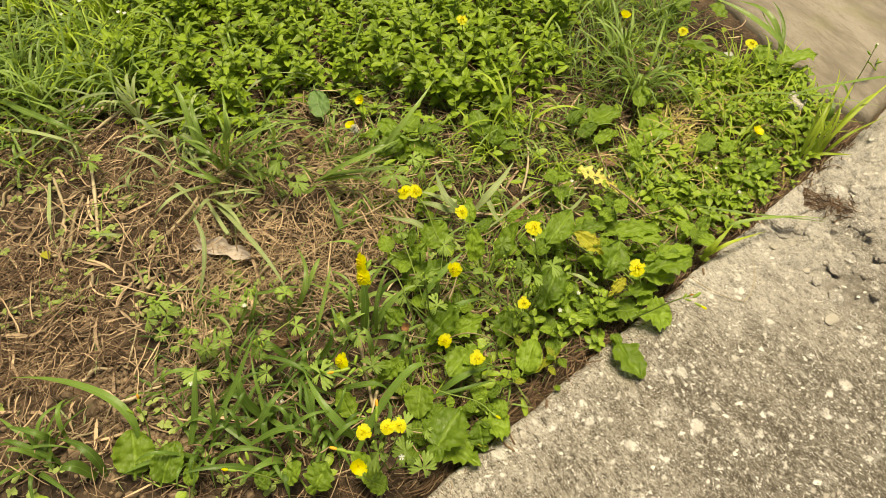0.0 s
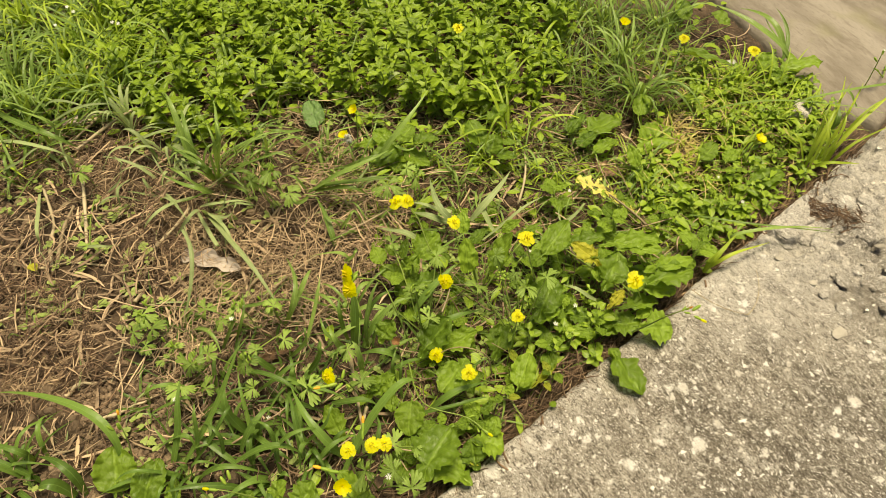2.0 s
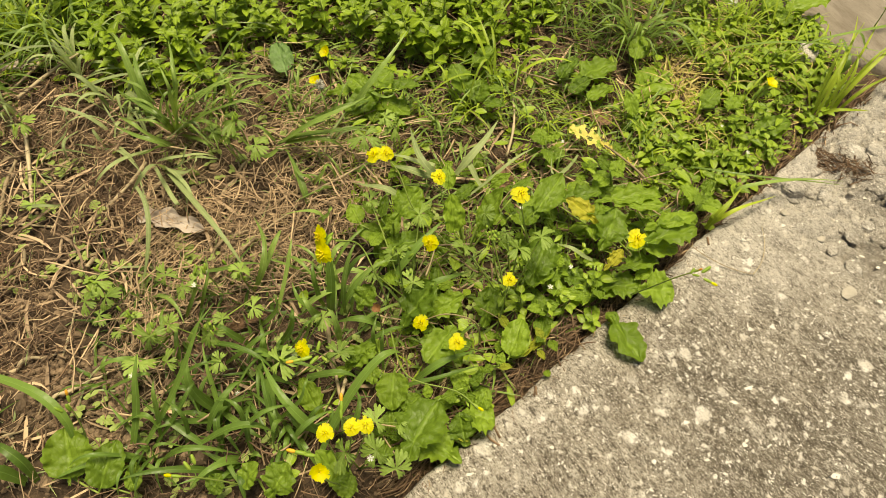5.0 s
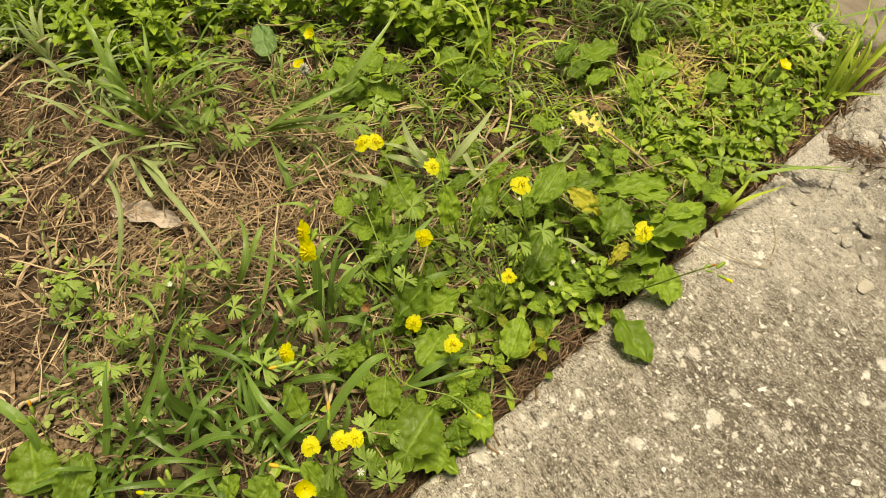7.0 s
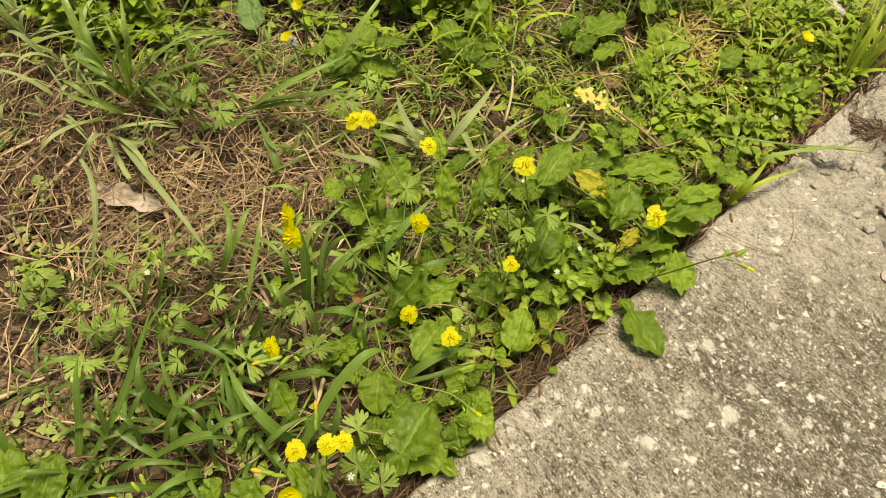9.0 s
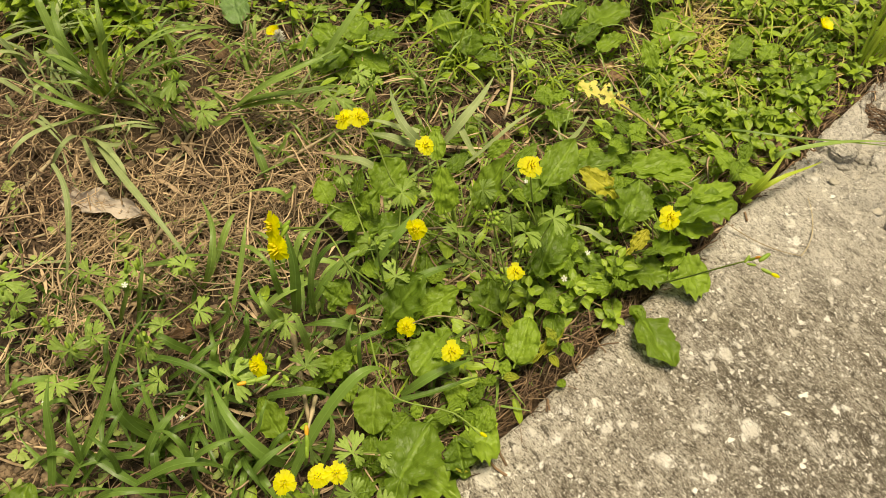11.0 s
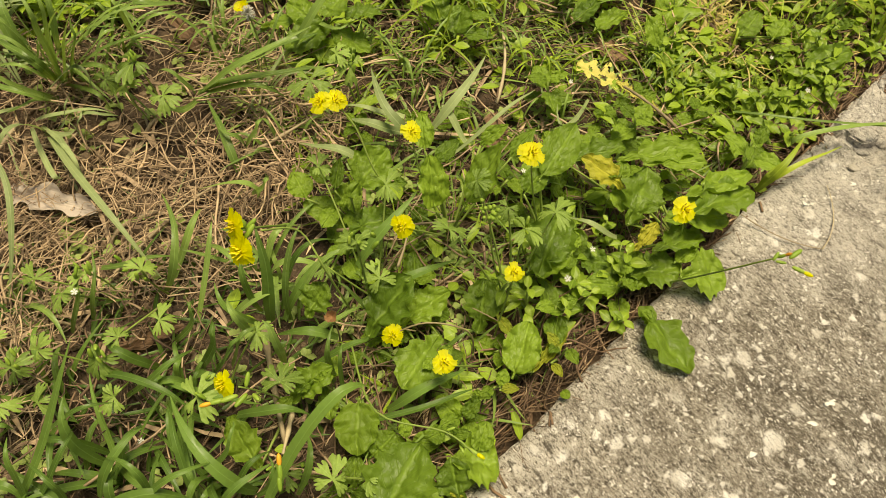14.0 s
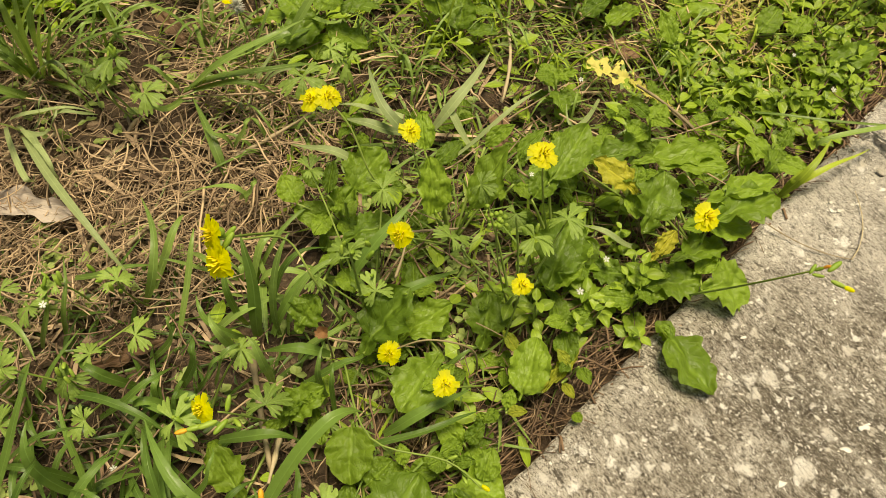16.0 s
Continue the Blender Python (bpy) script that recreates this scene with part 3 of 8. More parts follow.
def daisy_white(ob, at, size=0.0035, seed=0):
    part("white_flower", WHITE_FLOWER, ob, facing(at, (0.1, -0.3, 1), 0.52 * size, seed), "tiny white five-petalled flower")


def white_flower_mesh():
    verts, faces = [], []
    for k in range(10):
        a = 2 * math.pi * (k // 2 + (0.16 if k % 2 else -0.16)) / 5
        s = len(verts)
        for q, w in ((0.1, 0.05), (0.55, 0.15), (1.0, 0.06)):
            for e in (-1, 0, 1):
                x, y = q, e * w
                verts.append((x * math.cos(a) - y * math.sin(a), x * math.sin(a) + y * math.cos(a), 0.12 * q + 0.03 * abs(e)))
        faces += grid_faces(3, 3, s)
    return mesh("white_flower", verts, faces, WHITE)


WHITE_FLOWER = white_flower_mesh()


def sprig(name, label, category, group, material, outline, pairs, leaf_len, leaf_w, height, seed, top=True, flowers=0, lift=(0.05, 0.35)):
    """An upright sprig with crosswise pairs of leaves up its stem."""
    r = random.Random(seed)
    ob = thing(name, (0, 0, 0), label, category, group)
    lean = Vector((r.gauss(0, 0.15), r.gauss(0, 0.15), 1)) * height
    part("stem", stem_mesh("stem", ((0, 0, -0.004), lean * 0.5 + Vector((r.gauss(0, 0.002), r.gauss(0, 0.002), 0)), lean), 0.0009, 0.0006, STALK, 6, 4), ob)
    turn = r.uniform(0, 3)
    for p in range(pairs):
        f = (p + 1) / pairs
        at = lean * (0.25 + 0.75 * f)
        size = (1.0 - 0.35 * max(0, f - 0.62) / 0.38) * r.uniform(0.85, 1.1)
        for k in range(2):
            a = turn + p * 1.57 + k * math.pi + r.gauss(0, 0.15)
            rise = r.uniform(*lift) + 0.9 * max(0, f - 0.75)
            d = Vector((math.cos(a), math.sin(a), rise)).normalized() * leaf_len * size
            part("leaf", leaf_variant(outline, material, r.randrange(4), rows=9, cols=5, droop=0.22, cup=0.22, crinkle=0.03), ob, along(at, at + d, leaf_w * size, r.uniform(-0.25, 0.25)))
    for k in range(flowers):
        daisy_white(ob, lean + Vector((r.gauss(0, 0.003), r.gauss(0, 0.003), 0.003)), 0.0020, k)
    return ob


def inside(poly, x, y):
    hit = False
    for (x0, y0), (x1, y1) in zip(poly, poly[1:] + poly[:1]):
        if (y0 > y) != (y1 > y) and x < (x1 - x0) * (y - y0) / (y1 - y0) + x0:
            hit = not hit
    return hit


def scattered(poly, gap, seed, tries=6000):
    """Random places inside an outline, no two nearer than gap."""
    r, got, cells = random.Random(seed), [], {}
    xs, ys = [p[0] for p in poly], [p[1] for p in poly]
    for _ in range(tries):
        x, y = r.uniform(min(xs), max(xs)), r.uniform(min(ys), max(ys))
        if not inside(poly, x, y) or edge_side(x, y) > -0.006:
            continue
        c = (int(x // gap), int(y // gap))
        near = [q for i in (-1, 0, 1) for j in (-1, 0, 1) for q in cells.get((c[0] + i, c[1] + j), ())]
        if all((x - a) ** 2 + (y - b) ** 2 > gap * gap for a, b in near):
            got.append((x, y))
            cells.setdefault(c, []).append((x, y))
    return got


def joined(name, items, material, label, category, kind="stuff", smooth=True):
    """Many small loose pieces as one object: items of verts, faces and uvs."""
    verts, faces, uvs = [], [], []
    for v, f, u in items:
        o = len(verts)
        verts += v
        uvs += u
        faces += [tuple(i + o for i in q) for q in f]
    return tagged(new(name, mesh(name, verts, faces, material, uvs, smooth)), label, category, "", kind)


def fine_grass(name, poly, n, length, width, material, label, seed, rise=(0.15, 0.7), patch=None, flat=False):
    """Many thin grass blades that nobody could count, strewn over an outline."""
    r, items = random.Random(seed), []
    xs, ys = [p[0] for p in poly], [p[1] for p in poly]
    tries = 0
    while len(items) < n and tries < 60000:
        tries += 1
        x, y = r.uniform(min(xs), max(xs)), r.uniform(min(ys), max(ys))
        if not inside(poly, x, y) or edge_side(x, y) > -0.010 or in_tan(x, y):
            continue
        if patch and noise.noise((x * patch[0], y * patch[0], seed)) < patch[1]:
            continue
        a, ln = r.uniform(0, 6.28), r.uniform(*length)
        out, up = r.uniform(0.3, 0.95), r.uniform(*rise)
        d, sd = Vector((math.cos(a), math.sin(a), 0)), Vector((-math.sin(a), math.cos(a), 0))
        base = Vector((x, y, soil_height(x, y) + (r.uniform(0.001, 0.02) if flat else -0.002)))
        end = base + d * (out * ln)
        if edge_side(end.x, end.y) > -0.006 and r.random() < 0.85:
            continue
        w, bend, drop = 0.5 * r.uniform(*width), r.gauss(0, 0.16), r.uniform(0.2, 0.9)
        v, uv = [], []
        for i in range(8):
            t = i / 7
            p = base + d * (out * ln * t) + sd * (bend * ln * t * t) + UP * (up * ln * (t - drop * 0.75 * t * t))
            ww = w * min(1, 0.65 + 1.5 * t) * (1 - max(0, (t - 0.4) / 0.6) ** 1.7) + 0.00006
            for e in (-1, 0, 1):
                v.append(p + sd * (ww * e) + UP * (0.30 * ww * abs(e)))
                uv.append((0.5 + e / 2, t))
        items.append((v, grid_faces(8, 3), uv))
    return joined(name, items, material, label, "grass")

# ---- ground and slabs ----

# outlines of the ground cover on the plan
STRAW_ZONE = [(-0.433, 0.464), (-0.271, 0.471), (-0.166, 0.435), (-0.119, 0.514), (-0.046, 0.430), (-0.004, 0.364), (-0.052, 0.264), (-0.150, 0.248), (-0.168, 0.174), (-0.227, 0.120), (-0.315, 0.124)]
MINT_ZONE = [(-0.451, 0.957), (-0.346, 0.660), (-0.262, 0.479), (-0.169, 0.459), (-0.126, 0.532), (-0.060, 0.520), (0.021, 0.494), (0.102, 0.490), (0.141, 0.518), (0.183, 0.634), (0.276, 0.920)]
CHICK_ZONE = [(0.289, 0.557), (0.402, 0.542), (0.415, 0.479), (0.391, 0.416), (0.310, 0.355), (0.267, 0.351), (0.219, 0.366), (0.193, 0.418), (0.245, 0.454), (0.271, 0.486)]
MEADOW_ZONE = [(-0.673, 0.906), (-0.395, 0.892), (-0.313, 0.659), (-0.296, 0.531), (-0.337, 0.491), (-0.362, 0.445), (-0.450, 0.449)]
BAND_ZONE = [(-0.103, 0.455), (-0.013, 0.483), (0.077, 0.470), (0.156, 0.500), (0.212, 0.456), (0.240, 0.386), (0.182, 0.361), (0.125, 0.399), (0.039, 0.403), (-0.024, 0.358), (-0.086, 0.375)]
TUFT_ZONE = [(0.167, 0.657), (0.291, 0.673), (0.306, 0.576), (0.271, 0.486), (0.213, 0.464), (0.156, 0.500)]
CRUMB_ZONE = [(-0.260, 0.213), (-0.200, 0.216), (-0.172, 0.192), (-0.171, 0.151), (-0.217, 0.148), (-0.244, 0.156)]
GOLD_ZONE = [(0.252, 0.495), (0.280, 0.482), (0.279, 0.427), (0.260, 0.406), (0.237, 0.418), (0.233, 0.460)]
CHICK_NEAR = [(0.209, 0.380), (0.254, 0.366), (0.317, 0.388), (0.326, 0.363), (0.284, 0.333), (0.243, 0.318), (0.222, 0.324), (0.190, 0.353)]
LOWER_ZONE = [(-0.225, 0.291), (-0.064, 0.278), (-0.024, 0.233), (-0.014, 0.132), (-0.193, 0.149)]
LOW_ZONE = [(0.103, 0.266), (0.140, 0.279), (0.151, 0.239), (0.126, 0.216), (0.088, 0.223), (0.067, 0.232)]
FILL_ZONE = [(-0.037, 0.337), (0.045, 0.372), (0.096, 0.358), (0.138, 0.379), (0.214, 0.363), (0.233, 0.300), (0.180, 0.244), (0.133, 0.219), (0.069, 0.179), (0.028, 0.132), (-0.011, 0.136), (-0.020, 0.188), (-0.013, 0.233), (-0.011, 0.276)]


def ground():
    """One sheet of soil to the horizon, fine near the plants."""
    def steps(lo, hi, fine, far):
        mid = [lo + fine * i for i in range(int((hi - lo) / fine) + 1)]
        out, g = [], fine
        while not out or out[-1] < far:
            g *= 1.55
            out.append((out[-1] if out else 0) + g)
        return [mid[0] - o for o in reversed(out)] + mid + [mid[-1] + o for o in out]
    xs, ys = steps(-0.52, 0.45, 0.0030, 60), steps(0.04, 0.80, 0.0030, 60)
    verts = []
    for y in ys:
        for x in xs:
            z = soil_height(x, y)
            if -0.63 < x < 0.63 and -0.01 < y < 1.0:
                z += 0.0028 * noise.noise((x * 85, y * 85, 0)) + 0.0026 * max(0, noise.noise((x * 190, y * 190, 3)))
            if edge_side(x, y) > 0.012:
                z = min(z, -0.03)
            verts.append((x, y, z))
    return tagged(new("ground", mesh("ground", verts, grid_faces(len(ys), len(xs)), SOIL)), "bare brown crumbly soil between the weeds", "soil", "", "structure")


def slab_top(u, d):
    """The height of the weathered slab's top, from the way along its edge and in from it."""
    p = Vector((u * 60, d * 60, 0))
    z = 0.0016 * noise.noise(p * 0.55) + 0.0011 * noise.noise(p * 2.1) + 0.0008 * noise.noise(Vector((u * 55, d * 290, 4)))
    z -= 0.004 * math.exp(-max(0, d) / 0.0028)
    broken = 1 / (1 + math.exp(-(u - 0.36) / 0.014)) * math.exp(-((d / 0.15) ** 2))
    z += broken * (0.0100 * noise.noise(p * 0.9 + Vector((3, 1, 2))) + 0.0140 * (0.35 - abs(noise.noise(p * 1.6))) + 0.0090 * (0.3 - abs(noise.noise(p * 3.4))) + 0.004 * noise.noise(p * 8.0)) - 0.004 * broken
    z -= 0.007 * math.exp(-(((u - 0.366) / 0.014) ** 2) - (((d - 0.078) / 0.012) ** 2)) + 0.007 * math.exp(-(((u - 0.430) / 0.022) ** 2) - (((d - 0.083) / 0.014) ** 2))
    z += 0.004 * math.exp(-(((u - 0.362) / 0.016) ** 2) - (((d - 0.054) / 0.009) ** 2))
    pit = max(0.0, noise.noise(Vector((u * 78, d * 110, 11))) - 0.34) + max(0.0, noise.noise(Vector((u * 170, d * 210, 15))) - 0.42)
    z += 0.0016 * noise.noise(p * 1.25 + Vector((9, 2, 0))) + 0.0022 * max(0.0, noise.noise(p * 3.1 + Vector((0, 4, 7))) - 0.1)
    z -= min(0.006, pit * (0.004 + 0.014 * broken))
    z -= 0.004 * math.exp(-(((u - 0.361) / 0.007) ** 2) - (((d - 0.083) / 0.005) ** 2))
    notch = 1 / (1 + math.exp(-(u - 0.372) / 0.002)) / (1 + math.exp((u - 0.442) / 0.003)) / (1 + math.exp((d - 0.031) / 0.002))
    return z * (1 - notch) - 0.006 * notch


def slab():
    us = [-0.35 + 0.012 * i for i in range(20)] + [-0.11 + 0.0021 * i for i in range(340)] + [0.604 + 0.012 * i for i in range(4)]
    ds = [0.0014 * i for i in range(9)] + [0.0126 + 0.0022 * i for i in range(110)] + [0.256 + 0.010 * i for i in range(24)]
    verts = []
    for d in ds:
        for u in us:
            w = (0.0030 * noise.noise((u * 26, 0, 7)) + 0.0014 * noise.noise((u * 110, 0, 3))) * math.exp(-d / 0.02)
            e = EDGE_A + EDGE_T * u + EDGE_N * (d + w)
            verts.append((e.x, e.y, slab_top(u, d)))
    n, m = len(us), len(ds)
    faces = grid_faces(m, n)
    rim = list(range(n)) + [r * n + n - 1 for r in range(1, m)] + [(m - 1) * n + c for c in range(n - 2, -1, -1)] + [r * n for r in range(m - 2, 0, -1)]
    low = len(verts)
    verts += [(verts[i][0], verts[i][1], -0.10) for i in rim]
    k = len(rim)
    faces += [(rim[(i + 1) % k], rim[i], low + i, low + (i + 1) % k) for i in range(k)]
    faces.append(tuple(low + i for i in range(k)))
    return tagged(new("concrete_slab", mesh("concrete_slab", verts, faces, CONCRETE)), "weathered grey concrete slab with pale exposed aggregate and a worn edge", "slab", "", "structure")


def tan_slab():
    """A smoother, streaked slab that lies beyond the corner of the bed."""
    a, b, c = Vector((0.360, 0.680)), Vector((0.414, 0.498)), Vector((0.462, 0.464))
    far = [Vector((1.0, 0.90)), Vector((1.0, 1.25)), Vector((0.24, 1.05))]
    outline = [a, (a + b) / 2 + Vector((0.004, 0.0)), b, (b + c) / 2 + Vector((-0.003, -0.002)), c] + far
    pts = []
    for i, p in enumerate(outline):
        q = outline[(i + 1) % len(outline)]
        for k in range(14):
            s = p.lerp(q, k / 14)
            pts.append(s + Vector((0.003 * noise.noise((s.x * 60, s.y * 60, 1)), 0.003 * noise.noise((s.x * 60, s.y * 60, 9)))))
    mid = sum(pts, Vector((0, 0))) / len(pts)
    verts, n = [], len(pts)
    levels = [(1.0, -0.08), (1.0, -0.022), (0.995, -0.014), (0.985, -0.009), (0.96, -0.005), (0.9, -0.003), (0.75, -0.001), (0.5, -0.001), (0.25, -0.001)]
    for f, z in levels:
        for p in pts:
            q = mid + (p - mid) * f
            verts.append((q.x, q.y, z + (0.0015 * noise.noise((q.x * 30, q.y * 30, 2)) if z > -0.009 else 0)))
    faces = [(g * n + i, g * n + (i + 1) % n, (g + 1) * n + (i + 1) % n, (g + 1) * n + i) for g in range(len(levels) - 1) for i in range(n)]
    faces.append(tuple((len(levels) - 1) * n + i for i in range(n)))
    return tagged(new("tan_slab", mesh("tan_slab", verts, faces, TAN)), "smooth tan stone slab with streaky grain at the bed's corner", "slab", "", "structure")


def rock(name, at, size, seed, material, label, category="stone", turn=0.0, group="", boxy=0.72, rough=1.0):
    bm = bmesh.new()
    bmesh.ops.create_icosphere(bm, subdivisions=4, radius=1)
    for v in bm.verts:
        c = v.co.copy()
        c /= max(abs(t) for t in c) ** boxy
        c *= 1 + rough * 0.13 * noise.noise(c * 1.1 + Vector((seed, 0, 0))) + rough * 0.08 * noise.noise(c * 3.3 + Vector((0, seed, 0))) + 0.03 * noise.noise(c * 9)
        v.co = Vector((c.x * size[0], c.y * size[1], c.z * size[2]))
    me = bpy.data.meshes.new(name)
    bm.to_mesh(me)
    bm.free()
    me.polygons.foreach_set("use_smooth", np.ones(len(me.polygons), bool))
    me.materials.append(material)
    me.transform(pose(*at, 0, 0, turn))
    return tagged(new(name, me), label, category, group)


ground()
slab_ob = slab()
tan_slab()


def broken_piece():
    """An angular chunk that has cracked off the slab's edge and still lies in its place."""
    r = random.Random(14)
    bm = bmesh.new()
    for x, y in ((-22, -3), (-20, -15), (-12, -24), (3, -19), (20, 5), (28, 30), (23, 31), (1, 14)):
        bm.verts.new((x / 1000, y / 1000, -0.022))
        bm.verts.new((0.93 * x / 1000, 0.93 * y / 1000, r.uniform(0.0005, 0.0035)))
    bm.verts.new((0.001, -0.002, 0.0048))
    bmesh.ops.convex_hull(bm, input=bm.verts)
    bmesh.ops.bevel(bm, geom=list(bm.edges), offset=0.0012, segments=2, affect="EDGES")
    bmesh.ops.triangulate(bm, faces=list(bm.faces))
    bmesh.ops.subdivide_edges(bm, edges=[e for e in bm.edges if e.calc_length() > 0.004], cuts=5, use_grid_fill=True)
    for v in bm.verts:
        v.co += v.normal * (0.0026 * noise.noise(v.co * 95) + 0.0016 * noise.noise(v.co * 260) + 0.0008 * noise.noise(v.co * 700))
    me = bpy.data.meshes.new("broken_concrete_piece")
    bm.to_mesh(me)
    bm.free()
    me.materials.append(CONCRETE)
    me.transform(Matrix.Translation((0.3235, 0.3370, 0.0)))
    return tagged(new("broken_concrete_piece", me), "angular pale grey concrete piece cracked off the slab's edge", "stone")


broken_piece()
rock("stone", (0.383, 0.478, -0.003), (0.012, 0.009, 0.009), 8, CONCRETE, "pale beige stone lying in the weeds", "stone", 60)
rock("pebble", (0.338, 0.560, -0.006), (0.006, 0.004, 0.004), 3, WHITE, "small white pebble on dark soil", "pebble", 10)


def lump_data(at, size, r, sides=6):
    """A small faceted lump."""
    verts, faces = [], []
    spin = r.uniform(0, 6)
    wob = [r.uniform(0.62, 1.25) for _ in range(sides)]
    for z, q in ((-0.9, 0.5), (0.0, 1.0), (0.7, 0.7)):
        for k in range(sides):
            a = spin + 2 * math.pi * k / sides
            w = q * wob[k] * r.uniform(0.92, 1.08)
            verts.append((at[0] + size[0] * w * math.cos(a), at[1] + size[1] * w * math.sin(a), at[2] + size[2] * z * r.uniform(0.8, 1.1)))
    for g in range(2):
        for k in range(sides):
            faces.append((g * sides + k, g * sides + (k + 1) % sides, (g + 1) * sides + (k + 1) % sides, (g + 1) * sides + k))
    verts.append((at[0], at[1], at[2] + size[2]))
    faces += [(2 * sides + k, 2 * sides + (k + 1) % sides, 3 * sides) for k in range(sides)]
    return verts, faces, [(0, 0)] * len(verts)


def aggregate():
    """Pale stones that show in the slab's worn top."""
    r, near, rest = random.Random(5), [], []
    for i in range(1700):
        u, d = r.uniform(-0.1, 0.62), 0.006 + 0.36 * r.random() ** 1.2
        e = EDGE_A + EDGE_T * u + EDGE_N * d
        s = min(0.0034, 0.0005 + 0.0008 * r.random() + r.expovariate(1350))
        if noise.noise((e.x * 14, e.y * 14, 3)) < -0.12 and r.random() < 0.7:
            continue
        item = lump_data((e.x, e.y, slab_top(u, d) - 0.00015 - 0.08 * s), (s, s * r.uniform(0.45, 0.9), 0.10 * s), r, 10)
        (near if s > 0.0018 and len(near) < 295 else rest).append(item)
    for v, f, u in near:
        part("aggregate_stone", mesh("aggregate_stone", v, f, PEBBLE, u), slab_ob)
    ob = joined("aggregate", rest, PEBBLE, "", "")
    ob.parent = slab_ob
    for key in ("label", "category"):
        if key in ob:
            del ob[key]


aggregate()


def clods():
    r, items = random.Random(9), []
    while len(items) < 6000:
        x, y = r.uniform(-0.45, 0.40), r.uniform(0.06, 0.62)
        if edge_side(x, y) > -0.004:
            continue
        if noise.noise((x * 13, y * 13, 8)) < -0.05 and r.random() < 0.75:
            continue
        s = 0.0006 + r.expovariate(1100 if x > -0.12 else 620)
        s = min(s, 0.0034 if x > -0.12 else 0.0055)
        items.append(lump_data((x, y, soil_height(x, y) + 0.3 * s), (s, s * r.uniform(0.7, 1.1), s * 0.8), r, 5))
    xs, ys = [p[0] for p in CRUMB_ZONE], [p[1] for p in CRUMB_ZONE]
    for _ in range(2600):
        x, y = r.uniform(min(xs), max(xs)), r.uniform(min(ys), max(ys))
        if inside(CRUMB_ZONE, x, y):
            s = min(0.0028, 0.0006 + r.expovariate(1400))
            items.append(lump_data((x, y, soil_height(x, y) + r.uniform(0.2, 0.9) * s), (s, s * r.uniform(0.7, 1.1), s * 0.85), r, 6))
    return joined("soil_clods", items, CLOD, "brown crumbs and clods of soil", "soil", "stuff", False)


clods()


def straw_data(x, y, z, length, radius, r, curl=1.0, turn=None):
    a, bend = r.uniform(0, 6.28) if turn is None else turn, r.gauss(0, 0.24) * curl
    d = Vector((math.cos(a), math.sin(a), 0))
    s = Vector((-d.y, d.x, 0))
    tilt = r.gauss(0, 0.16)
    pts = []
    for i in range(7):
        f = i / 6 - 0.5
        q = Vector((x, y, 0)) + d * (f * length) + s * (bend * length * (f * f - 0.08)) + s * (0.020 * curl * length * math.sin(8 * f + x * 90))
        ground_z = soil_height(q.x, q.y) if edge_side(q.x, q.y) < 0 else slab_top((q.xy - EDGE_A).dot(EDGE_T), edge_side(q.x, q.y))
        q.z = max(ground_z + radius, z + tilt * f * length + 0.0008 * math.sin(7 * f + y * 50))
        pts.append(q)
    return tube_data(pts, [radius * (1.1 - 0.5 * i / 6) for i in range(7)], 4)


def straw():
    """The mat of dead grass on the bare ground, and the darker litter under the weeds."""
    r, mat_items, litter = random.Random(21), [], []
    while len(mat_items) + len(litter) < 15500:
        x, y = r.uniform(-0.50, 0.42), r.uniform(0.05, 0.66)
        length = r.uniform(0.006, 0.034)
        if edge_side(x, y) > -0.5 * length - 0.002 or in_tan(x + 0.02, y):
            continue
        mat_here = inside(STRAW_ZONE, x, y)
        if not mat_here and r.random() < 0.70:
            continue
        if inside(CRUMB_ZONE, x, y) and r.random() < 0.85:
            continue
        if noise.noise((x * 12, y * 12, 9)) < (0.04 if x < -0.20 else -0.30) and r.random() < 0.80:
            continue
        h = soil_height(x, y)
        item = straw_data(x, y, h + 0.0005 + 0.018 * r.random() ** 1.8, length, min(0.0008, 0.00020 + r.expovariate(6200)), r, 0.9 if x > -0.14 else 1.6)
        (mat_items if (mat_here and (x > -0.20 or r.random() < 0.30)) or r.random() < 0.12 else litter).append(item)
    got = 0
    while got < 420:
        x, y = r.uniform(-0.50, 0.30), r.uniform(0.05, 0.56)
        length = r.uniform(0.020, 0.070)
        if edge_side(x, y) > -0.55 * length or (not inside(STRAW_ZONE, x, y) and r.random() < 0.6) or (x < -0.12 and r.random() < 0.65):
            continue
        got += 1
        mat_items.append(straw_data(x, y, soil_height(x, y) + r.uniform(0.004, 0.020), length, r.uniform(0.0003, 0.0008), r, 0.6))
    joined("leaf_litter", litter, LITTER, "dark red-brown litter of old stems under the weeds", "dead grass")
    return joined("dead_grass", mat_items, STRAW, "mat of tan dead grass stems on the soil", "dead grass")


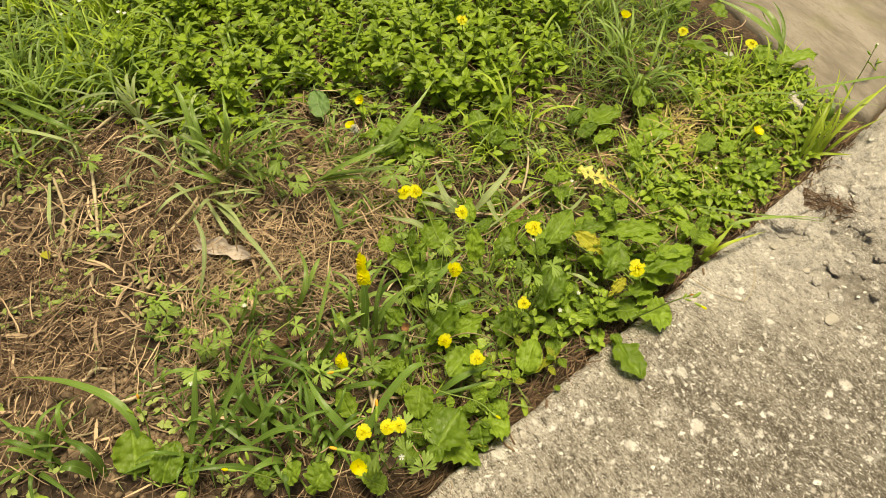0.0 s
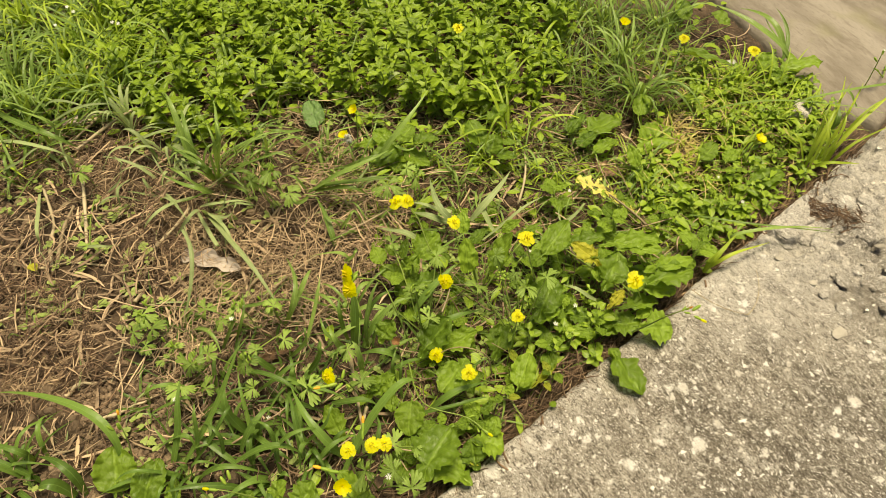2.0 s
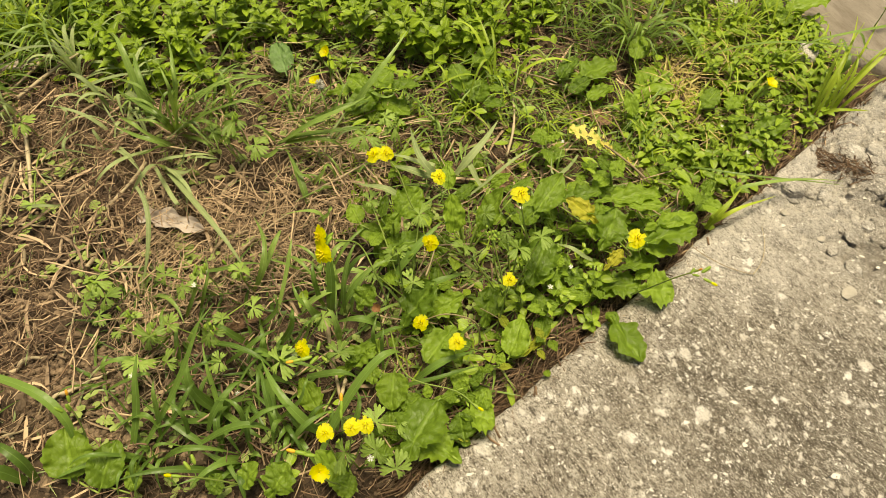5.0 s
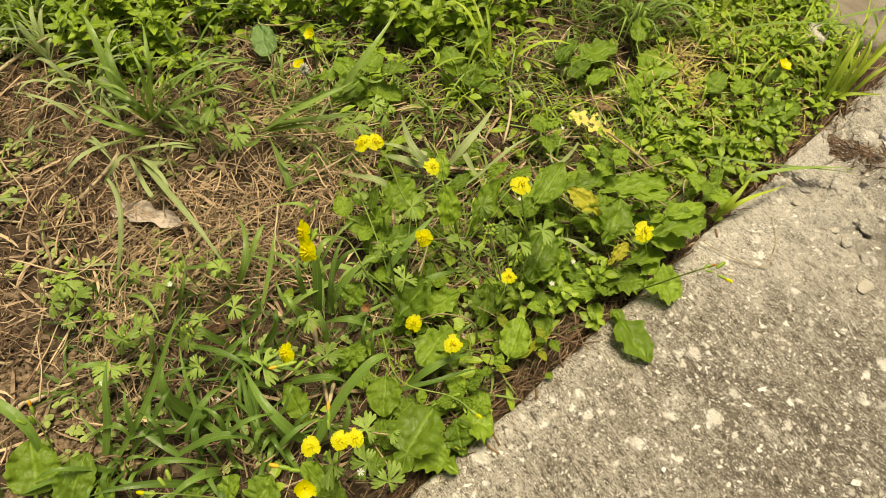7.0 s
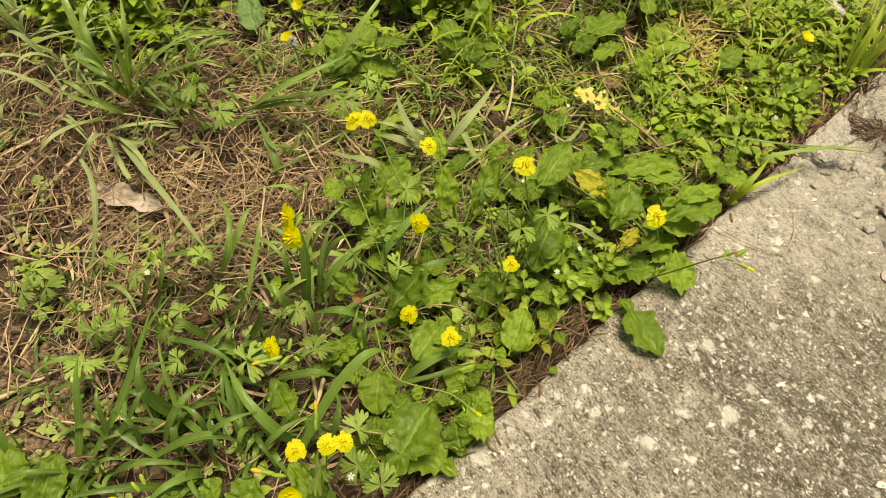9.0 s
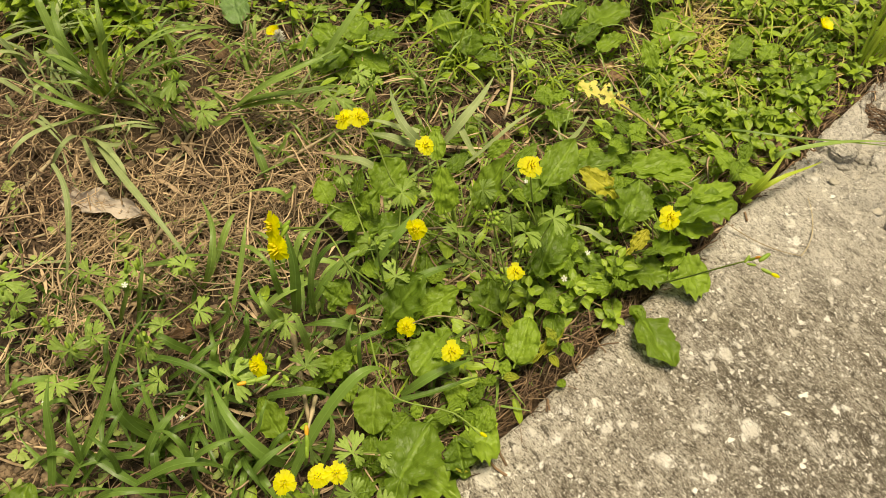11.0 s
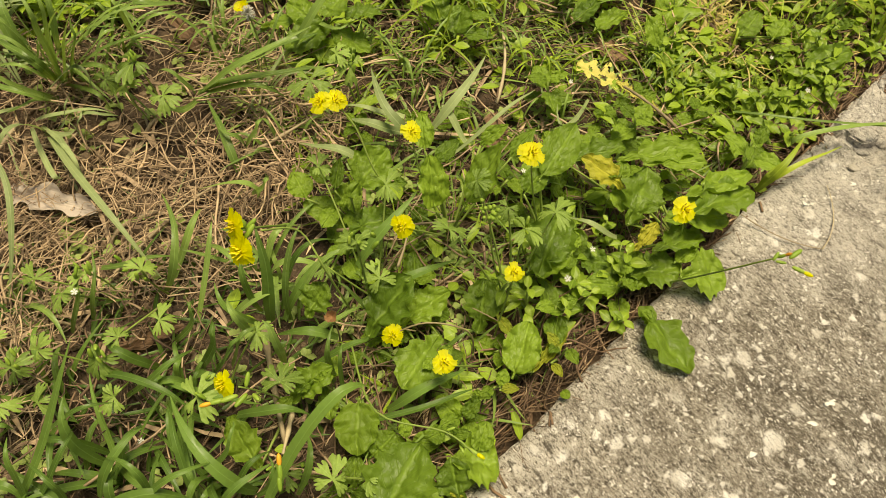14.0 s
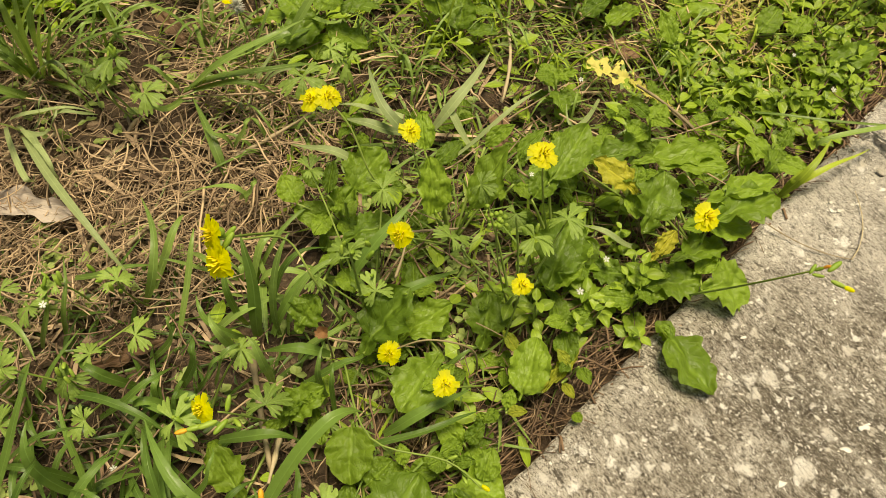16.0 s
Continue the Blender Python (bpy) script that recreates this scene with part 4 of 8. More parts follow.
def edge_litter():
    """Dead stems and dry bits packed along the slab's edge."""
    r, items = random.Random(31), []
    for _ in range(1500):
        u = r.uniform(0.0, 0.52)
        d = -abs(r.gauss(0.004, 0.015)) - 0.003
        e = EDGE_A + EDGE_T * u + EDGE_N * d
        items.append(straw_data(e.x, e.y, soil_height(e.x, e.y) + r.uniform(0, 0.014), r.uniform(0.012, 0.040), min(0.0008, 0.00015 + r.expovariate(5200)), r, 1.5, 0.65 + r.gauss(0, 0.6)))
    for _ in range(650):
        u, d = r.uniform(0.36, 0.545), -abs(r.gauss(0.002, 0.013)) - 0.003
        e = EDGE_A + EDGE_T * u + EDGE_N * d
        items.append(straw_data(e.x, e.y, soil_height(e.x, e.y) + r.uniform(0, 0.016), r.uniform(0.015, 0.055), r.uniform(0.0002, 0.0008), r, 1.0, 0.65 + r.gauss(0, 0.35)))
    dry = [items.pop(r.randrange(len(items))) for _ in range(260)]
    joined("edge_straw", dry, STRAW, "tan dead stems packed along the slab's edge", "dead grass")
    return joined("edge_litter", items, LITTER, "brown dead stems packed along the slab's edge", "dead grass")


def crack_litter():
    """Dry bits caught beside the loose piece."""
    r, items = random.Random(33), []
    for _ in range(130):
        d = r.uniform(0.004, 0.050)
        u = r.gauss(0.428 + 0.3 * d, 0.006)
        e = EDGE_A + EDGE_T * u + EDGE_N * d
        items.append(straw_data(e.x, e.y, slab_top(u, d) + r.uniform(0.0002, 0.0025), r.uniform(0.006, 0.022), r.uniform(0.0002, 0.0005), r, 1.2, -0.75 + r.gauss(0, 0.6)))
    return joined("crack_litter", items, LITTER, "brown dry bits caught in the slab's crack", "dead grass")


def seedlings():
    """Tiny round-leaved seedlings on the bare ground."""
    r, items = random.Random(77), []
    while len(items) < 2400:
        x, y = r.uniform(-0.46, 0.12), r.uniform(0.08, 0.50)
        if edge_side(x, y) > -0.004 or noise.noise((x * 16, y * 16, 4)) < 0.08:
            continue
        h = soil_height(x, y) + r.uniform(0.003, 0.010)
        for k in range(4):
            a = r.uniform(0, 6.28)
            ln, w = r.uniform(0.0030, 0.0062), 0.0017 * r.uniform(0.8, 1.4)
            c, s = math.cos(a), math.sin(a)
            v, uv = [], []
            for q, ww in ((0, 0.15), (0.35, 0.8), (0.7, 1.0), (1, 0.2)):
                for e in (-1, 0, 1):
                    px, py = q * ln, e * w * ww
                    v.append((x + px * c - py * s, y + px * s + py * c, h + 0.0012 * q + 0.0006 * abs(e) - 0.0012 * q * q))
                    uv.append((0.5 + e / 2, q))
            items.append((v, grid_faces(4, 3), uv))
    return joined("seedlings", items, SEEDLING, "tiny pale green round-leaved seedlings on the soil", "seedling")


def under_leaves():
    """Low small leaves that fill the green parts of the bed."""
    r, items = random.Random(78), []
    n = 0
    while n < 8500:
        x, y = r.uniform(-0.62, 0.42), r.uniform(0.10, 0.92)
        if edge_side(x, y) > -0.008 or inside(STRAW_ZONE, x, y) or inside(GOLD_ZONE, x, y) or in_tan(x, y):
            continue
        n += 1
        if not (inside(MINT_ZONE, x, y) or inside(CHICK_ZONE, x, y) or inside(CHICK_NEAR, x, y)) and r.random() < 0.72:
            continue
        if noise.noise((x * 17, y * 17, 6)) < -0.15 or (x < 0.02 and y < 0.30 and r.random() < 0.8):
            continue
        h = soil_height(x, y) + r.uniform(0.002, 0.022)
        a, ln, w = r.uniform(0, 6.28), r.uniform(0.006, 0.017), r.uniform(0.0018, 0.0044)
        c, s, up = math.cos(a), math.sin(a), r.uniform(0.0, 0.5)
        v, uv = [], []
        for q, ww in ((0, 0.1), (0.25, 0.75), (0.5, 1.0), (0.75, 0.75), (1, 0.05)):
            for e in (-1, 0, 1):
                px, py = q * ln, e * w * ww
                v.append((x + px * c - py * s, y + px * s + py * c, h + up * ln * q - 0.35 * ln * q * q + 0.2 * w * abs(e)))
                uv.append((0.5 + e / 2, q))
        items.append((v, grid_faces(5, 3), uv))
    return joined("low_leaves", items, SPRIG, "small low green leaves covering the ground", "weed")


def in_tan(x, y):
    return inside([(0.360, 0.680), (0.414, 0.498), (0.462, 0.464), (1.0, 0.90), (1.0, 1.25), (0.24, 1.05)], x, y)


def dead_blades():
    """Flat scraps of dead grass leaves among the stems."""
    r, items = random.Random(41), []
    while len(items) < 620:
        x, y = r.uniform(-0.50, 0.40), r.uniform(0.05, 0.62)
        length = r.uniform(0.012, 0.050)
        if edge_side(x, y) > -0.55 * length or (not inside(STRAW_ZONE, x, y) and r.random() < 0.55):
            continue
        a, w, bend = r.uniform(0, 6.28), r.uniform(0.0005, 0.0014), r.gauss(0, 0.6)
        d, s = Vector((math.cos(a), math.sin(a), 0)), Vector((-math.sin(a), math.cos(a), 0))
        h, tilt = soil_height(x, y) + r.uniform(0.002, 0.012), r.gauss(0, 0.12)
        v, uv = [], []
        for i in range(6):
            f = i / 5 - 0.5
            p = Vector((x, y, h)) + d * (f * length) + s * (bend * length * f * f) + Vector((0, 0, tilt * f * length))
            ww = w * (1 - (2 * abs(f)) ** 3 * 0.8)
            for e in (-1, 0, 1):
                v.append(p + s * (ww * e) + Vector((0, 0, 0.35 * ww * abs(e) * math.sin(5 * f + a))))
                uv.append((0.5 + e / 2, f + 0.5))
        items.append((v, grid_faces(6, 3), uv))
    return joined("dead_grass_leaves", items, STRAW, "flat tan scraps of dead grass leaves on soil", "dead grass")


straw()
dead_blades()
edge_litter()
crack_litter()
seedlings()
under_leaves()


def dry_stem(pts, radius, label="dry brown creeping stem lying on the soil"):
    pts = [Vector(p) / 1000 for p in pts]
    return tagged(new("dry_stem", stem_mesh("dry_stem", pts, 1.05 * radius / 1000, 0.65 * radius / 1000, STEM_DRY, 14, 6, 0.5)), label, "stem", "dry stems")


def creeping_stems():
    """Bare brown runners over the straw."""
    r, got = random.Random(61), 0
    while got < 28:
        x, y = r.uniform(-0.46, 0.06), r.uniform(0.12, 0.52)
        if not inside(STRAW_ZONE, x, y) or (x > -0.12 and r.random() < 0.7):
            continue
        got += 1
        a, n, ln, wave = r.gauss(1.0, 0.8), 7, r.uniform(0.035, 0.085), r.uniform(0, 6)
        pts, p = [], Vector((x, y))
        for i in range(n):
            z = soil_height(p.x, p.y) + 0.002 + 0.006 * max(0, math.sin(wave + i * 1.3))
            pts.append((p.x * 1000, p.y * 1000, z * 1000))
            a += r.gauss(0, 0.28)
            p = p + Vector((math.cos(a), math.sin(a))) * (ln / n)
        dry_stem(pts, r.uniform(0.8, 1.5))


def dead_leaf(kind, base, tip, width, material, label, roll=0.0, seed=0):
    me = leaf_mesh(kind, material, 60 + seed, 40 if kind == "lacy" else 26, 15 if kind == "lacy" else 11, 0.05, 0.10, 0.05, 0.28 if kind == "lacy" else 0.0)
    ob = new("dead_leaf", me)
    ob.matrix_world = along(Vector(base) / 1000, Vector(tip) / 1000, width / 1000, roll)
    return tagged(ob, label, "leaf", "dead leaves")


def seed_head(at):
    """A round grey head of seed fluff on a thin stalk."""
    r, items = random.Random(4), []
    ob = thing("seed_head", (at[0], at[1], -0.012), "round grey fluffy seed head on a thin stalk", "seed head")
    top = Vector((0, 0, at[2] + 0.012))
    part("stalk", stem_mesh("stalk", ((0.004, -0.006, 0), (0.003, 0, top.z * 0.6), top), 0.0006, 0.0005, STALK, 8, 5), ob)
    for _ in range(110):
        d = Vector((r.gauss(0, 1), r.gauss(0, 1), r.gauss(0, 1))).normalized()
        items.append(tube_data([top + d * 0.0008, top + d * r.uniform(0.0038, 0.0050)], [0.00012, 0.00022], 3))
    fluff = joined("fluff", items, FLUFF, "", "")
    fluff.parent = ob
    for key in ("label", "category", "kind"):
        if key in fluff:
            del fluff[key]


creeping_stems()
fine_grass("fine_grass", STRAW_ZONE, 260, (0.015, 0.050), (0.0007, 0.0018), BLADE_GREY, "thin greyish grass on straw", 90, (0.05, 0.5))
fine_grass("fine_grass", LOWER_ZONE, 320, (0.018, 0.060), (0.0009, 0.0026), BLADE_DARK, "thin dark green grass on crumbly soil", 86, (0.1, 0.6))
fine_grass("fine_grass", CHICK_NEAR, 200, (0.018, 0.050), (0.0008, 0.0017), BLADE_LIGHT, "thin yellow-green grass among chickweed", 87)
fine_grass("fine_grass", CHICK_ZONE, 820, (0.020, 0.070), (0.0009, 0.0022), BLADE_LIGHT, "thin yellow-green grass among chickweed", 91)
fine_grass("dry_grass", GOLD_ZONE, 150, (0.020, 0.048), (0.0006, 0.0013), GOLD, "tuft of golden dry grass", 85, (0.1, 0.7))
fine_grass("dry_grass", CHICK_ZONE, 260, (0.018, 0.050), (0.0005, 0.0011), GOLD, "thin golden dry grass among chickweed", 92, (0.0, 0.35), None, True)
fine_grass("fine_grass", MEADOW_ZONE, 1300, (0.035, 0.105), (0.0018, 0.0046), BLADE, "dense fresh green grass", 93, (0.25, 0.85))
fine_grass("fine_grass", MEADOW_ZONE, 620, (0.035, 0.090), (0.0014, 0.0034), BLADE_LIGHT, "light green grass", 94, (0.25, 0.85))
fine_grass("fine_grass", MINT_ZONE, 300, (0.050, 0.110), (0.0014, 0.0034), BLADE, "long thin grass blades among the leafy sprigs", 84, (0.35, 0.9))
FRONT_ZONE = [(-0.17, 0.455), (-0.126, 0.50), (-0.06, 0.488), (0.021, 0.470), (0.10, 0.466), (0.10, 0.505), (0.02, 0.512), (-0.06, 0.540), (-0.126, 0.552)]
fine_grass("fine_grass", FRONT_ZONE, 170, (0.025, 0.075), (0.0012, 0.0032), BLADE, "green grass in front of the leafy sprigs", 83, (0.15, 0.7))
fine_grass("fine_grass", FRONT_ZONE, 90, (0.025, 0.065), (0.0012, 0.0030), BLADE_GREY, "pale grass in front of the leafy sprigs", 82, (0.1, 0.6))
fine_grass("fine_grass", BAND_ZONE, 620, (0.018, 0.065), (0.0009, 0.0022), BLADE, "thin green grass between the rosettes", 95, (0.1, 0.6), (16, -0.1))
fine_grass("fine_grass", BAND_ZONE, 420, (0.018, 0.060), (0.0008, 0.0016), BLADE_LIGHT, "thin bright grass between the rosettes", 96, (0.1, 0.6), (16, -0.1))
fine_grass("fine_grass", FILL_ZONE, 900, (0.016, 0.060), (0.0009, 0.0026), BLADE, "thin green grass under the flowers", 88, (0.1, 0.7))
fine_grass("fine_grass", FILL_ZONE, 300, (0.016, 0.050), (0.0008, 0.0020), BLADE_LIGHT, "thin bright grass under the flowers", 89, (0.1, 0.7))
fine_grass("fine_grass", TUFT_ZONE, 420, (0.030, 0.095), (0.0009, 0.0020), BLADE, "dense fine green grass", 97, (0.3, 0.95))
fine_grass("fine_grass", TUFT_ZONE, 200, (0.030, 0.085), (0.0008, 0.0017), BLADE_LIGHT, "fine bright green grass", 98, (0.3, 0.95))
# ---- weeds and grass ----
plant = herb((0.0497, 0.2787, -0.0120), "broad-leaved weed with yellow flower heads on thin stalks", [
    ("round", (-11.1, -15.6, 52.0), (-12.9, -0.3, 78.0), 15.8),
    ("round", (-13.7, 15.0, 62.0), (-14.2, 32.4, 72.0), 11.4),
    ("oval", (3.3, -16.6, 57.0), (18.6, -2.6, 87.0), 17.7),
    ("oval", (-10.0, 12.1, 57.0), (4.4, 20.6, 64.0), 10.2),
    ("lance", (16.5, 24.5, 52.0), (32.1, 30.5, 62.0), 9.3),
    ("lance", (30.7, 11.6, 57.0), (44.7, 24.1, 67.0), 8.5),
])
s = stalk(plant, [(0.0, 0.0, -0.0), (-17.9, -38.2, 72.0), (-29.6, -49.3, 95.0)])
flower(s, Vector((-29.6, -48.8, 96.0)) / 1000, (-0.35, -0.6, 0.8), 0.0056)
s = stalk(plant, [(0.0, 0.0, -0.0), (-19.0, -4.7, 62.0), (-21.4, 5.0, 90.0)])
flower(s, Vector((-21.3, 5.6, 91.0)) / 1000, (0.3, -0.3, 0.9), 0.0052)
plant = herb((0.1033, 0.2700, -0.0120), "broad-leaved weed with rounded leaves and a tall yellow flower", [
    ("oval", (-8.3, 12.1, 47.0), (17.3, 38.9, 60.0), 20.0),
    ("round", (-16.5, 6.5, 42.0), (-3.4, 19.3, 48.0), 13.7),
    ("lyre", (-13.5, -34.8, 38.0), (-0.2, -11.3, 54.0), 21.0),
    ("round", (-20.3, -34.3, 32.0), (2.2, -28.8, 40.0), 17.9),
])
s = stalk(plant, [(0.0, 0.0, -0.0), (-24.0, -24.0, 82.0), (-29.9, -27.9, 122.0)])
flower(s, Vector((-29.9, -27.2, 123.0)) / 1000, (0.1, -0.25, 0.95), 0.0056)
daisy_white(plant, Vector((13.3, -29.2, 42.0)) / 1000, 0.0032)
daisy_white(plant, Vector((-4.5, -47.5, 48.0)) / 1000, 0.0036)
daisy_white(plant, Vector((-17.3, 12.4, 56.0)) / 1000, 0.0026)
plant = herb((0.0309, 0.2251, -0.0120), "hawksbeard with wavy lobed leaves and yellow flowers", [
    ("lyre", (-28.2, -9.5, 24.0), (-10.5, 8.6, 44.0), 23.0),
    ("lyre", (-12.6, -4.1, 18.0), (11.7, 6.2, 28.0), 15.5),
    ("lyre", (25.8, -9.0, 15.0), (29.6, 12.4, 26.0), 17.0),
    ("lyre", (1.2, -21.1, 28.0), (-16.7, -41.8, 32.0), 20.9),
    ("oval", (11.7, -4.3, 15.0), (2.9, 0.8, 20.0), 9.1),
])
s = stalk(plant, [(22.8, -19.8, 2.0), (16.9, -23.0, 42.0), (-2.5, -21.1, 52.0), (-19.0, -21.1, 42.0)], brown=True)
flower(s, Vector((-18.5, -22.3, 44.0)) / 1000, (-0.2, -0.5, 0.8), 0.0052)
s = stalk(plant, [(25.1, -26.5, 2.0), (13.1, -36.5, 32.0), (3.3, -41.4, 50.0)])
flower(s, Vector((3.3, -40.7, 51.0)) / 1000, (0.1, -0.35, 0.9), 0.0058)
s = stalk(plant, [(33.7, -14.0, -0.0), (36.5, -9.7, 36.0), (39.1, -5.8, 63.0)])
flower(s, Vector((39.1, -5.1, 64.0)) / 1000, (0.1, -0.35, 0.9), 0.0050)
plant = herb((-0.0039, 0.2915, -0.0120), "weed with broad lobed leaves among grass blades", [
    ("lyre", (2.8, -7.8, 48.0), (20.7, 6.5, 62.0), 18.6),
    ("oval", (-24.3, 0.1, 30.0), (-31.2, 14.4, 38.0), 15.2),
    ("oval", (-8.5, -2.8, 40.0), (-3.9, 11.7, 50.0), 8.0),
    ("lyre", (1.3, -27.7, 40.0), (22.2, -23.9, 48.0), 15.5),
    ("lyre", (-24.4, -65.2, 26.0), (-16.3, -55.5, 38.0), 15.1),
])
plant = herb((-0.0381, 0.1925, -0.0120), "weed with pale lobed leaves beside a brown stem", [
    ("lyre", (-17.0, -34.5, 14.0), (-27.3, -18.1, 26.0), 13.5),
    ("lyre", (2.4, -7.3, 20.0), (19.1, 2.7, 32.0), 13.9),
    ("oval", (-8.6, -13.4, 17.0), (0.5, -7.2, 22.0), 7.3),
])
plant = herb((0.0718, 0.1907, -0.0100), "weed with one broad puckered leaf by the slab", [
    ("round", (-3.1, -6.6, 18.0), (8.9, 19.2, 28.0), 19.2),
    ("oval-y", (0.3, 15.3, 18.0), (-6.3, 25.6, 24.0), 6.5),
    ("lyre-y", (11.8, 0.1, 14.0), (29.1, 15.9, 18.0), 6.0),
])
plant = herb((-0.0041, 0.1595, -0.0120), "low rosette of broad wrinkled leaves", [
    ("round", (-1.7, 23.3, 20.0), (-4.6, -3.6, 17.0), 21.8),
    ("round", (1.1, -4.4, 12.0), (13.6, 4.8, 18.0), 13.8),
    ("lyre", (7.5, -35.4, 30.0), (23.3, -5.8, 38.0), 26.9),
    ("lyre", (33.0, -37.3, 18.0), (8.1, -21.7, 22.0), 21.0),
    ("lyre", (40.9, -26.9, 16.0), (37.4, -13.0, 28.0), 15.8),
])
plant = herb((0.0396, 0.1515, -0.0080), "weed with fresh lobed leaves spilling onto the slab edge", [
    ("lyre", (-1.5, -4.5, 20.0), (17.2, -5.3, 18.0), 23.7),
    ("round", (7.3, -2.2, 18.0), (13.0, 11.1, 24.0), 10.9),
    ("oval-y", (-7.7, -10.4, 12.0), (-1.4, -19.0, 14.0), 7.5),
])
s = stalk(plant, [(-47.2, 52.4, 28.0), (-37.4, 16.7, 38.0), (-7.8, 4.7, 38.0), (5.1, -6.9, 36.0)])
bud(s, Vector((3.6, -4.4, 36.0)) / 1000, (0.7, -0.6, 0.1), "y", 0.9)
bud(s, Vector((-0.6, -0.7, 36.0)) / 1000, (0.6, -0.7, 0.3), "", 0.9)
bud(s, Vector((-1.1, -2.2, 34.0)) / 1000, (0.2, -0.9, 0.3), "", 0.8)
bud(s, Vector((-5.1, 5.7, 38.0)) / 1000, (0.8, 0.1, 0.3), "", 0.7)
plant = herb((0.1818, 0.2630, -0.0120), "hawksbeard with broad lobed leaves at the slab edge", [
    ("lyre", (-37.6, -28.3, 22.0), (-13.8, -27.7, 26.0), 19.2),
    ("lyre", (-13.2, -34.7, 26.0), (11.3, -32.4, 24.0), 23.6),
    ("lyre", (-4.4, -5.3, 45.0), (31.4, 8.7, 44.0), 20.8),
    ("lyre", (-2.5, 6.3, 44.0), (33.3, 20.3, 44.0), 14.1),
    ("lyre", (-37.7, 0.3, 34.0), (-25.2, 22.3, 48.0), 20.7),
    ("lyre", (-28.4, 38.7, 34.0), (13.3, 41.3, 40.0), 16.5),
    ("lyre", (-17.6, 31.4, 37.0), (12.3, 29.2, 42.0), 13.6),
    ("lyre", (-60.5, 41.3, 32.0), (-31.0, 45.8, 40.0), 14.5),
    ("lyre-y", (-35.9, -15.3, 28.0), (-24.1, -6.0, 36.0), 8.0),
    ("lyre", (-17.0, -7.0, 40.0), (20.0, -1.0, 33.0), 19.0),
    ("lyre", (-26.0, -20.0, 33.0), (3.0, -9.0, 29.0), 15.0),
    ("oval", (-18.0, -26.0, 26.0), (-4.0, -18.0, 30.0), 10.0),
    ("lyre-y", (-40.9, 19.0, 38.0), (-59.3, 29.9, 52.0), 13.0),
])
s = stalk(plant, [(0.0, 0.0, -0.0), (-15.3, -16.2, 42.0), (-25.8, -21.1, 68.0)])
flower(s, Vector((-25.6, -19.4, 69.0)) / 1000, (0.05, -0.4, 0.9), 0.0066)
s = stalk(plant, [(-22.4, -30.9, 12.0), (-18.6, -46.8, 52.0), (-16.9, -58.4, 82.0), (-11.2, -64.5, 100.0)])
bud(s, Vector((-10.5, -63.7, 100.0)) / 1000, (0.5, 0.5, 0.3), "", 0.75)
bud(s, Vector((-8.7, -64.4, 101.0)) / 1000, (0.4, -0.2, 0.8), "o", 0.7)
bud(s, Vector((-8.8, -66.1, 99.0)) / 1000, (0.8, -0.4, 0.2), "", 0.7)
bud(s, Vector((-3.3, -64.4, 102.0)) / 1000, (0.8, 0.4, 0.2), "", 1.1)
bud(s, Vector((-3.4, -70.7, 100.0)) / 1000, (0.7, -0.6, 0.1), "y", 0.9)
plant = herb((0.1493, 0.2139, -0.0040), "small weed with one lobed leaf resting on the concrete", [
    ("lyre", (-4.0, -1.6, 9.0), (11.6, -32.8, 13.5), 22.0),
    ("lyre", (-1.0, -6.8, 8.0), (-6.6, 0.2, 12.0), 7.3),
])
plant = herb((-0.0164, 0.4573, -0.0120), "rosette of rounded mid-green leaves", [
    ("round", (4.2, -22.3, 26.0), (-25.2, -42.5, 24.0), 21.9),
    ("round", (-0.9, -27.6, 30.0), (13.4, -9.5, 38.0), 19.1),
    ("round", (10.6, -24.6, 28.0), (37.2, -23.2, 34.0), 17.9),
    ("round", (3.7, -24.6, 18.0), (28.3, -42.1, 18.0), 17.9),
    ("round", (-5.4, -26.3, 26.0), (-23.1, -8.9, 32.0), 18.1),
    ("round", (-1.8, -26.1, 16.0), (-1.8, -48.2, 16.0), 15.7),
])
plant = herb((-0.0584, 0.4610, -0.0120), "hawksbeard with a grey seed head beside a yellow flower", [
    ("lyre", (2.4, -18.1, 16.0), (24.7, -18.2, 24.0), 12.9),
])
s = stalk(plant, [(0.1, -1.6, -0.0), (6.4, -21.2, 42.0), (6.0, -20.6, 62.0)])
flower(s, Vector((5.3, -22.1, 64.0)) / 1000, (-0.4, -0.4, 0.7), 0.0050, True)
s = stalk(plant, [(0.1, -1.6, -0.0), (-3.2, -31.2, 32.0), (-5.3, -38.2, 46.0)])
flower(s, Vector((-5.3, -36.4, 47.0)) / 1000, (-0.2, -0.2, 0.9), 0.0048, True)
plant = herb((-0.1022, 0.4891, -0.0120), "single broad pale green leaf in the weeds", [
    ("round-p", (6.5, -19.1, 12.0), (-4.8, 15.9, 24.0), 22.0),
])
plant = herb((0.0646, 0.4533, -0.0120), "weed with several rounded bright leaves", [
    ("round", (-4.8, -25.3, 22.0), (-13.2, -0.5, 38.0), 22.4),
    ("round", (2.9, 7.3, 26.0), (23.4, 22.4, 36.0), 17.5),
    ("round", (3.3, -32.1, 18.0), (9.7, -13.0, 30.0), 21.3),
    ("oval", (7.6, -30.6, 20.0), (27.5, -39.7, 26.0), 12.5),
    ("oval", (13.5, -22.2, 24.0), (29.5, -20.5, 26.0), 10.6),
])
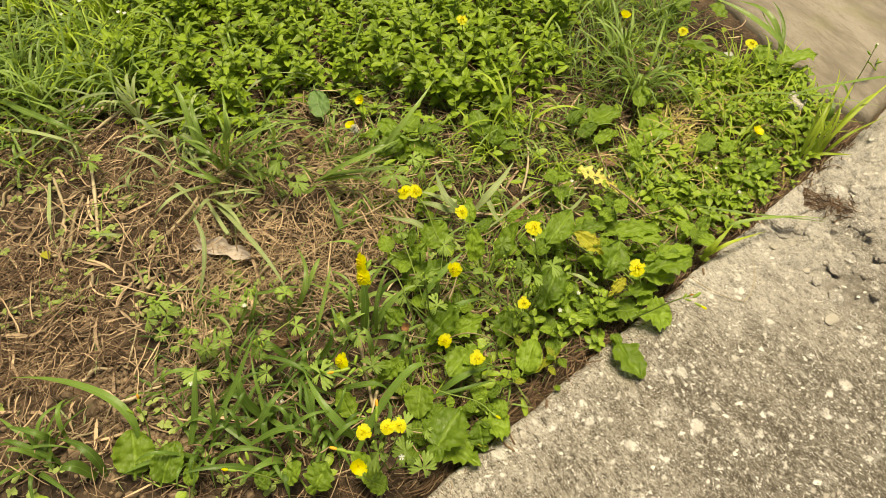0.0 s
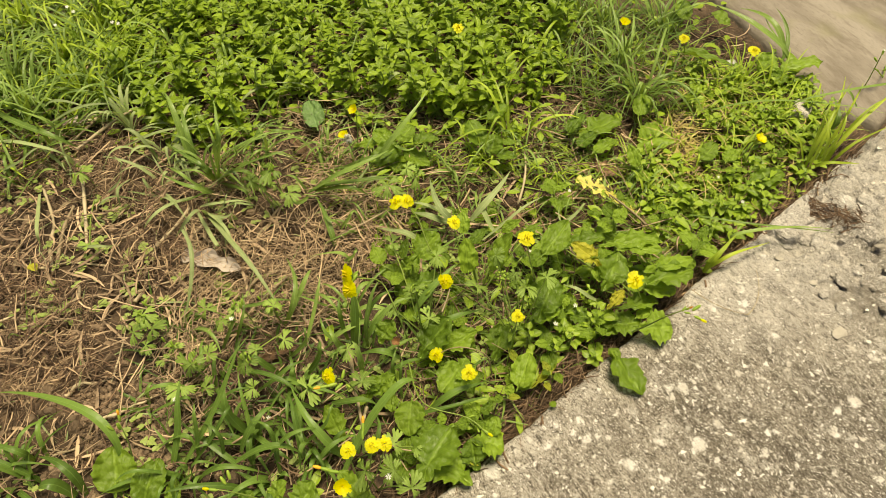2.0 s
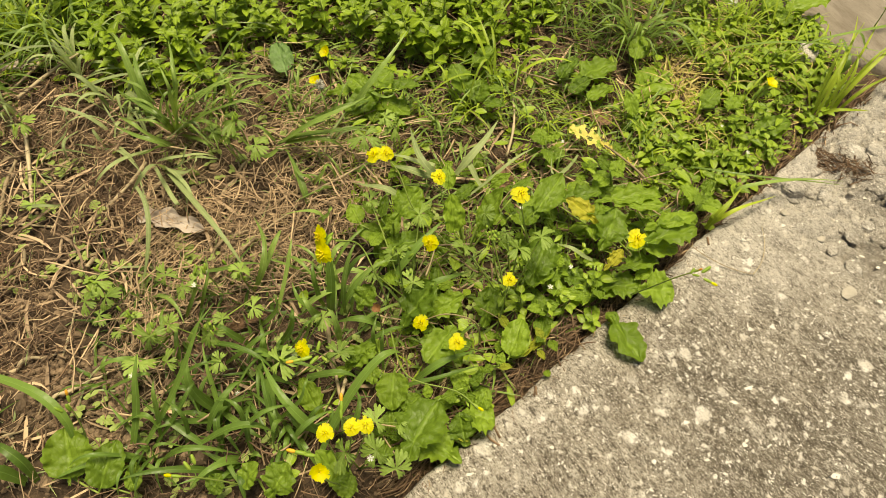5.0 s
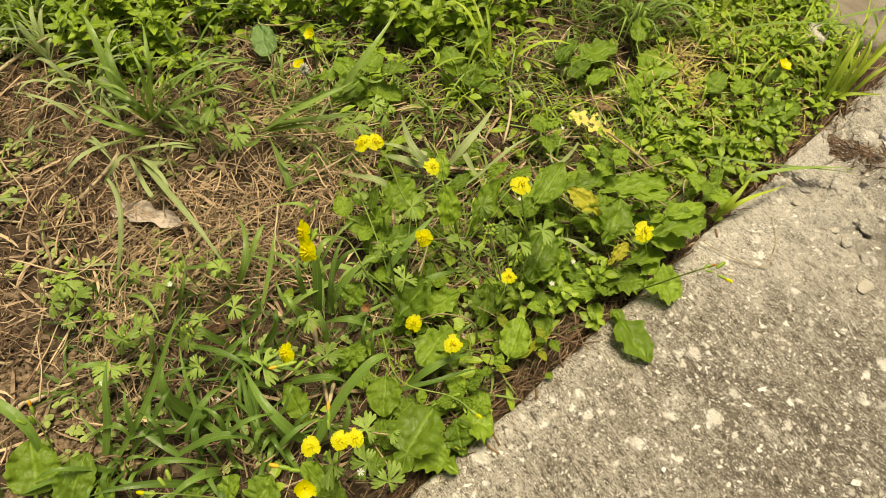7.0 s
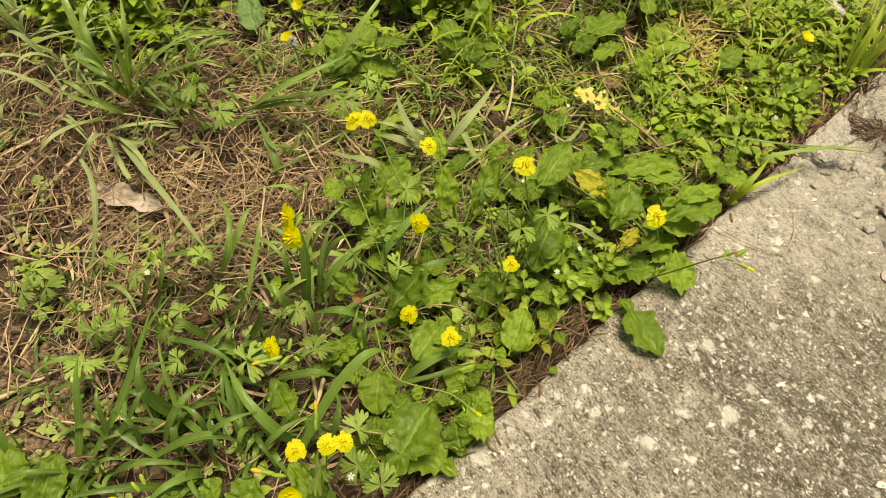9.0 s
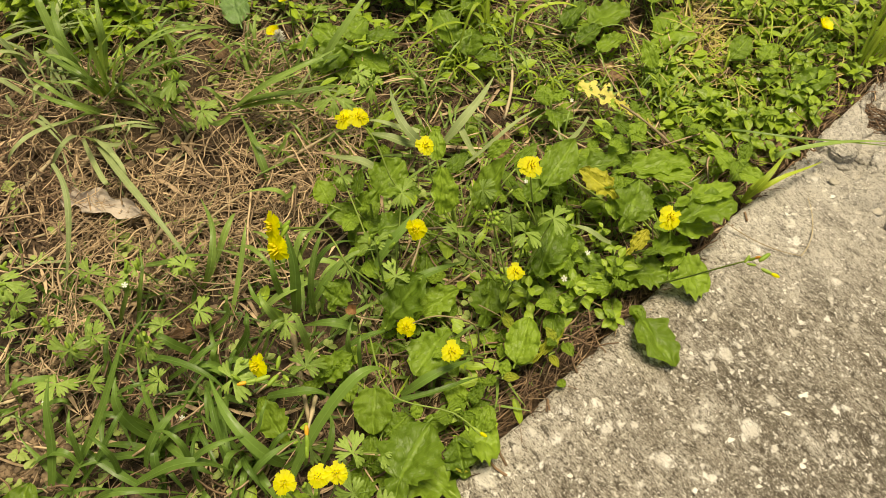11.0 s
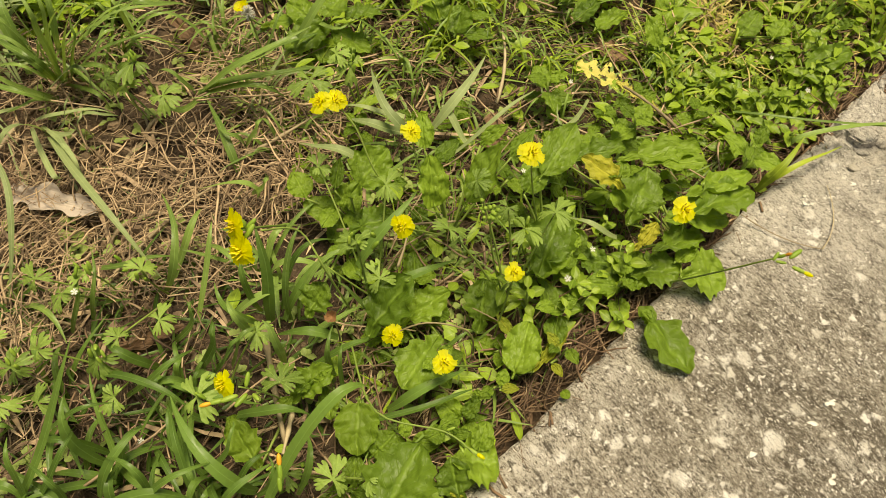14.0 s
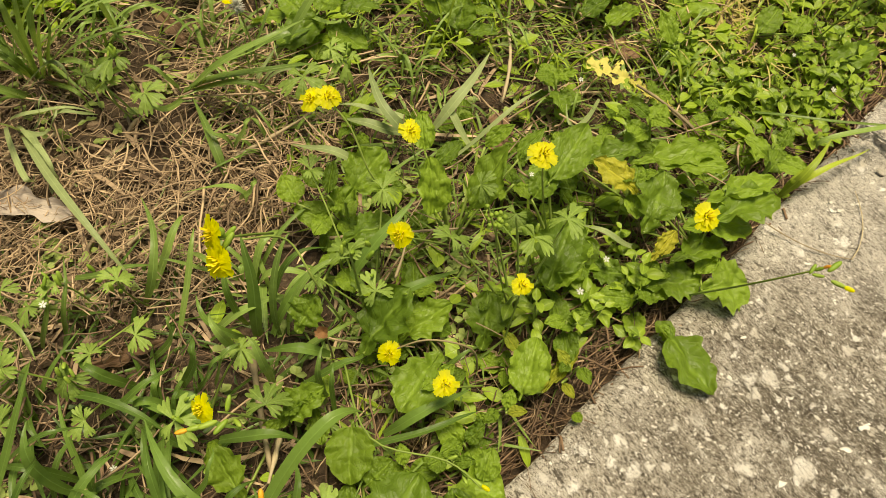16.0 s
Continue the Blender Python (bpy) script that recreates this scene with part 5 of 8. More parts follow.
plant = herb((0.1850, 0.4651, -0.0120), "low weed with scalloped green leaves", [
    ("round", (-41.2, -16.5, 16.0), (-22.5, 5.3, 26.0), 14.4),
    ("round", (-34.5, -31.8, 14.0), (-14.4, -20.0, 24.0), 14.1),
    ("lyre", (-22.6, -17.4, 16.0), (12.7, 4.8, 22.0), 24.5),
    ("round", (-20.8, -40.8, 14.0), (6.3, -23.3, 18.0), 16.3),
])
plant = herb((0.2218, 0.4476, -0.0140), "low weed with a broad scalloped leaf", [
    ("lyre", (-7.9, -17.0, 14.0), (19.6, 20.2, 18.0), 30.2),
    ("round", (-6.8, 17.1, 22.0), (3.4, 43.4, 32.0), 18.0),
    ("oval", (-20.3, -50.9, 22.0), (-27.3, -33.1, 38.0), 13.5),
    ("lyre", (-23.8, -43.6, 16.0), (-12.0, -60.4, 18.0), 12.4),
])
s = stalk(plant, [(-7.2, -30.9, 2.0), (-15.3, -54.2, 34.0), (-20.5, -60.3, 44.0)])
bud(s, Vector((-23.1, -65.0, 44.0)) / 1000, (0.3, -0.6, 0.6), "", 0.9)
bud(s, Vector((-20.2, -64.7, 45.0)) / 1000, (0.5, -0.5, 0.6), "", 0.9)
bud(s, Vector((-25.6, -67.6, 44.0)) / 1000, (-0.3, -0.6, 0.6), "", 0.9)
plant = herb((0.2912, 0.5920, -0.0120), "weed with a long pointed leaf and yellow flowers", [
    ("lance", (-20.3, -42.8, 32.0), (35.6, -61.3, 34.0), 15.1),
    ("oval", (60.8, 23.6, 16.0), (40.5, 35.7, 26.0), 20.3),
    ("oval", (11.6, 23.7, 22.0), (2.5, 48.5, 36.0), 20.3),
])
s = stalk(plant, [(2.5, -15.2, -0.0), (-16.7, -50.7, 42.0), (-29.9, -71.3, 67.0)])
flower(s, Vector((-32.1, -74.5, 72.0)) / 1000, (0, -0.4, 0.9), 0.0054)
s = stalk(plant, [(-67.0, -31.3, 0.0), (-81.7, -61.0, 52.0), (-88.3, -62.1, 78.0)])
flower(s, Vector((-89.1, -62.3, 82.0)) / 1000, (0, -0.3, 0.9), 0.0052, True)
plant = herb((0.3719, 0.5438, -0.0120), "lobed weed with a yellow flower by the tan slab", [
    ("lyre", (1.0, -17.0, 18.0), (45.4, -7.5, 32.0), 22.3),
    ("lyre", (-17.0, -12.8, 22.0), (-2.3, 1.5, 32.0), 20.1),
    ("lyre", (-7.7, -26.2, 14.0), (7.4, -23.0, 24.0), 16.4),
])
s = stalk(plant, [(-3.1, 0.2, -0.0), (-33.1, -33.1, 42.0), (-49.7, -46.5, 67.0)])
flower(s, Vector((-50.3, -45.2, 70.0)) / 1000, (0, -0.3, 0.9), 0.0058)
plant = herb((0.3091, 0.4196, -0.0120), "weed with rounded oval leaves in the chickweed", [
    ("round", (-11.7, -38.6, 12.0), (23.9, -31.3, 22.0), 19.7),
    ("round", (-47.7, -9.8, 14.0), (-29.0, 6.2, 24.0), 16.0),
    ("oval", (-24.8, -14.4, 16.0), (-14.2, -2.1, 24.0), 14.9),
])
plant = herb((0.0472, 0.5890, -0.0120), "hawksbeard with one yellow flower above leafy sprigs", [
    ("oval", (-5.5, -32.2, 32.0), (-16.7, -20.7, 38.0), 13.0),
])
s = stalk(plant, [(2.0, -10.0, -0.0), (-0.7, -49.9, 52.0), (-3.6, -58.4, 78.0)])
flower(s, Vector((-3.7, -58.7, 82.0)) / 1000, (0, -0.3, 0.9), 0.0056)
plant = herb((-0.0390, 0.1303, -0.0120), "weed with a cluster of yellow flower heads and buds", [
    ("lyre", (1.6, -19.1, 12.0), (-11.7, -2.6, 32.0), 14.9),
    ("round", (9.2, -23.1, 12.0), (-4.8, -18.1, 22.0), 14.8),
])
s = stalk(plant, [(0.2, -7.8, -0.0), (0.1, -13.6, 52.0), (-1.2, -12.8, 86.0)])
flower(s, Vector((-1.4, -10.8, 88.0)) / 1000, (0, -0.3, 0.9), 0.0048)
s = stalk(plant, [(0.2, -7.8, -0.0), (9.1, -14.0, 62.0), (12.8, -12.4, 92.0)])
flower(s, Vector((13.2, -11.2, 96.0)) / 1000, (0.1, -0.3, 0.9), 0.0046)
s = stalk(plant, [(0.2, -7.8, -0.0), (15.0, -14.3, 62.0), (20.0, -11.7, 92.0)])
flower(s, Vector((20.3, -10.6, 96.0)) / 1000, (0.1, -0.3, 0.9), 0.0046)
s = stalk(plant, [(0.4, -15.4, -0.0), (-4.6, -27.3, 52.0), (-5.6, -27.5, 72.0)])
flower(s, Vector((-5.7, -26.8, 74.0)) / 1000, (0.2, -0.4, 0.7), 0.0054, True)
bud(s, Vector((-16.2, -15.6, 72.0)) / 1000, (-0.9, 0.2, 0.2), "o", 1.2)
bud(s, Vector((-11.1, -17.2, 72.0)) / 1000, (-0.9, 0.1, 0.2), "", 1.1)
bud(s, Vector((5.0, 9.3, 72.0)) / 1000, (0, 0.9, 0.5), "o", 1.1)
bud(s, Vector((4.6, 5.4, 70.0)) / 1000, (0, 0.9, 0.5), "", 1.0)
plant = herb((-0.2103, 0.1300, -0.0120), "weed with broad rounded leaves on bare soil", [
    ("round", (6.8, -8.9, 12.0), (3.7, 21.3, 28.0), 28.3),
    ("round", (25.0, -15.3, 12.0), (33.1, 13.5, 24.0), 21.4),
    ("round", (44.1, -16.2, 12.0), (47.2, 0.4, 20.0), 10.6),
])
s = stalk(plant, [(7.9, 16.1, -0.0), (23.4, 15.8, 42.0), (17.6, 25.4, 57.0)])
bud(s, Vector((18.3, 22.7, 57.0)) / 1000, (-0.1, 0.3, 0.9), "", 1.1)
bud(s, Vector((18.2, 27.6, 59.0)) / 1000, (0, 0.5, 0.9), "o", 1.0)
bud(s, Vector((12.6, 22.2, 56.0)) / 1000, (-0.5, 0.2, 0.7), "", 1.0)
plant = herb((-0.0930, 0.1213, -0.0120), "light green weed at the edge of the grass", [
    ("round", (-7.3, -8.2, 16.0), (3.3, 2.2, 28.0), 16.3),
    ("lyre", (11.6, -12.8, 16.0), (19.9, 1.4, 28.0), 18.6),
    ("round", (-25.5, -11.0, 16.0), (-17.8, -2.2, 22.0), 13.4),
])
s = stalk(plant, [(-7.4, -3.4, -0.0), (-19.6, -8.4, 42.0), (-30.8, -9.6, 52.0)])
bud(s, Vector((-33.6, -9.5, 52.0)) / 1000, (-0.9, 0.1, 0.2), "y", 1.0)
bud(s, Vector((-28.2, -4.2, 52.0)) / 1000, (-0.4, 0.5, 0.6), "", 1.1)
bud(s, Vector((-24.6, -1.5, 54.0)) / 1000, (-0.2, 0.6, 0.6), "", 1.1)
plant = herb((-0.0131, 0.3214, -0.0120), "slender weed with a pair of yellow flower heads", [
    ("oval", (-4.9, -15.0, 22.0), (-13.5, -7.9, 30.0), 7.2),
])
s = stalk(plant, [(50.0, -33.5, -0.0), (25.1, -35.0, 52.0), (15.6, -22.8, 78.0), (6.5, -15.7, 90.0)])
flower(s, Vector((-0.7, -13.3, 88.0)) / 1000, (-0.35, -0.3, 0.85), 0.0060)
flower(s, Vector((7.1, -15.2, 91.0)) / 1000, (0.35, -0.3, 0.85), 0.0060)
s = stalk(plant, [(-19.4, -71.9, 72.0), (-21.9, -96.5, 112.0), (-25.4, -108.1, 128.0)])
flower(s, Vector((-27.0, -113.7, 123.0)) / 1000, (-0.58, -0.58, 0.56), 0.0066)
flower(s, Vector((-28.0, -106.4, 129.0)) / 1000, (-0.74, -0.42, 0.50), 0.0062)
bud(s, Vector((-23.7, -106.3, 124.0)) / 1000, (0.5, 0.5, 0.4), "", 1.1)
bud(s, Vector((-23.3, -103.3, 124.0)) / 1000, (0.6, 0.4, 0.4), "", 1.0)
s = stalk(plant, [(6.5, -89.4, -0.0), (-1.2, -98.1, 72.0), (-9.9, -88.1, 92.0), (-20.8, -101.8, 117.0)])
plant = herb((-0.0643, 0.1859, -0.0120), "weed with a side-facing yellow flower and pale buds", [
    ("oval", (1.0, -5.2, 17.0), (-3.0, -13.3, 22.0), 6.0),
])
s = stalk(plant, [(20.4, 4.1, -0.0), (21.3, -7.2, 52.0), (11.5, -8.3, 64.0)])
flower(s, Vector((5.1, -6.3, 63.0)) / 1000, (-0.5, -0.4, 0.6), 0.0060)
bud(s, Vector((2.8, -13.1, 62.0)) / 1000, (-0.9, -0.2, 0.1), "o", 1.1)
bud(s, Vector((7.8, -12.6, 63.0)) / 1000, (-0.9, -0.3, 0.1), "", 1.2)
bud(s, Vector((12.4, -13.5, 62.0)) / 1000, (-0.6, -0.7, 0.1), "", 1.2)
bud(s, Vector((14.6, -4.8, 62.0)) / 1000, (0.2, 0.7, 0.4), "", 1.1)
bud(s, Vector((18.0, -12.1, 60.0)) / 1000, (0.4, -0.5, 0.4), "", 1.0)
plant = herb((0.3557, 0.4396, -0.0120), "yellow side-facing flower with green buds over chickweed", [
    ("oval", (-22.2, -27.7, 16.0), (-14.6, -28.6, 24.0), 10.2),
])
s = stalk(plant, [(-51.3, -32.4, 12.0), (-73.2, -64.0, 62.0), (-84.2, -84.1, 92.0)])
flower(s, Vector((-85.0, -85.0, 94.0)) / 1000, (0.3, -0.1, 0.8), 0.0056, True)
daisy_white(plant, Vector((-81.4, -98.1, 36.0)) / 1000, 0.0036)
daisy_white(plant, Vector((-92.5, -67.7, 34.0)) / 1000, 0.0028)
daisy_white(plant, Vector((-224.8, -79.6, 36.0)) / 1000, 0.003)
bud(s, Vector((-88.2, -82.9, 86.0)) / 1000, (0.5, 0.4, 0.5), "", 1.3)
bud(s, Vector((-89.4, -82.9, 82.0)) / 1000, (0.5, 0.4, 0.5), "", 1.3)
bud(s, Vector((-86.4, -86.7, 88.0)) / 1000, (0.6, 0.2, 0.5), "", 1.2)
plant = herb((-0.0155, 0.2162, -0.0120), "withered brown flower head on a short stalk", [
    ("oval", (4.0, -6.0, 8.0), (12.0, -14.0, 12.0), 7.0),
])
s = stalk(plant, [(0.0, 0.0, 0.0), (2.0, -1.0, 22.0), (0.0, 0.0, 41.0)], brown=True)
part("flower_head", WITHERED, s, facing(Vector((0, 0, 0.042)), (-0.2, -0.5, 0.8), 0.0032), "shrivelled orange-brown petals")
plant = herb((0.0945, 0.1756, -0.0020), "tiny weed with one round leaf at the slab edge", [
    ("round", (-1.0, 2.4, 5.0), (1.0, -2.6, 6.5), 5.4),
])
plant = herb((-0.3192, 0.3130, -0.0100), "tiny weed with one pale yellow-green leaf on straw", [
    ("oval-y", (-4.5, 4.0, 13.0), (5.0, -4.0, 15.0), 8.0),
])
plant = herb((0.0979, 0.1979, -0.0100), "small yellowing weed in litter at the slab edge", [
    ("oval-y", (-3.4, -0.4, 18.0), (-8.3, 7.5, 22.0), 6.0),
    ("oval", (0.9, -0.3, 18.0), (3.7, -10.0, 22.0), 7.0),
    ("oval", (-3.1, 1.0, 18.0), (-8.9, -2.9, 22.0), 6.0),
    ("oval-y", (-8.5, -7.3, 18.0), (-5.3, -15.7, 22.0), 5.0),
])
plant = herb((0.0661, 0.1859, -0.0100), "small green weed in brown litter", [
    ("oval", (-4.2, -5.5, 18.0), (-0.6, 2.7, 22.0), 7.0),
    ("oval", (-6.9, -5.2, 18.0), (-14.0, -9.9, 22.0), 6.0),
    ("oval-y", (-4.4, -6.9, 18.0), (4.5, -7.7, 22.0), 6.0),
])
plant = herb((0.0512, 0.1830, -0.0100), "small bright weed between grass blades", [
    ("oval", (-3.4, -5.3, 18.0), (1.7, -5.2, 22.0), 5.0),
    ("oval", (-4.1, -6.1, 18.0), (-0.2, -9.4, 22.0), 4.5),
    ("oval", (-1.1, -4.2, 18.0), (5.4, -7.8, 22.0), 5.0),
])
plant = herb((0.0361, 0.1646, -0.0100), "small weed with rounded leaves near the slab", [
    ("round", (-2.4, -3.0, 18.0), (-10.6, -5.8, 22.0), 9.0),
    ("oval", (-0.6, -3.7, 18.0), (1.7, -0.6, 22.0), 6.0),
    ("oval", (0.0, -4.6, 18.0), (8.9, -5.3, 22.0), 6.0),
])
plant = cut_plant((0.0028, 0.2363, -0.0130), "cut-leaved weed with feathery palm-shaped leaves", [((-3.0, -5.0, 83.0), 13.4), ((-22.1, 60.2, 53.0), 12.2), ((11.9, 39.1, 63.0), 13.4)], 5, 1)
plant = cut_plant((0.0759, 0.2336, -0.0130), "cut-leaved weed with round green seed clusters", [((-0.3, 1.0, 79.0), 13.6), ((-33.3, 11.7, 66.0), 11.5), ((-19.0, 28.7, 80.0), 10.5), ((15.4, 8.6, 79.0), 12.0), ((-6.0, 13.6, 78.0), 8.5)], 2, 2)
SEED_BALL = blob(0.0011, 0.0011, 0.0011, BUD, "seed", 8, 6, 0.15, 3)
pick = random.Random(28)
s = stalk(plant, [(0.0, 0.0, 0.0), (-14.0, 2.0, 50.0), (-16.9, 3.4, 89.0)])
for k in range(20):
    q = Vector((-16.9 + pick.gauss(0, 2.6), 3.4 + pick.gauss(0, 2.2), 90.0 + pick.gauss(0, 1.3))) / 1000
    part("seed", SEED_BALL, s, Matrix.Translation(q) @ Matrix.Scale(pick.uniform(0.75, 1.1), 4), "round pale green seed")
plant = cut_plant((-0.0752, 0.1903, -0.0130), "pale cut-leaved weed beside a yellow flower", [((-3.0, -5.0, 35.0), 15.0), ((23.6, 22.8, 39.0), 11.7), ((34.5, -2.3, 37.0), 14.6)], 4, 3)
plant = cut_plant((-0.1203, 0.2123, -0.0130), "cut-leaved weed in grass and dead stems", [((-3.0, -5.0, 37.0), 14.7), ((1.8, -20.6, 27.0), 11.5), ((-31.9, 2.1, 37.0), 11.0)], 5, 4)
daisy_white(plant, Vector((12.8, -39.9, 18.0)) / 1000, 0.003)
plant = cut_plant((-0.1314, 0.2561, -0.0130), "cut-leaved weed on bare ground with a white flower", [((-3.0, -5.0, 41.0), 10.3), ((-13.5, -14.3, 39.0), 10.8), ((-27.5, -5.0, 39.0), 9.8)], 5, 5)
daisy_white(plant, Vector((-6.6, -15.0, 41.0)) / 1000, 0.0035)
plant = cut_plant((-0.1055, 0.2565, -0.0130), "cut-leaved weed on bare straw-covered ground", [((-3.0, -5.0, 39.0), 12.2), ((5.9, -30.2, 33.0), 12.6), ((-14.3, -35.8, 29.0), 9.7)], 5, 6)
plant = cut_plant((-0.1596, 0.2117, -0.0130), "cut-leaved weed with light green tips", [((-3.0, -5.0, 37.0), 15.1), ((-8.3, -21.3, 33.0), 13.8), ((7.7, -20.2, 29.0), 9.7)], 4, 7)
daisy_white(plant, Vector((-7.3, -33.6, 41.0)) / 1000, 0.0035)
plant = cut_plant((-0.1280, 0.3803, -0.0130), "feathery cut-leaved weed among dead grass", [((-3.0, -5.0, 39.0), 15.0), ((-18.3, 6.5, 33.0), 11.8)], 4, 8)
plant = cut_plant((0.0030, 0.3783, -0.0130), "cut-leaved weed with upright pale buds", [((-3.0, -5.0, 47.0), 15.7), ((-27.8, -6.9, 39.0), 16.6), ((-10.8, -1.1, 53.0), 11.5)], 6, 9)
plant = cut_plant((0.0113, 0.2389, -0.0130), "yellowing cut-leaved weed in grass", [((-3.0, -5.0, 43.0), 10.9), ((-28.5, 3.9, 43.0), 10.4)], 2, 10)
plant = cut_plant((-0.0364, 0.1538, -0.0130), "small cut-leaved weed below a grass blade", [((-3.0, -5.0, 28.0), 12.0), ((18.6, -11.8, 38.0), 11.1), ((33.4, -12.2, 33.0), 9.2)], 3, 11)
plant = cut_plant((-0.1204, 0.3888, -0.0130), "cut-leaved weed in dry straw", [((-3.0, -5.0, 49.0), 20.5), ((10.8, -21.1, 37.0), 15.6)], 4, 12)
plant = cut_plant((-0.3008, 0.4151, -0.0130), "small cut-leaved weed in straw", [((-3.0, -5.0, 27.0), 17.4), ((26.1, -85.4, 21.0), 12.4)], 3, 13)
plant = cut_plant((-0.0307, 0.1250, -0.0130), "cut-leaved weed under flowers", [((-3.0, -5.0, 53.0), 15.6), ((14.3, -3.8, 47.0), 14.4), ((24.6, -12.1, 38.0), 13.0)], 3, 14)
daisy_white(plant, Vector((11.6, -11.3, 59.0)) / 1000, 0.004)
tuft((-0.1531, 0.1501, -0.0140), "tuft of broad green grass blades on bare ground", [
    ((-8.2, -5.3, 14.0), (19.9, 17.6, 56.0), (38.3, 47.5, 84.0), 3.6),
    ((-16.7, -5.7, 14.0), (-8.3, 14.8, 44.0), (-8.5, 37.3, 54.0), 5.4),
    ((27.4, -9.7, 19.0), (10.0, 1.4, 29.0), (-11.6, 16.9, 26.0), 4.2),
    ((-3.1, -5.8, 14.0), (22.2, 11.8, 44.0), (20.7, 27.4, 34.0), 2.8),
    ((30.3, 16.1, 9.0), (21.1, 20.8, 34.0), (19.5, 37.9, 44.0), 5.6),
    ((28.1, -0.6, 14.0), (42.7, 12.3, 39.0), (51.3, 23.9, 34.0), 4.2),
    ((33.7, 14.2, 9.0), (52.9, -1.5, 22.0), (62.5, -6.6, 14.0), 3.8),
    ((24.9, -9.4, 19.0), (58.9, -6.6, 39.0), (74.4, -7.8, 24.0), 5.3),
    ((-30.7, 5.8, 14.0), (-5.3, 4.4, 34.0), (1.3, -3.4, 19.0), 3.9),
    ((-38.7, 30.5, 14.0), (-9.7, 27.6, 44.0), (-4.9, 28.6, 34.0), 2.6),
], BLADE_DARK)
tuft((-0.0637, 0.1519, -0.0140), "tuft of wide arching grass blades under the flowers", [
    ((8.5, -6.3, 14.0), (-6.8, 2.8, 44.0), (-25.5, 33.4, 39.0), 5.8),
    ((1.5, 26.6, 24.0), (19.7, 24.6, 34.0), (35.6, 23.3, 24.0), 5.1),
    ((-19.1, -8.7, 14.0), (-21.4, 14.4, 39.0), (-31.2, 34.4, 29.0), 3.3),
    ((11.8, -19.7, 16.0), (48.1, 11.9, 76.0), (66.5, 19.8, 52.0), 6.0),
    ((-38.9, 50.5, 22.0), (-7.2, 33.3, 34.0), (12.7, 31.1, 26.0), 3.5),
    ((8.5, -8.9, 14.0), (19.1, -5.2, 29.0), (17.3, 4.1, 34.0), 3.1),
    ((-9.6, -14.7, 14.0), (5.0, -7.3, 34.0), (19.0, 2.5, 29.0), 3.3),
    ((27.2, -10.7, 14.0), (35.3, -0.3, 34.0), (33.5, 17.1, 29.0), 3.1),
    ((-29.6, 28.6, 10.0), (-19.9, 6.4, 29.0), (-16.7, -4.7, 19.0), 3.6),
    ((-40.4, 18.8, 8.0), (-29.5, 5.0, 22.0), (-22.4, -8.7, 16.0), 2.7),
], BLADE_DARK)
tuft((0.0087, 0.1788, -0.0120), "dark green grass blades between flowers", [
    ((-2.6, -1.9, 12.0), (16.2, 0.6, 32.0), (39.2, 11.6, 26.0), 4.9),
    ((-11.4, -6.8, 12.0), (17.1, -5.2, 26.0), (41.1, 3.0, 16.0), 3.1),
    ((-22.6, 34.4, 22.0), (-36.1, 33.7, 34.0), (-56.0, 40.0, 20.0), 4.6),
    ((-0.9, 56.3, 32.0), (18.6, 58.0, 38.0), (39.9, 68.6, 32.0), 4.3),
    ((-22.2, 7.4, 12.0), (-21.8, 13.3, 37.0), (-20.2, 22.9, 42.0), 2.1),
    ((-12.1, 68.1, 32.0), (4.4, 78.3, 52.0), (20.8, 92.8, 58.0), 5.2),
    ((-39.1, 24.3, 12.0), (-14.0, 26.4, 32.0), (-8.6, 33.1, 22.0), 3.4),
], BLADE_DARK)
tuft((0.0338, 0.3533, -0.0120), "greyish green grass blades over dead stems", [
    ((-0.7, -14.7, 20.0), (-14.8, -8.8, 40.0), (-22.2, 27.1, 34.0), 6.1),
    ((-5.2, -10.3, 20.0), (-22.3, -12.8, 30.0), (-38.6, 0.3, 24.0), 6.1),
    ((-4.3, 1.7, 18.0), (-22.3, 3.1, 26.0), (-43.5, 12.0, 20.0), 4.8),
    ((-29.8, -27.9, 16.0), (-47.4, -24.7, 26.0), (-66.9, -12.4, 18.0), 5.2),
    ((11.7, -9.1, 20.0), (30.8, 3.6, 37.0), (48.4, 30.7, 37.0), 5.6),
    ((31.9, -20.0, 16.0), (22.3, -6.8, 28.0), (18.3, 4.4, 26.0), 4.2),
    ((19.9, -30.8, 20.0), (54.3, -17.1, 42.0), (74.5, 4.3, 34.0), 2.6),
], BLADE_GREY)
tuft((-0.0675, 0.3391, -0.0120), "broad grass blades lying over straw", [
    ((-2.7, -10.6, 10.0), (-9.1, 5.7, 22.0), (-22.4, 41.1, 20.0), 5.0),
    ((1.4, 9.3, 8.0), (10.2, 2.4, 32.0), (13.4, 10.8, 32.0), 3.7),
    ((-0.4, 9.5, 8.0), (-3.5, 3.3, 27.0), (-12.0, 10.1, 26.0), 3.8),
    ((8.0, -29.0, 10.0), (6.4, -31.9, 26.0), (-22.6, -27.2, 20.0), 4.5),
    ((6.7, -28.2, 12.0), (15.7, -36.9, 32.0), (17.7, -27.7, 30.0), 3.3),
])
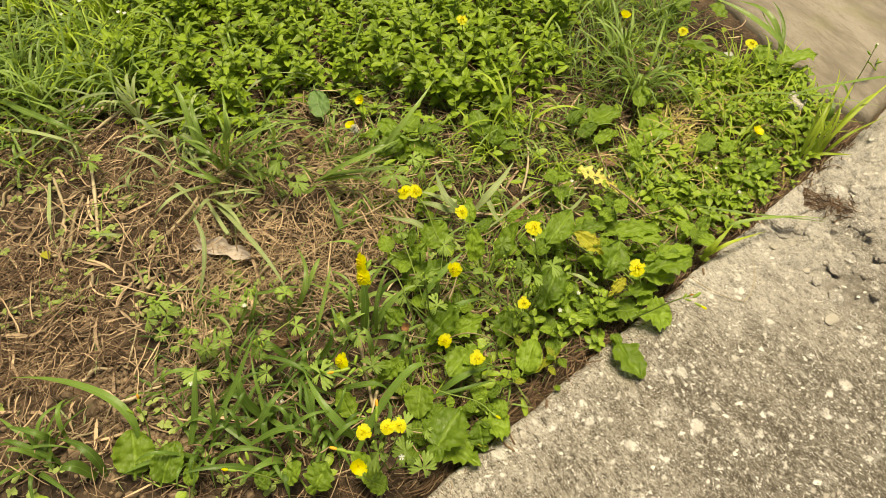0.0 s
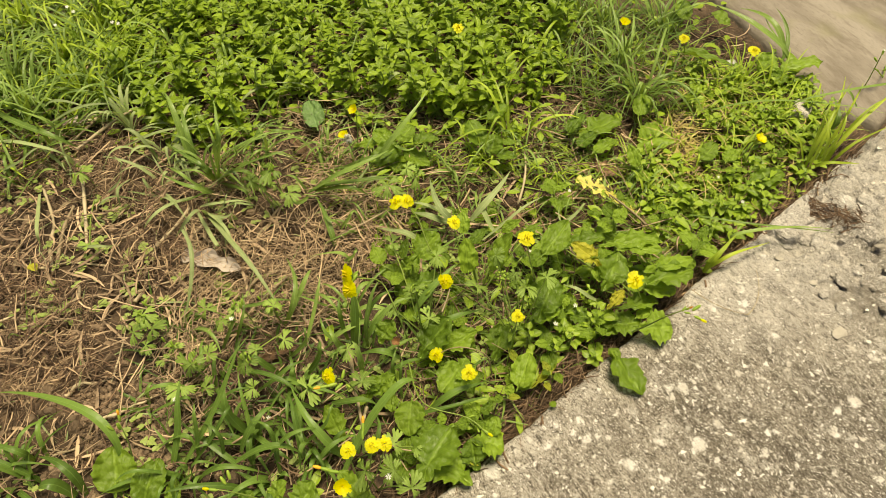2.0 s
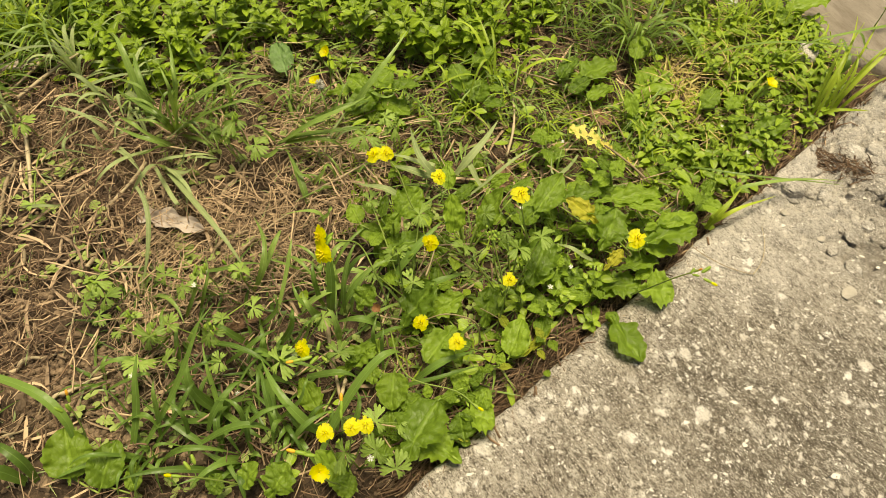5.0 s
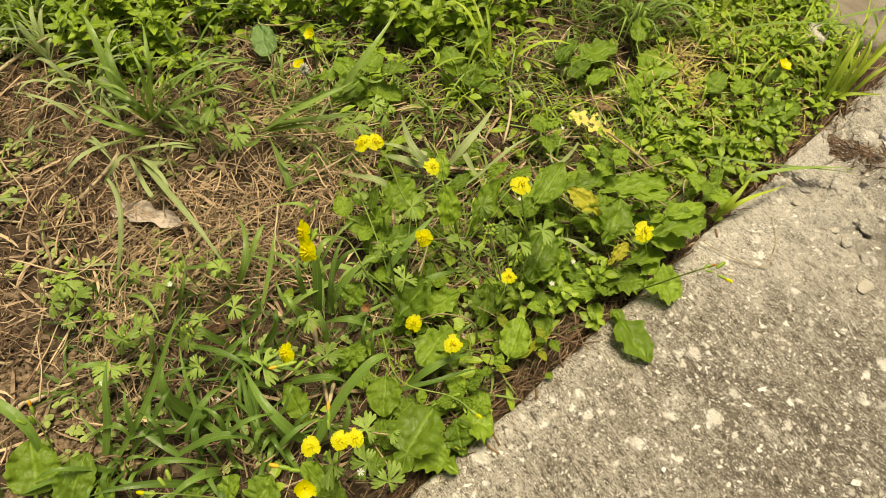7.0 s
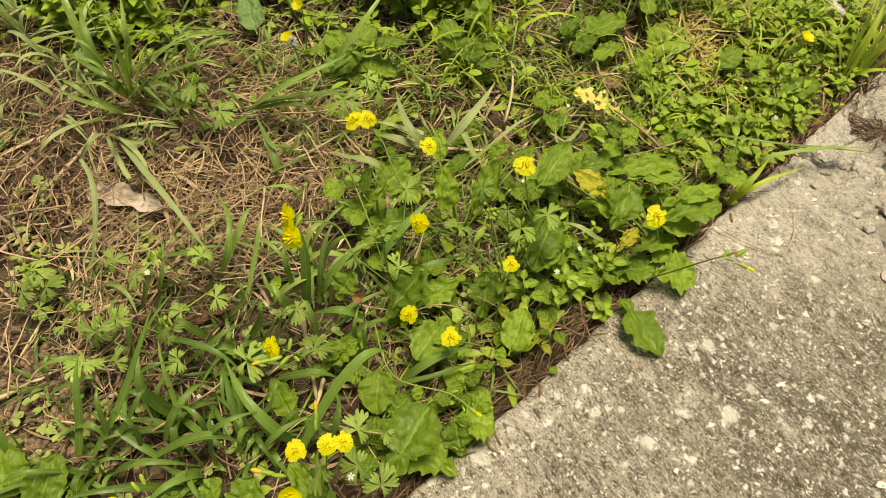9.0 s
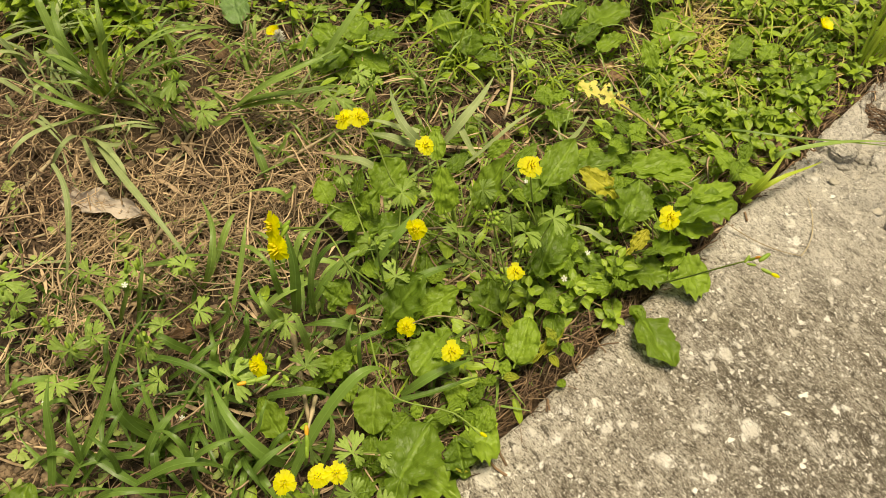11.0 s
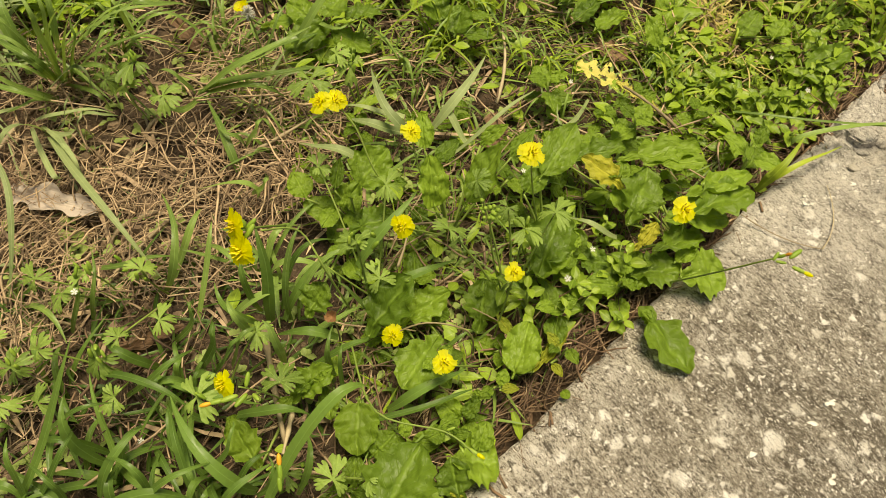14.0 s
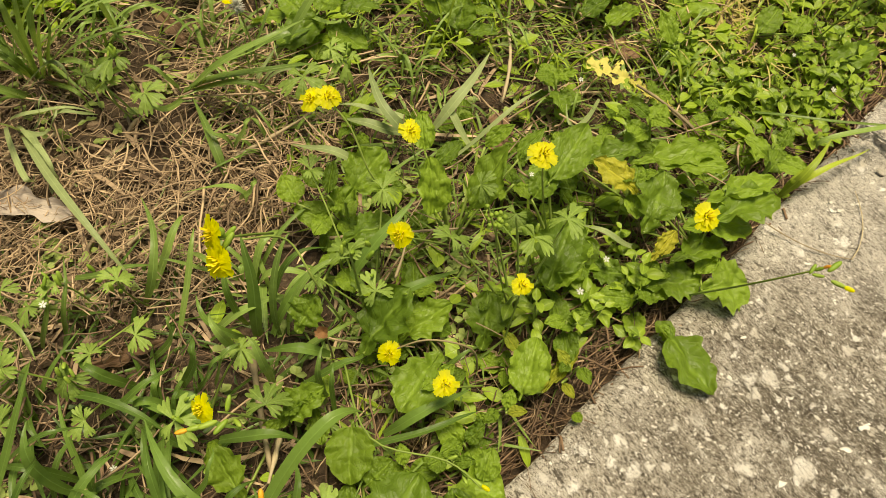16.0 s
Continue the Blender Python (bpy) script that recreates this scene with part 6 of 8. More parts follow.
tuft((-0.1013, 0.4033, -0.0120), "spreading tuft of long pale green grass blades", [
    ((2.7, -8.5, 8.0), (45.2, -25.5, 52.0), (80.0, -8.1, 57.0), 4.3),
    ((2.7, -8.5, 8.0), (48.9, -24.1, 37.0), (83.9, -9.4, 24.0), 5.1),
    ((2.8, -10.5, 8.0), (37.7, -27.8, 32.0), (60.7, -23.5, 14.0), 4.5),
    ((0.9, -8.4, 8.0), (-4.1, -16.0, 32.0), (-18.8, -3.8, 24.0), 3.3),
    ((0.2, -6.5, 6.0), (36.3, -23.2, 42.0), (57.4, -13.4, 47.0), 3.8),
    ((39.0, 4.6, 8.0), (46.8, -7.5, 42.0), (42.6, 5.1, 52.0), 3.3),
    ((2.8, -10.5, 8.0), (-5.7, -33.7, 22.0), (-27.1, -12.2, 26.0), 3.6),
    ((43.5, 5.5, 12.0), (54.9, -11.3, 52.0), (66.6, 5.9, 62.0), 3.5),
])
tuft((-0.1897, 0.4154, -0.0120), "large tuft of dark green grass blades", [
    ((4.0, -3.8, 8.0), (17.3, -25.1, 72.0), (5.1, -2.7, 92.0), 6.3),
    ((5.9, -3.9, 8.0), (39.9, -27.7, 72.0), (58.2, -23.7, 102.0), 4.1),
    ((2.2, -3.7, 8.0), (-1.2, -15.2, 42.0), (-40.9, 22.9, 32.0), 5.6),
    ((4.6, -18.6, 8.0), (-2.5, -38.8, 37.0), (-35.8, -16.7, 32.0), 4.9),
    ((3.4, -22.3, 8.0), (6.3, -54.1, 62.0), (-19.1, -34.0, 62.0), 4.0),
    ((5.3, 11.3, 8.0), (38.9, -6.9, 52.0), (64.9, 0.4, 62.0), 3.8),
    ((6.5, 10.1, 6.0), (31.9, -10.5, 26.0), (43.7, -7.6, 16.0), 3.7),
    ((2.0, -2.6, 8.0), (28.9, -26.9, 72.0), (26.6, -13.5, 92.0), 3.8),
    ((-12.8, 15.8, 6.0), (-5.3, -2.5, 52.0), (-27.9, 11.3, 52.0), 3.8),
    ((8.0, 30.6, 8.0), (44.2, -1.4, 52.0), (64.7, 8.3, 56.0), 4.2),
    ((62.9, 12.1, 52.0), (75.8, 14.5, 50.0), (84.9, 32.5, 32.0), 3.7),
])
tuft((-0.1933, 0.3778, -0.0120), "tuft of long grass blades arching over a dead leaf", [
    ((5.4, -7.0, 8.0), (15.1, -48.9, 57.0), (-9.0, -45.0, 24.0), 4.6),
    ((7.5, -59.6, 52.0), (18.9, -92.0, 42.0), (5.8, -125.9, 8.0), 3.3),
    ((6.4, -8.9, 8.0), (57.3, -82.3, 44.0), (88.1, -120.8, 16.0), 3.9),
    ((7.8, -9.0, 8.0), (30.9, -40.1, 24.0), (28.4, -41.4, 8.0), 3.4),
    ((18.3, -0.7, 8.0), (41.8, -13.4, 28.0), (49.5, -3.8, 14.0), 3.5),
    ((5.4, -7.0, 8.0), (36.3, -30.9, 34.0), (39.9, -16.7, 37.0), 3.0),
    ((12.2, -6.2, 8.0), (31.6, -19.0, 37.0), (30.2, -3.5, 37.0), 2.7),
    ((7.2, -6.4, 6.0), (27.6, -33.9, 26.0), (30.9, -52.0, 12.0), 3.0),
], BLADE_GREY)
tuft((-0.1023, 0.2694, -0.0120), "scattered grass blades on straw", [
    ((-37.2, -1.2, 14.0), (-13.7, -4.5, 24.0), (5.1, 1.8, 16.0), 3.9),
    ((-3.9, -15.3, 8.0), (8.5, -1.7, 37.0), (-3.0, 31.6, 32.0), 3.9),
    ((14.5, -33.5, 8.0), (25.0, -13.5, 37.0), (27.0, 4.1, 42.0), 2.8),
    ((32.1, -35.1, 8.0), (51.8, -33.3, 32.0), (66.9, -21.6, 16.0), 4.3),
    ((16.9, 10.4, 12.0), (33.0, -8.6, 30.0), (44.3, -18.8, 18.0), 2.6),
    ((-0.9, -6.7, 6.0), (11.3, 10.0, 26.0), (15.3, 27.1, 22.0), 3.8),
    ((-49.4, -33.3, 6.0), (-36.4, -28.8, 36.0), (-38.6, -13.3, 38.0), 2.9),
    ((-40.5, -28.3, 8.0), (-28.8, -23.0, 36.0), (-32.0, -3.9, 38.0), 2.2),
    ((-81.8, -16.8, 6.0), (-58.9, -27.1, 20.0), (-46.6, -44.2, 16.0), 3.3),
])
tuft((-0.0535, 0.2364, -0.0120), "upright broad grass blades", [
    ((3.1, -3.9, 8.0), (6.9, 4.7, 44.0), (4.3, 24.4, 56.0), 6.4),
    ((7.6, 0.8, 8.0), (22.5, 14.3, 42.0), (41.1, 22.9, 42.0), 3.8),
    ((-1.6, -0.0, 8.0), (-3.5, 0.2, 42.0), (-4.2, 16.6, 48.0), 3.4),
    ((10.7, -4.6, 8.0), (27.0, 6.6, 37.0), (38.4, 16.7, 32.0), 4.5),
    ((-4.5, -4.8, 8.0), (-13.9, -6.7, 32.0), (-19.8, 5.8, 34.0), 3.2),
    ((-30.9, -25.9, 6.0), (-17.3, -29.1, 42.0), (-19.3, -17.0, 42.0), 4.7),
    ((-24.9, -29.7, 6.0), (-9.1, -32.8, 42.0), (-3.6, -24.3, 38.0), 3.0),
    ((-54.4, -23.7, 6.0), (-61.8, -24.5, 26.0), (-74.0, -15.6, 22.0), 4.9),
    ((-66.6, -38.6, 8.0), (-41.7, -36.7, 34.0), (-30.0, -23.8, 26.0), 3.5),
    ((-74.3, -33.6, 26.0), (-45.7, -44.2, 40.0), (-29.8, -55.3, 24.0), 3.7),
], BLADE_DARK)
tuft((0.1452, 0.2678, -0.0080), "pale grass blade among broad leaves", [
    ((-5.9, -10.2, 18.0), (-22.3, -8.6, 30.0), (-32.2, 2.7, 24.0), 3.5),
    ((4.0, 99.3, 8.0), (-22.5, 60.9, 28.0), (-24.3, 79.0, 28.0), 2.6),
], BLADE_GREY)
tuft((0.2448, 0.2963, -0.0080), "bright yellow-green grass blades leaning over the slab", [
    ((-9.4, -6.8, 6.0), (-5.1, -7.7, 30.0), (13.4, 9.8, 34.0), 4.4),
    ((-4.4, -3.0, 6.0), (11.3, -2.3, 22.0), (50.4, 16.2, 14.0), 3.2),
    ((-8.4, -6.0, 6.0), (-10.0, -7.8, 24.0), (2.9, 0.9, 22.0), 2.6),
], BLADE_YELLOW)
tuft((0.2757, 0.3299, -0.0080), "long thin grass blade lying across the slab", [
    ((-14.4, -15.5, 14.0), (6.0, -15.2, 28.0), (73.5, -10.6, 18.0), 3.6),
    ((-41.5, 11.3, 16.0), (1.4, -8.5, 28.0), (71.8, -14.1, 18.0), 1.5),
])
tuft((0.3759, 0.4144, -0.0100), "tuft of yellow-green grass at the bed's corner", [
    ((-16.9, -13.9, 6.0), (-9.3, -0.1, 50.0), (26.8, 44.2, 60.0), 2.9),
    ((-13.7, -14.1, 6.0), (0.2, 8.5, 50.0), (23.0, 50.9, 60.0), 2.4),
    ((2.9, -7.5, 6.0), (17.2, -1.4, 50.0), (75.8, 41.7, 60.0), 3.2),
    ((8.2, -7.8, 6.0), (27.2, -3.0, 30.0), (72.0, 20.9, 30.0), 3.0),
    ((6.6, -6.2, 6.0), (27.5, 10.9, 50.0), (64.3, 29.5, 56.0), 2.4),
    ((-12.2, -6.8, 6.0), (-2.9, 13.6, 40.0), (12.7, 35.8, 46.0), 2.8),
    ((-0.9, -2.8, 6.0), (10.5, 8.0, 50.0), (25.9, 30.3, 70.0), 2.4),
    ((-14.0, -8.9, 6.0), (-25.7, 1.1, 30.0), (-32.5, 14.5, 32.0), 2.6),
    ((-9.5, -11.3, 6.0), (0.1, -22.0, 24.0), (27.9, -18.9, 18.0), 3.0),
    ((-0.9, -10.3, 6.0), (-7.7, -10.2, 40.0), (-6.2, 16.4, 50.0), 2.4),
    ((-6.3, -10.0, 6.0), (5.4, -3.4, 40.0), (13.0, 18.7, 54.0), 2.4),
], BLADE_YELLOW)
tuft((0.4276, 0.4675, -0.0100), "thin grass blades stretched over the corner", [
    ((37.2, -12.0, 60.0), (-55.9, -33.0, 70.0), (-85.3, -29.1, 50.0), 3.1),
    ((-141.2, -1.6, 24.0), (-77.2, -31.8, 60.0), (9.0, -50.6, 50.0), 3.1),
    ((-6.1, -8.5, 30.0), (-14.3, -3.3, 40.0), (-20.9, 5.3, 40.0), 2.8),
    ((-34.2, -17.4, 10.0), (-33.0, -27.3, 30.0), (-27.0, 2.0, 36.0), 6.5),
])
tuft((0.4046, 0.5687, -0.0100), "grass blades along the tan slab's edge", [
    ((-9.5, -17.1, 12.0), (-43.3, -8.1, 45.0), (-89.2, 33.2, 50.0), 7.6),
    ((-11.1, -11.3, 12.0), (-28.0, 14.2, 40.0), (-45.2, 55.0, 30.0), 6.7),
    ((-8.6, -20.0, 12.0), (-27.3, -5.1, 34.0), (-31.3, 26.7, 40.0), 4.6),
    ((-16.1, -14.9, 12.0), (-8.5, 9.5, 30.0), (-15.6, 36.3, 40.0), 4.2),
])
tuft((-0.2138, 0.4303, -0.0120), "upright grass blades in front of the leafy sprigs", [
    ((7.6, -11.6, 8.0), (-0.2, 12.4, 57.0), (-16.0, 43.5, 62.0), 5.3),
    ((11.8, -8.1, 8.0), (10.8, -1.2, 52.0), (-5.3, 40.9, 42.0), 4.4),
    ((22.7, 6.1, 8.0), (38.7, -2.5, 52.0), (30.9, 31.8, 62.0), 4.4),
    ((32.3, 13.2, 8.0), (67.0, 4.5, 37.0), (95.7, 19.7, 32.0), 4.5),
    ((45.8, 29.9, 6.0), (76.2, 62.9, 37.0), (104.0, 68.1, 42.0), 3.8),
])
tuft((-0.2183, 0.1599, -0.0140), "long grass blade arching over bare soil", [
    ((14.0, -11.6, 24.0), (-11.0, 13.0, 48.0), (-90.7, 38.0, 20.0), 6.2),
    ((-7.6, -34.0, 8.0), (-14.2, -23.4, 34.0), (-40.0, -11.7, 26.0), 5.8),
    ((-49.5, -8.7, 8.0), (-49.0, -11.8, 38.0), (-78.6, -1.2, 24.0), 4.5),
    ((-15.3, -33.7, 8.0), (-21.7, -32.2, 28.0), (-35.2, -33.3, 22.0), 7.7),
], BLADE_DARK)
tuft((-0.0458, 0.4074, -0.0120), "grass blades around a rosette", [
    ((12.8, 123.3, 12.0), (46.1, 102.5, 42.0), (33.9, 99.1, 24.0), 4.8),
    ((0.4, 14.3, 8.0), (30.0, 12.5, 52.0), (59.4, 48.6, 72.0), 5.2),
    ((-26.3, 15.7, 8.0), (2.3, 7.7, 26.0), (28.2, 19.4, 24.0), 4.5),
])
wild_tuft((0.2270, 0.5030, -0.0100), 34, 105, 2.6, "large tuft of thin fresh green grass", None, (0, 0.1), 15)
wild_tuft((0.2202, 0.5583, -0.0100), 26, 105, 2.6, "tuft of thin green grass among leafy sprigs", None, (-0.1, 0.2), 16)
wild_tuft((0.2796, 0.6264, -0.0100), 24, 100, 2.8, "tuft of thin upright grass", None, (0, 0.1), 17)
wild_tuft((0.2147, 0.6296, -0.0100), 18, 100, 2.6, "tuft of thin upright grass", None, (0, 0.1), 18)
wild_tuft((-0.3838, 0.5139, -0.0120), 44, 105, 3.0, "dense tuft of light green grass", None, (0.1, 0.1), 19)
wild_tuft((-0.3387, 0.5377, -0.0120), 44, 90, 2.6, "tuft of yellowish green grass", BLADE_LIGHT, (0, 0), 20)
wild_tuft((-0.4233, 0.5645, -0.0120), 40, 100, 2.8, "dense tuft of fresh grass", None, (0, 0), 21)
wild_tuft((-0.3800, 0.6003, -0.0120), 40, 95, 2.6, "tuft of yellowish green grass", BLADE_LIGHT, (0, 0), 22)
wild_tuft((-0.4486, 0.5045, -0.0120), 20, 110, 3.6, "dense tuft of light green grass", None, (0.2, 0), 23)
wild_tuft((-0.4438, 0.6653, -0.0120), 36, 95, 2.6, "tuft of pale flowering grass", BLADE_LIGHT, (0, 0), 24)
wild_tuft((-0.3588, 0.6610, -0.0120), 36, 90, 2.4, "tuft of pale flowering grass", BLADE_LIGHT, (0, 0), 25)
wild_tuft((-0.4935, 0.6259, -0.0120), 18, 100, 3.0, "tuft of fresh grass", None, (0, 0), 26)
wild_tuft((-0.3713, 0.4234, -0.0120), 10, 70, 3.2, "sparse grass on bare ground", None, (-0.2, 0.1), 27)
wild_tuft((0.0573, 0.4300, -0.0100), 18, 60, 1.8, "small tuft of thin bright grass", BLADE_LIGHT, (0, 0), 28)
wild_tuft((0.0344, 0.4089, -0.0100), 12, 60, 2.0, "small tuft of thin grass", None, (0.2, 0), 29)
wild_tuft((0.0928, 0.4574, -0.0080), 8, 110, 2.6, "thin upright bright grass", BLADE_LIGHT, (0, 0.2), 30)
wild_tuft((0.1217, 0.5607, -0.0080), 10, 100, 2.8, "thin upright grass in leafy sprigs", BLADE_LIGHT, (0, 0), 31)
wild_tuft((-0.0512, 0.6401, -0.0080), 8, 95, 2.6, "thin grass in leafy sprigs", None, (0, 0), 32)
wild_tuft((-0.1936, 0.5575, -0.0080), 8, 95, 2.6, "thin grass in leafy sprigs", None, (0, 0), 33)
wild_tuft((-0.2633, 0.6092, -0.0080), 10, 95, 2.6, "thin grass in leafy sprigs", None, (0, 0), 34)
wild_tuft((0.2589, 0.4201, -0.0100), 26, 45, 1.4, "tuft of dry yellow grass", GOLD, (0, 0), 35, 0.35)
wild_tuft((0.2561, 0.4419, -0.0100), 44, 52, 1.5, "tuft of dry yellow grass", GOLD, (0, 0), 36, 0.35)
wild_tuft((0.2521, 0.4720, -0.0100), 36, 52, 1.5, "tuft of dry yellow grass", GOLD, (0, 0), 37, 0.35)
wild_tuft((0.2074, 0.3861, -0.0100), 14, 50, 2.0, "small green grass tuft", None, (0, 0), 38)
wild_tuft((-0.0917, 0.1967, -0.0120), 14, 60, 3.6, "grass tuft between weeds", BLADE_DARK, (0, -0.1), 39)
wild_tuft((-0.1208, 0.1586, -0.0120), 12, 65, 4.0, "grass tuft between weeds", BLADE_DARK, (-0.2, 0), 40)
wild_tuft((-0.0718, 0.1521, -0.0120), 12, 60, 3.6, "grass tuft between weeds", BLADE_DARK, (0, 0), 41)
wild_tuft((-0.1055, 0.1296, -0.0120), 12, 65, 4.2, "broad grass tuft on soil", BLADE_DARK, (-0.2, 0), 42)
wild_tuft((-0.0146, 0.2627, -0.0120), 8, 45, 2.6, "sparse grass under broad leaves", None, (0, 0), 43)
wild_tuft((-0.2808, 0.1459, -0.0120), 8, 70, 4.0, "sparse broad grass on soil", BLADE_DARK, (0, 0), 44)
dry_stem([(-252.4, 309.6, -8.0), (-228.6, 329.0, -2.0), (-211.3, 354.5, 0.0), (-202.0, 373.7, 2.0)], 1.91)
dry_stem([(-259.1, 347.3, -8.0), (-250.0, 356.4, -4.0), (-240.0, 362.3, 0.0)], 1.98)
dry_stem([(-307.6, 313.5, -8.0), (-317.4, 340.9, -4.0), (-320.2, 364.6, -2.0), (-340.7, 403.9, -0.0)], 1.67)
dry_stem([(-307.0, 319.3, -8.0), (-308.9, 351.4, -2.0), (-308.3, 365.6, -0.0), (-307.0, 381.9, -0.0)], 1.68)
dry_stem([(-317.4, 435.1, -4.0), (-300.0, 390.0, -2.0), (-286.4, 340.9, -6.0)], 1.88)
dry_stem([(-290.2, 277.9, -8.0), (-270.7, 282.4, -2.0), (-277.9, 295.2, 0.0)], 1.84)
dry_stem([(-332.3, 285.2, -6.0), (-306.5, 278.4, -4.0), (-288.9, 276.6, -6.0)], 1.38)
dry_stem([(-324.7, 454.1, 0.0), (-296.3, 489.7, 6.0), (-279.1, 507.7, 4.0)], 1.63)
dry_stem([(-363.0, 330.9, -8.0), (-318.6, 317.0, -4.0), (-297.8, 323.3, -6.0), (-264.5, 320.2, -8.0)], 1.46)
dry_stem([(-270.6, 272.6, -8.0), (-237.0, 290.3, -4.0), (-203.8, 302.6, -8.0)], 1.37)
dry_stem([(-141.7, 261.1, -8.0), (-108.1, 304.0, 0.0), (-81.7, 323.3, -4.0)], 1.14)
dry_stem([(-68.1, 341.2, -4.0), (-42.8, 349.4, 4.0), (-23.3, 366.3, 2.0)], 1.24)
dry_stem([(-54.9, 230.1, -6.0), (-46.6, 193.2, 10.0), (-41.3, 164.4, 6.0)], 1.76)
dry_stem([(-39.0, 179.7, 0.0), (-41.5, 158.6, 10.0)], 1.23)
dry_stem([(-232.6, 210.9, -8.0), (-229.0, 237.5, -4.0), (-233.7, 260.3, -8.0)], 0.86)
dry_stem([(-13.3, 275.6, 10.0), (13.9, 268.9, 22.0), (54.3, 272.1, 16.0)], 0.91)
dry_stem([(-299.1, 579.0, -6.0), (-307.8, 507.2, 2.0), (-339.5, 468.6, -6.0)], 1.83)
dry_stem([(194.6, 332.8, 8.0), (181.9, 347.2, 14.0), (168.3, 364.4, 12.0)], 1.07)
dry_stem([(17.5, 245.0, 20.0), (21.7, 251.6, 26.0), (24.2, 259.5, 30.0)], 0.72)
dry_stem([(217.0, 270.6, 3.0), (234.6, 250.1, 2.0), (256.5, 244.3, 2.0)], 0.34)
dry_stem([(256.5, 244.3, 2.0), (274.2, 258.2, 2.0), (276.6, 286.6, 2.0)], 0.33)
dry_stem([(89.7, 370.7, -4.0), (101.3, 393.5, 8.0), (101.4, 429.5, 4.0)], 1.31)
seed_head((-0.0600, 0.4180, 0.037))
dead_leaf("ragged", (-201.0, 325.1, -3.0), (-147.2, 305.6, 3.0), 20.3, DEAD_GREY, "pale grey-brown dead leaf lying on straw", 0.1, 45)
dead_leaf("ragged", (-131.7, 223.6, -8.0), (-95.1, 231.8, -2.0), 10.9, DEAD_BROWN, "brown dead leaf under grass blades", 0.1, 46)
dead_leaf("ragged", (85.1, 336.6, -8.0), (84.4, 358.6, 2.0), 18.2, DEAD_BROWN, "reddish brown dead leaf among weeds", 0.1, 47)
dead_leaf("ragged", (165.0, 423.6, -8.0), (185.7, 404.8, -4.0), 17.2, DEAD_BROWN, "grey-brown dead leaf on soil", 0.1, 48)
dead_leaf("ragged", (272.2, 347.0, -8.0), (272.4, 318.5, -2.0), 15.2, DEAD_BROWN, "dark brown dead leaf at the slab edge", 0.1, 49)
dead_leaf("lacy", (169.5, 371.7, 6.0), (142.5, 385.1, 12.0), 28.2, WILTED, "wilted bright yellow lacy leaf", 0.1, 50)
dead_leaf("lacy", (178.2, 359.4, 6.0), (165.7, 371.0, 10.0), 11.0, WILTED, "wilted yellow leaf tip on a stem", 0.1, 51)
dead_leaf("lacy", (188.7, 350.3, 4.0), (177.8, 359.0, 8.0), 9.9, WILTED, "wilted yellow leaf piece on a stem", 0.1, 52)
dry_stem([(197.4, 340.4, 0.0), (184.1, 353.9, 6.0), (169.1, 371.3, 8.0)], 0.49)
dead_leaf("ragged", (-356.0, 496.8, -6.0), (-320.3, 505.6, -2.0), 12.5, DEAD_GREY, "grey-brown dead leaf among grass", 0.1, 53)
dead_leaf("ragged", (-122.3, 467.9, -8.0), (-100.0, 433.8, -6.0), 13.0, DEAD_BROWN, "small brown dead leaf", 0.1, 54)
tuft((-0.2996, 0.4972, -0.0120), "pale grey-green blades of grass over bare soil", [
    ((17.2, -40.6, 12.0), (65.0, -43.8, 32.0), (99.9, -26.6, 26.0), 4.1),
    ((-62.0, -12.6, 16.0), (-21.0, -11.0, 36.0), (17.3, -1.1, 30.0), 3.3),
    ((-103.5, -34.1, 16.0), (-51.4, -56.1, 32.0), (-30.2, -53.9, 14.0), 4.0),
    ((68.0, -45.6, 16.0), (88.3, -66.5, 26.0), (97.6, -66.2, 8.0), 5.0),
    ((-87.9, -69.7, 12.0), (-57.9, -70.5, 30.0), (-48.7, -54.4, 28.0), 4.0),
    ((-69.7, 4.0, 22.0), (-45.4, -0.9, 36.0), (-11.0, -3.4, 26.0), 3.3),
    ((154.9, 31.4, 22.0), (137.4, 7.3, 32.0), (119.2, -3.0, 20.0), 3.4),
    ((194.9, 25.4, 18.0), (174.9, 22.6, 32.0), (144.5, 29.7, 26.0), 2.9),
    ((258.2, 24.7, 16.0), (277.2, 18.8, 38.0), (285.5, 25.3, 36.0), 5.8),
], BLADE_GREY)
tuft((-0.3798, 0.5011, -0.0120), "broad fresh green blades of grass", [
    ((-32.8, -1.9, 22.0), (30.6, -50.5, 42.0), (58.8, -48.2, 16.0), 6.7),
    ((-42.8, 11.0, 22.0), (12.2, -10.2, 52.0), (31.9, 0.3, 56.0), 4.1),
    ((-13.2, -16.1, 8.0), (33.2, -27.2, 52.0), (48.6, 4.2, 72.0), 4.5),
    ((33.9, -26.4, 8.0), (31.0, -35.3, 42.0), (0.6, -22.1, 42.0), 4.5),
])
wild_tuft((-0.3012, 0.5403, -0.0120), 30, 85, 2.6, "tuft of grass before leafy sprigs", None, (0, 0), 55)
wild_tuft((-0.3240, 0.5976, -0.0120), 26, 85, 2.4, "tuft of pale grass before leafy sprigs", BLADE_LIGHT, (0, 0), 56)
wild_tuft((-0.3047, 0.6803, -0.0120), 12, 85, 2.6, "tuft of grass in leafy sprigs", None, (0, 0), 57)
wild_tuft((-0.1975, 0.6720, -0.0100), 8, 85, 2.4, "thin grass in leafy sprigs", None, (0, 0), 58)
wild_tuft((-0.1295, 0.6468, -0.0100), 8, 85, 2.4, "thin grass in leafy sprigs", BLADE_LIGHT, (0, 0), 59)
